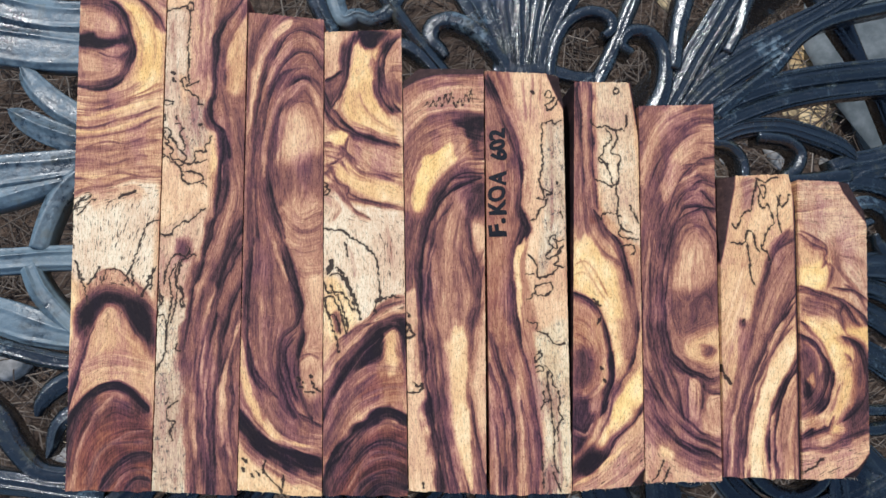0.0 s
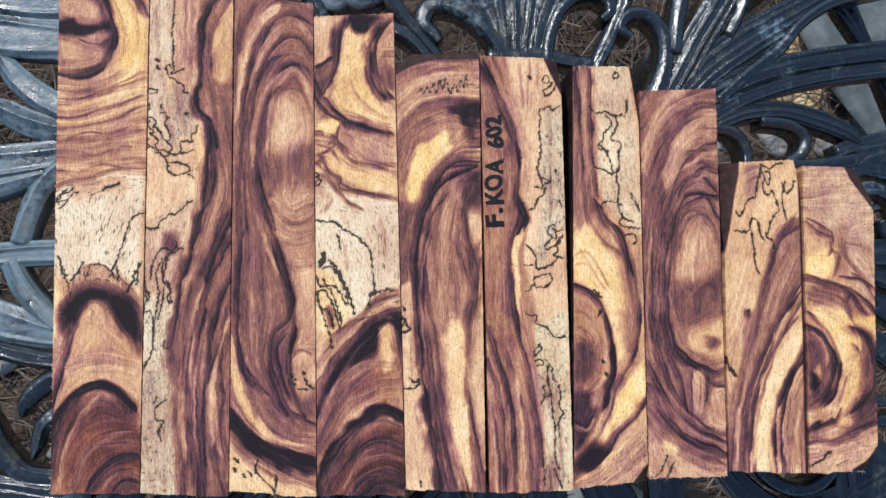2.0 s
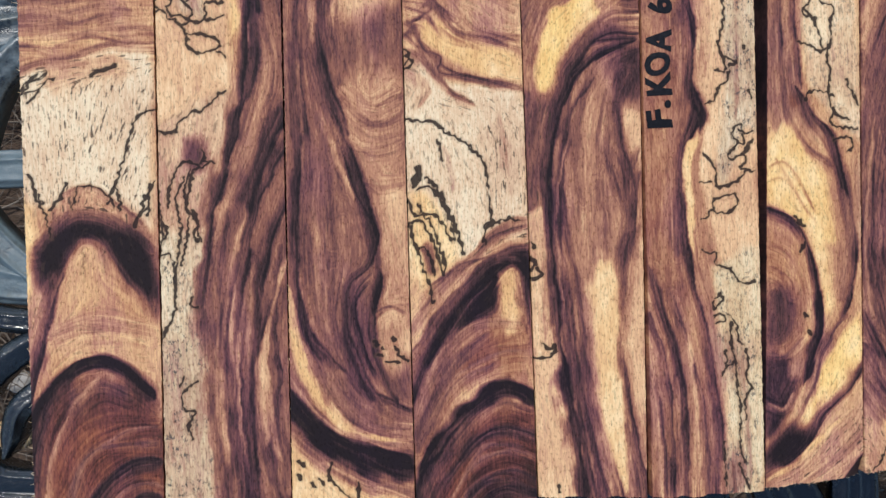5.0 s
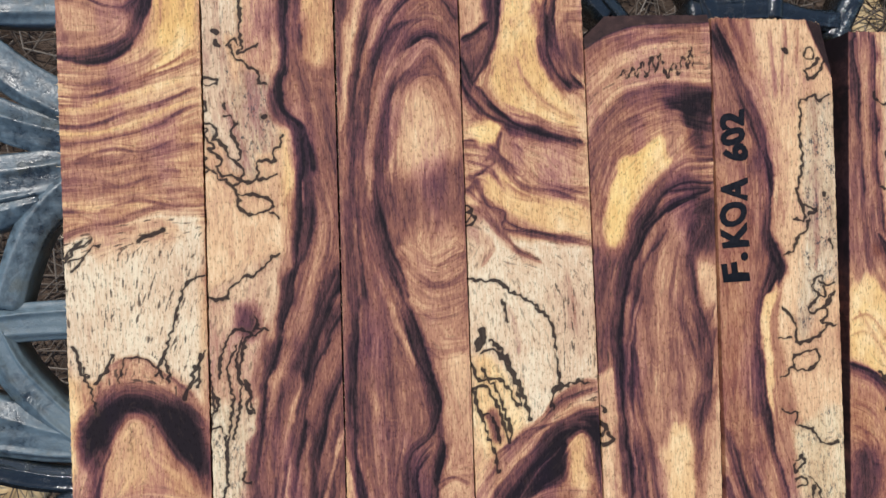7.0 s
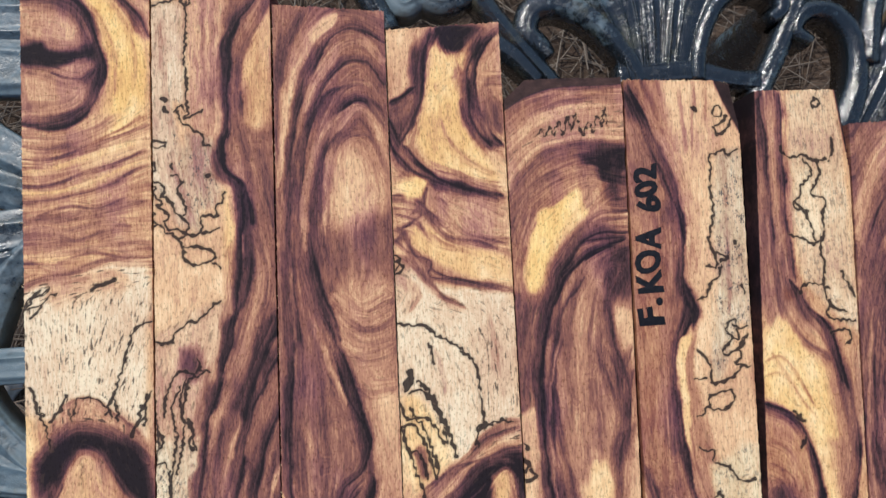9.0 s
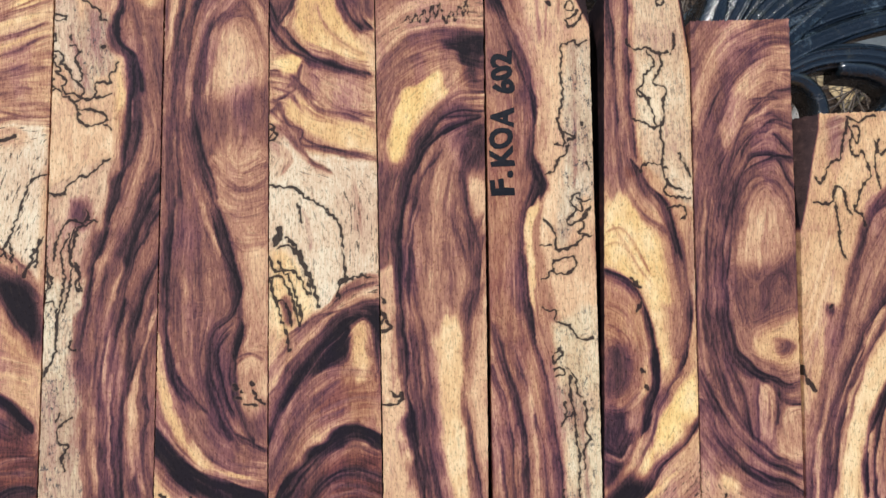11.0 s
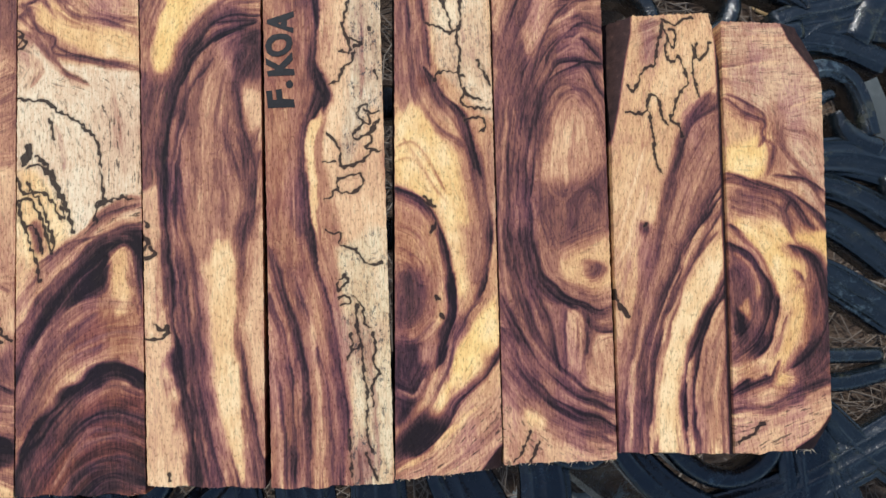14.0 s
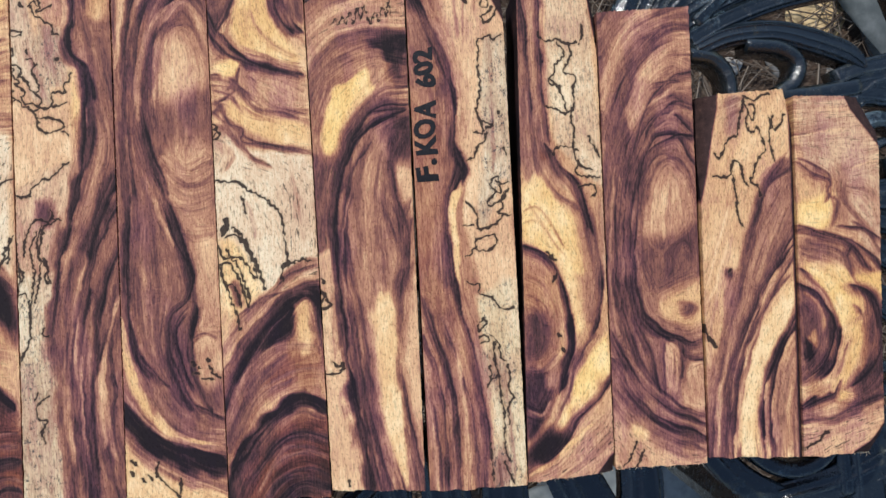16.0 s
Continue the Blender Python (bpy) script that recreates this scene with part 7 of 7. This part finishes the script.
b.band("6.0,88.4 16.9,90.1", 0.7, 0.1, soft=0.6)
b.band("18.6,78.4 26.4,81.1", 0.6, 0.08, soft=0.5)
b.band("17.1,68.0 25.9,56.5", 0.8, 0.08, soft=0.5)
b.band("9.2,95.1 20.0,95.9", 1.2, 0.14, soft=1)
b.band("17.5,73.3 23.4,71.8 26.1,63.7", 3, 0.3, soft=2, grey=0.3)
b.area("4.9,77.0 11.2,77.8 12.8,69.5 9.7,64.0 5.7,62.8 3.2,65.6", 0.05, soft=0.9, gold=0.9)
b.band("3.6,82.0 10.6,78.9 12.5,75.6 11.4,72.2 14.1,69.2 12.3,63.5", 1.1, 0.76, soft=0.7)
b.band("14.6,70.8 20.1,63.9 23.7,58.5", 2, 0.4, soft=1.5)
b.band("2.4,62.2 10.6,61.1 17.2,57.2 21.9,50.5 25.9,47.3", 2.3, 0.86, soft=0.9)
b.area("3.8,59.9 11.7,58.3 15.9,53.6 16.2,48.3 10.0,53.8 3.6,56.0", 0.42, soft=0.9)
b.band("17.3,58.8 15.5,53.6 17.6,47.0 18.7,40.5", 1.5, 0.8, soft=0.8)
b.band("3.0,55.1 9.9,52.7 16.2,45.7 18.5,37.9", 4.4, 0.1, soft=0.9, gold=0.9)
b.band("19.6,41.7 15.5,36.7 14.1,29.1 13.0,22.7 8.5,15.3", 2.8, 0.16, soft=0.9, gold=0.9)
b.band("13.7,41.9 16.8,40.5 18.6,37.9", 0.7, 0.55, soft=0.6)
b.area("2.1,47.6 7.8,43.2 9.7,33.1 5.8,25.0 0.1,20.8", 0.48, soft=1.2)
b.area("3.4,35.9 6.1,37.1 6.3,31.9 3.5,29.5", 0.28, soft=0.8)
b.band("2.4,51.7 6.9,47.6 11.1,40.7 12.0,33.0 9.6,25.4 3.7,20.0 0.3,18.9", 1.9, 0.92, soft=0.8)
b.band("5.3,44.8 8.7,37.0 7.4,29.3 3.8,24.4", 0.7, 0.7, soft=0.6)
b.area("22.2,48.8 26.2,48.0 24.6,19.7 18.0,14.3 15.2,17.3 20.6,30.1", 0.52, soft=1.4)
b.area("19.4,47.6 26.4,47.3 26.1,43.4 21.1,44.2", 0.34, soft=1, gold=0.5)
b.area("17.3,22.6 23.6,27.4 24.3,17.2 18.6,14.3", 0.8, soft=1.5)
b.band("21.3,39.1 19.7,30.1 17.3,21.9", 1.8, 0.18, soft=0.9, gold=0.8)
b.area("0.3,19.5 6.8,21.5 9.3,20.4 4.6,17.8 0.5,15.7", 0.16, soft=0.7, gold=0.3)
b.band("0.1,13.8 7.1,16.9 13.6,13.6 19.4,14.6", 1.8, 0.82, soft=0.9)
b.band("9.3,20.4 11.3,17.1 16.1,15.0", 1.4, 0.2, soft=0.8, gold=0.6)
b.area("1.0,11.7 8.1,12.8 24.3,13.4 23.9,9.4 16.5,1.8 0.4,-0.0", 0.22, soft=1.1, pore=0.9)
b.band("2.6,9.3 13.1,10.1", 2, 0.12, soft=1.2, gold=0.4)
b.line("1.1,2.6 2.9,3.7 4.6,4.0 5.6,5.7 7.3,6.4", 0.595)
b.area("3.0,78.3 8.2,76.6 10.3,72.8 4.1,71.1", 0.16, soft=1.0, gold=0.4)
b.area("3.3,70.1 10.3,69.2 11.0,63.4 5.5,61.7 2.6,64.9", 0.05, soft=0.9, gold=1)
b.band("3.2,81.1 7.3,78.2 11.8,76.1 12.5,72.8 10.7,69.9", 1.0, 0.70, soft=0.9)
b.band("2.6,63.6 10.0,60.3 17.8,58.0 23.7,52.9 26.4,46.1", 2.0, 0.76, soft=1.0)
b.area("3.0,58.4 12.4,56.9 17.3,51.6 12.1,52.5 3.0,54.6", 0.44, soft=1.2)
b.area("2.9,52.8 10.8,49.7 15.7,44.2 16.3,38.8 12.4,35.1 10.1,42.8 5.2,49.1", 0.09, soft=0.9, gold=1)
b.band("1.5,47.7 6.5,44.4 9.7,38.0 9.9,31.4 6.7,25.2 1.8,21.4", 2.0, 0.88, soft=0.8)
b.area("1.4,41.8 6.8,38.1 7.0,28.9 1.9,26.6", 0.52, soft=1.0)
b.area("2.8,32.9 5.6,34.6 5.5,30.3 3.2,28.8", 0.24, soft=0.6, gold=0.7)
b.area("14.7,35.0 19.0,36.4 19.1,29.8 15.4,22.4 13.3,14.9 9.9,15.1 11.9,22.5 13.7,30.0", 0.16, soft=1.0, gold=1)
b.area("20.4,44.0 24.6,43.9 23.3,17.0 17.2,16.0 19.7,27.5", 0.60, soft=1.8)
b.band("0.2,12.7 6.3,15.2 9.7,16.6 11.3,20.2", 1.3, 0.82, soft=0.7)
b.band("0.2,9.3 9.1,10.7 18.4,14.1 23.2,15.3", 1.8, 0.74, soft=1.0)
b.area("1.2,18.1 5.6,16.1 8.3,18.5 2.6,20.0", 0.22, soft=0.8, gold=0.5)
b.bark("16.7,101.7 30.0,101.4 28.5,83.7 23.8,89.0 19.4,95.1", 0.7)
b.bark("25.5,11.4 24.4,-1.9 12.1,-1.3 18.7,3.0 22.2,6.9", 0.7)
b.band("2.8,45.6 7.0,40.9 7.8,34.4", 0.9, 0.3, soft=0.6, gold=0.6)
b.area("2.1,33.4 4.5,30.7 3.7,26.9 1.7,27.7", 0.85, soft=0.7)
b.band("14.7,13.8 20.2,17.4 24.3,22.3", 1.4, 0.6, soft=1.2)
b.area("15.9,53.6 21.7,50.7 22.6,45.5 18.6,45.6", 0.55, soft=1.2, amt=0.7)
b.band("10.4,22.2 12.3,25.3 14.4,30.3", 0.6, 0.6, soft=0.5)
b.band("20.9,41.7 23.3,35.1 21.5,24.9", 1.2, 0.38, soft=1, gold=0.6)
b.area("22.4,44.2 26.1,43.4 25.2,29.9 23.0,32.5", 0.66, soft=1.2, amt=0.7)
b.band("0.2,10.7 6.6,10.2 15.9,12.5", 1, 0.45, soft=1.1)
b.band("18.1,64.0 22.4,59.9 25.9,53.2", 0.9, 0.55, soft=0.8)
b.area("13.7,80.1 17.2,77.3 16.4,64.1 13.7,66.8", 0.5, soft=1.2, amt=0.6)
b.band("5.1,58.5 11.6,57.4 15.6,54.6", 0.6, 0.7, soft=0.5)
b.band("14.1,63.0 22.1,60.6 29.2,55.0 32.4,46.6 32.8,40.0", 1.8, 0.80, soft=1.0)
b.band("16.0,47.0 21.2,43.6 24.1,36.1 23.8,29.8 19.7,22.9 14.3,18.6", 1.6, 0.84, soft=0.8)
b.area("17.9,51.1 26.0,48.8 31.7,44.0 32.0,38.7 27.8,37.5 22.9,44.3 17.7,47.8", 0.10, soft=0.9, gold=1)
b.area("29.8,37.5 32.8,36.0 30.1,24.3 26.0,16.7 23.4,17.5 26.1,25.8", 0.16, soft=0.9, gold=0.9)
b.area("34.0,46.5 39.2,46.3 37.4,18.8 30.1,16.5 33.9,29.4", 0.58, soft=2.0)
b.band("24.9,36.4 29.1,36.8 32.9,37.3", 0.5, 0.55, soft=0.5)
b.build("short wood blank with golden ring figure and bark corners")
b.fuzz("end", 40, 1.6, (0.75, 1))


def writing(blank, words, place, angle, size, long):
    """Handwritten marker letters on the top of a blank."""
    font = bpy.data.curves.new("writing", "FONT")
    font.body, font.size, font.offset, font.space_character = words, size, 0.00034, 1.0
    font.resolution_u = 3
    ob = new("writing", font)
    me = bpy.data.meshes.new_from_object(ob.evaluated_get(bpy.context.evaluated_depsgraph_get()))
    bpy.data.objects.remove(ob)
    stretch = long / max(v.co.x for v in me.vertices)
    for v in me.vertices:
        x, y = v.co.x * stretch, v.co.y
        v.co.y = y + 0.0004 * math.sin(x * 330)
        v.co.x = x + 0.0003 * math.sin(y * 600 + x * 300)
    me.materials.clear()
    me.materials.append(INK)
    ink = part("handwriting", me, blank.ob, "black marker writing reading " + words)
    ink.matrix_basis = pose(place[0] / 1000 - blank.ob.location[0], place[1] / 1000 - blank.ob.location[1], TOP - BASE + 0.00012, 0, 0, angle)


writing(koa, "F.", (30.4, 48.9), 90.0, 0.0078, 0.0062)
writing(koa, "KOA", (30.6, 56.3), 91.0, 0.0078, 0.0152)
writing(koa, "602", (31.4, 74.6), 95.0, 0.0070, 0.0112)
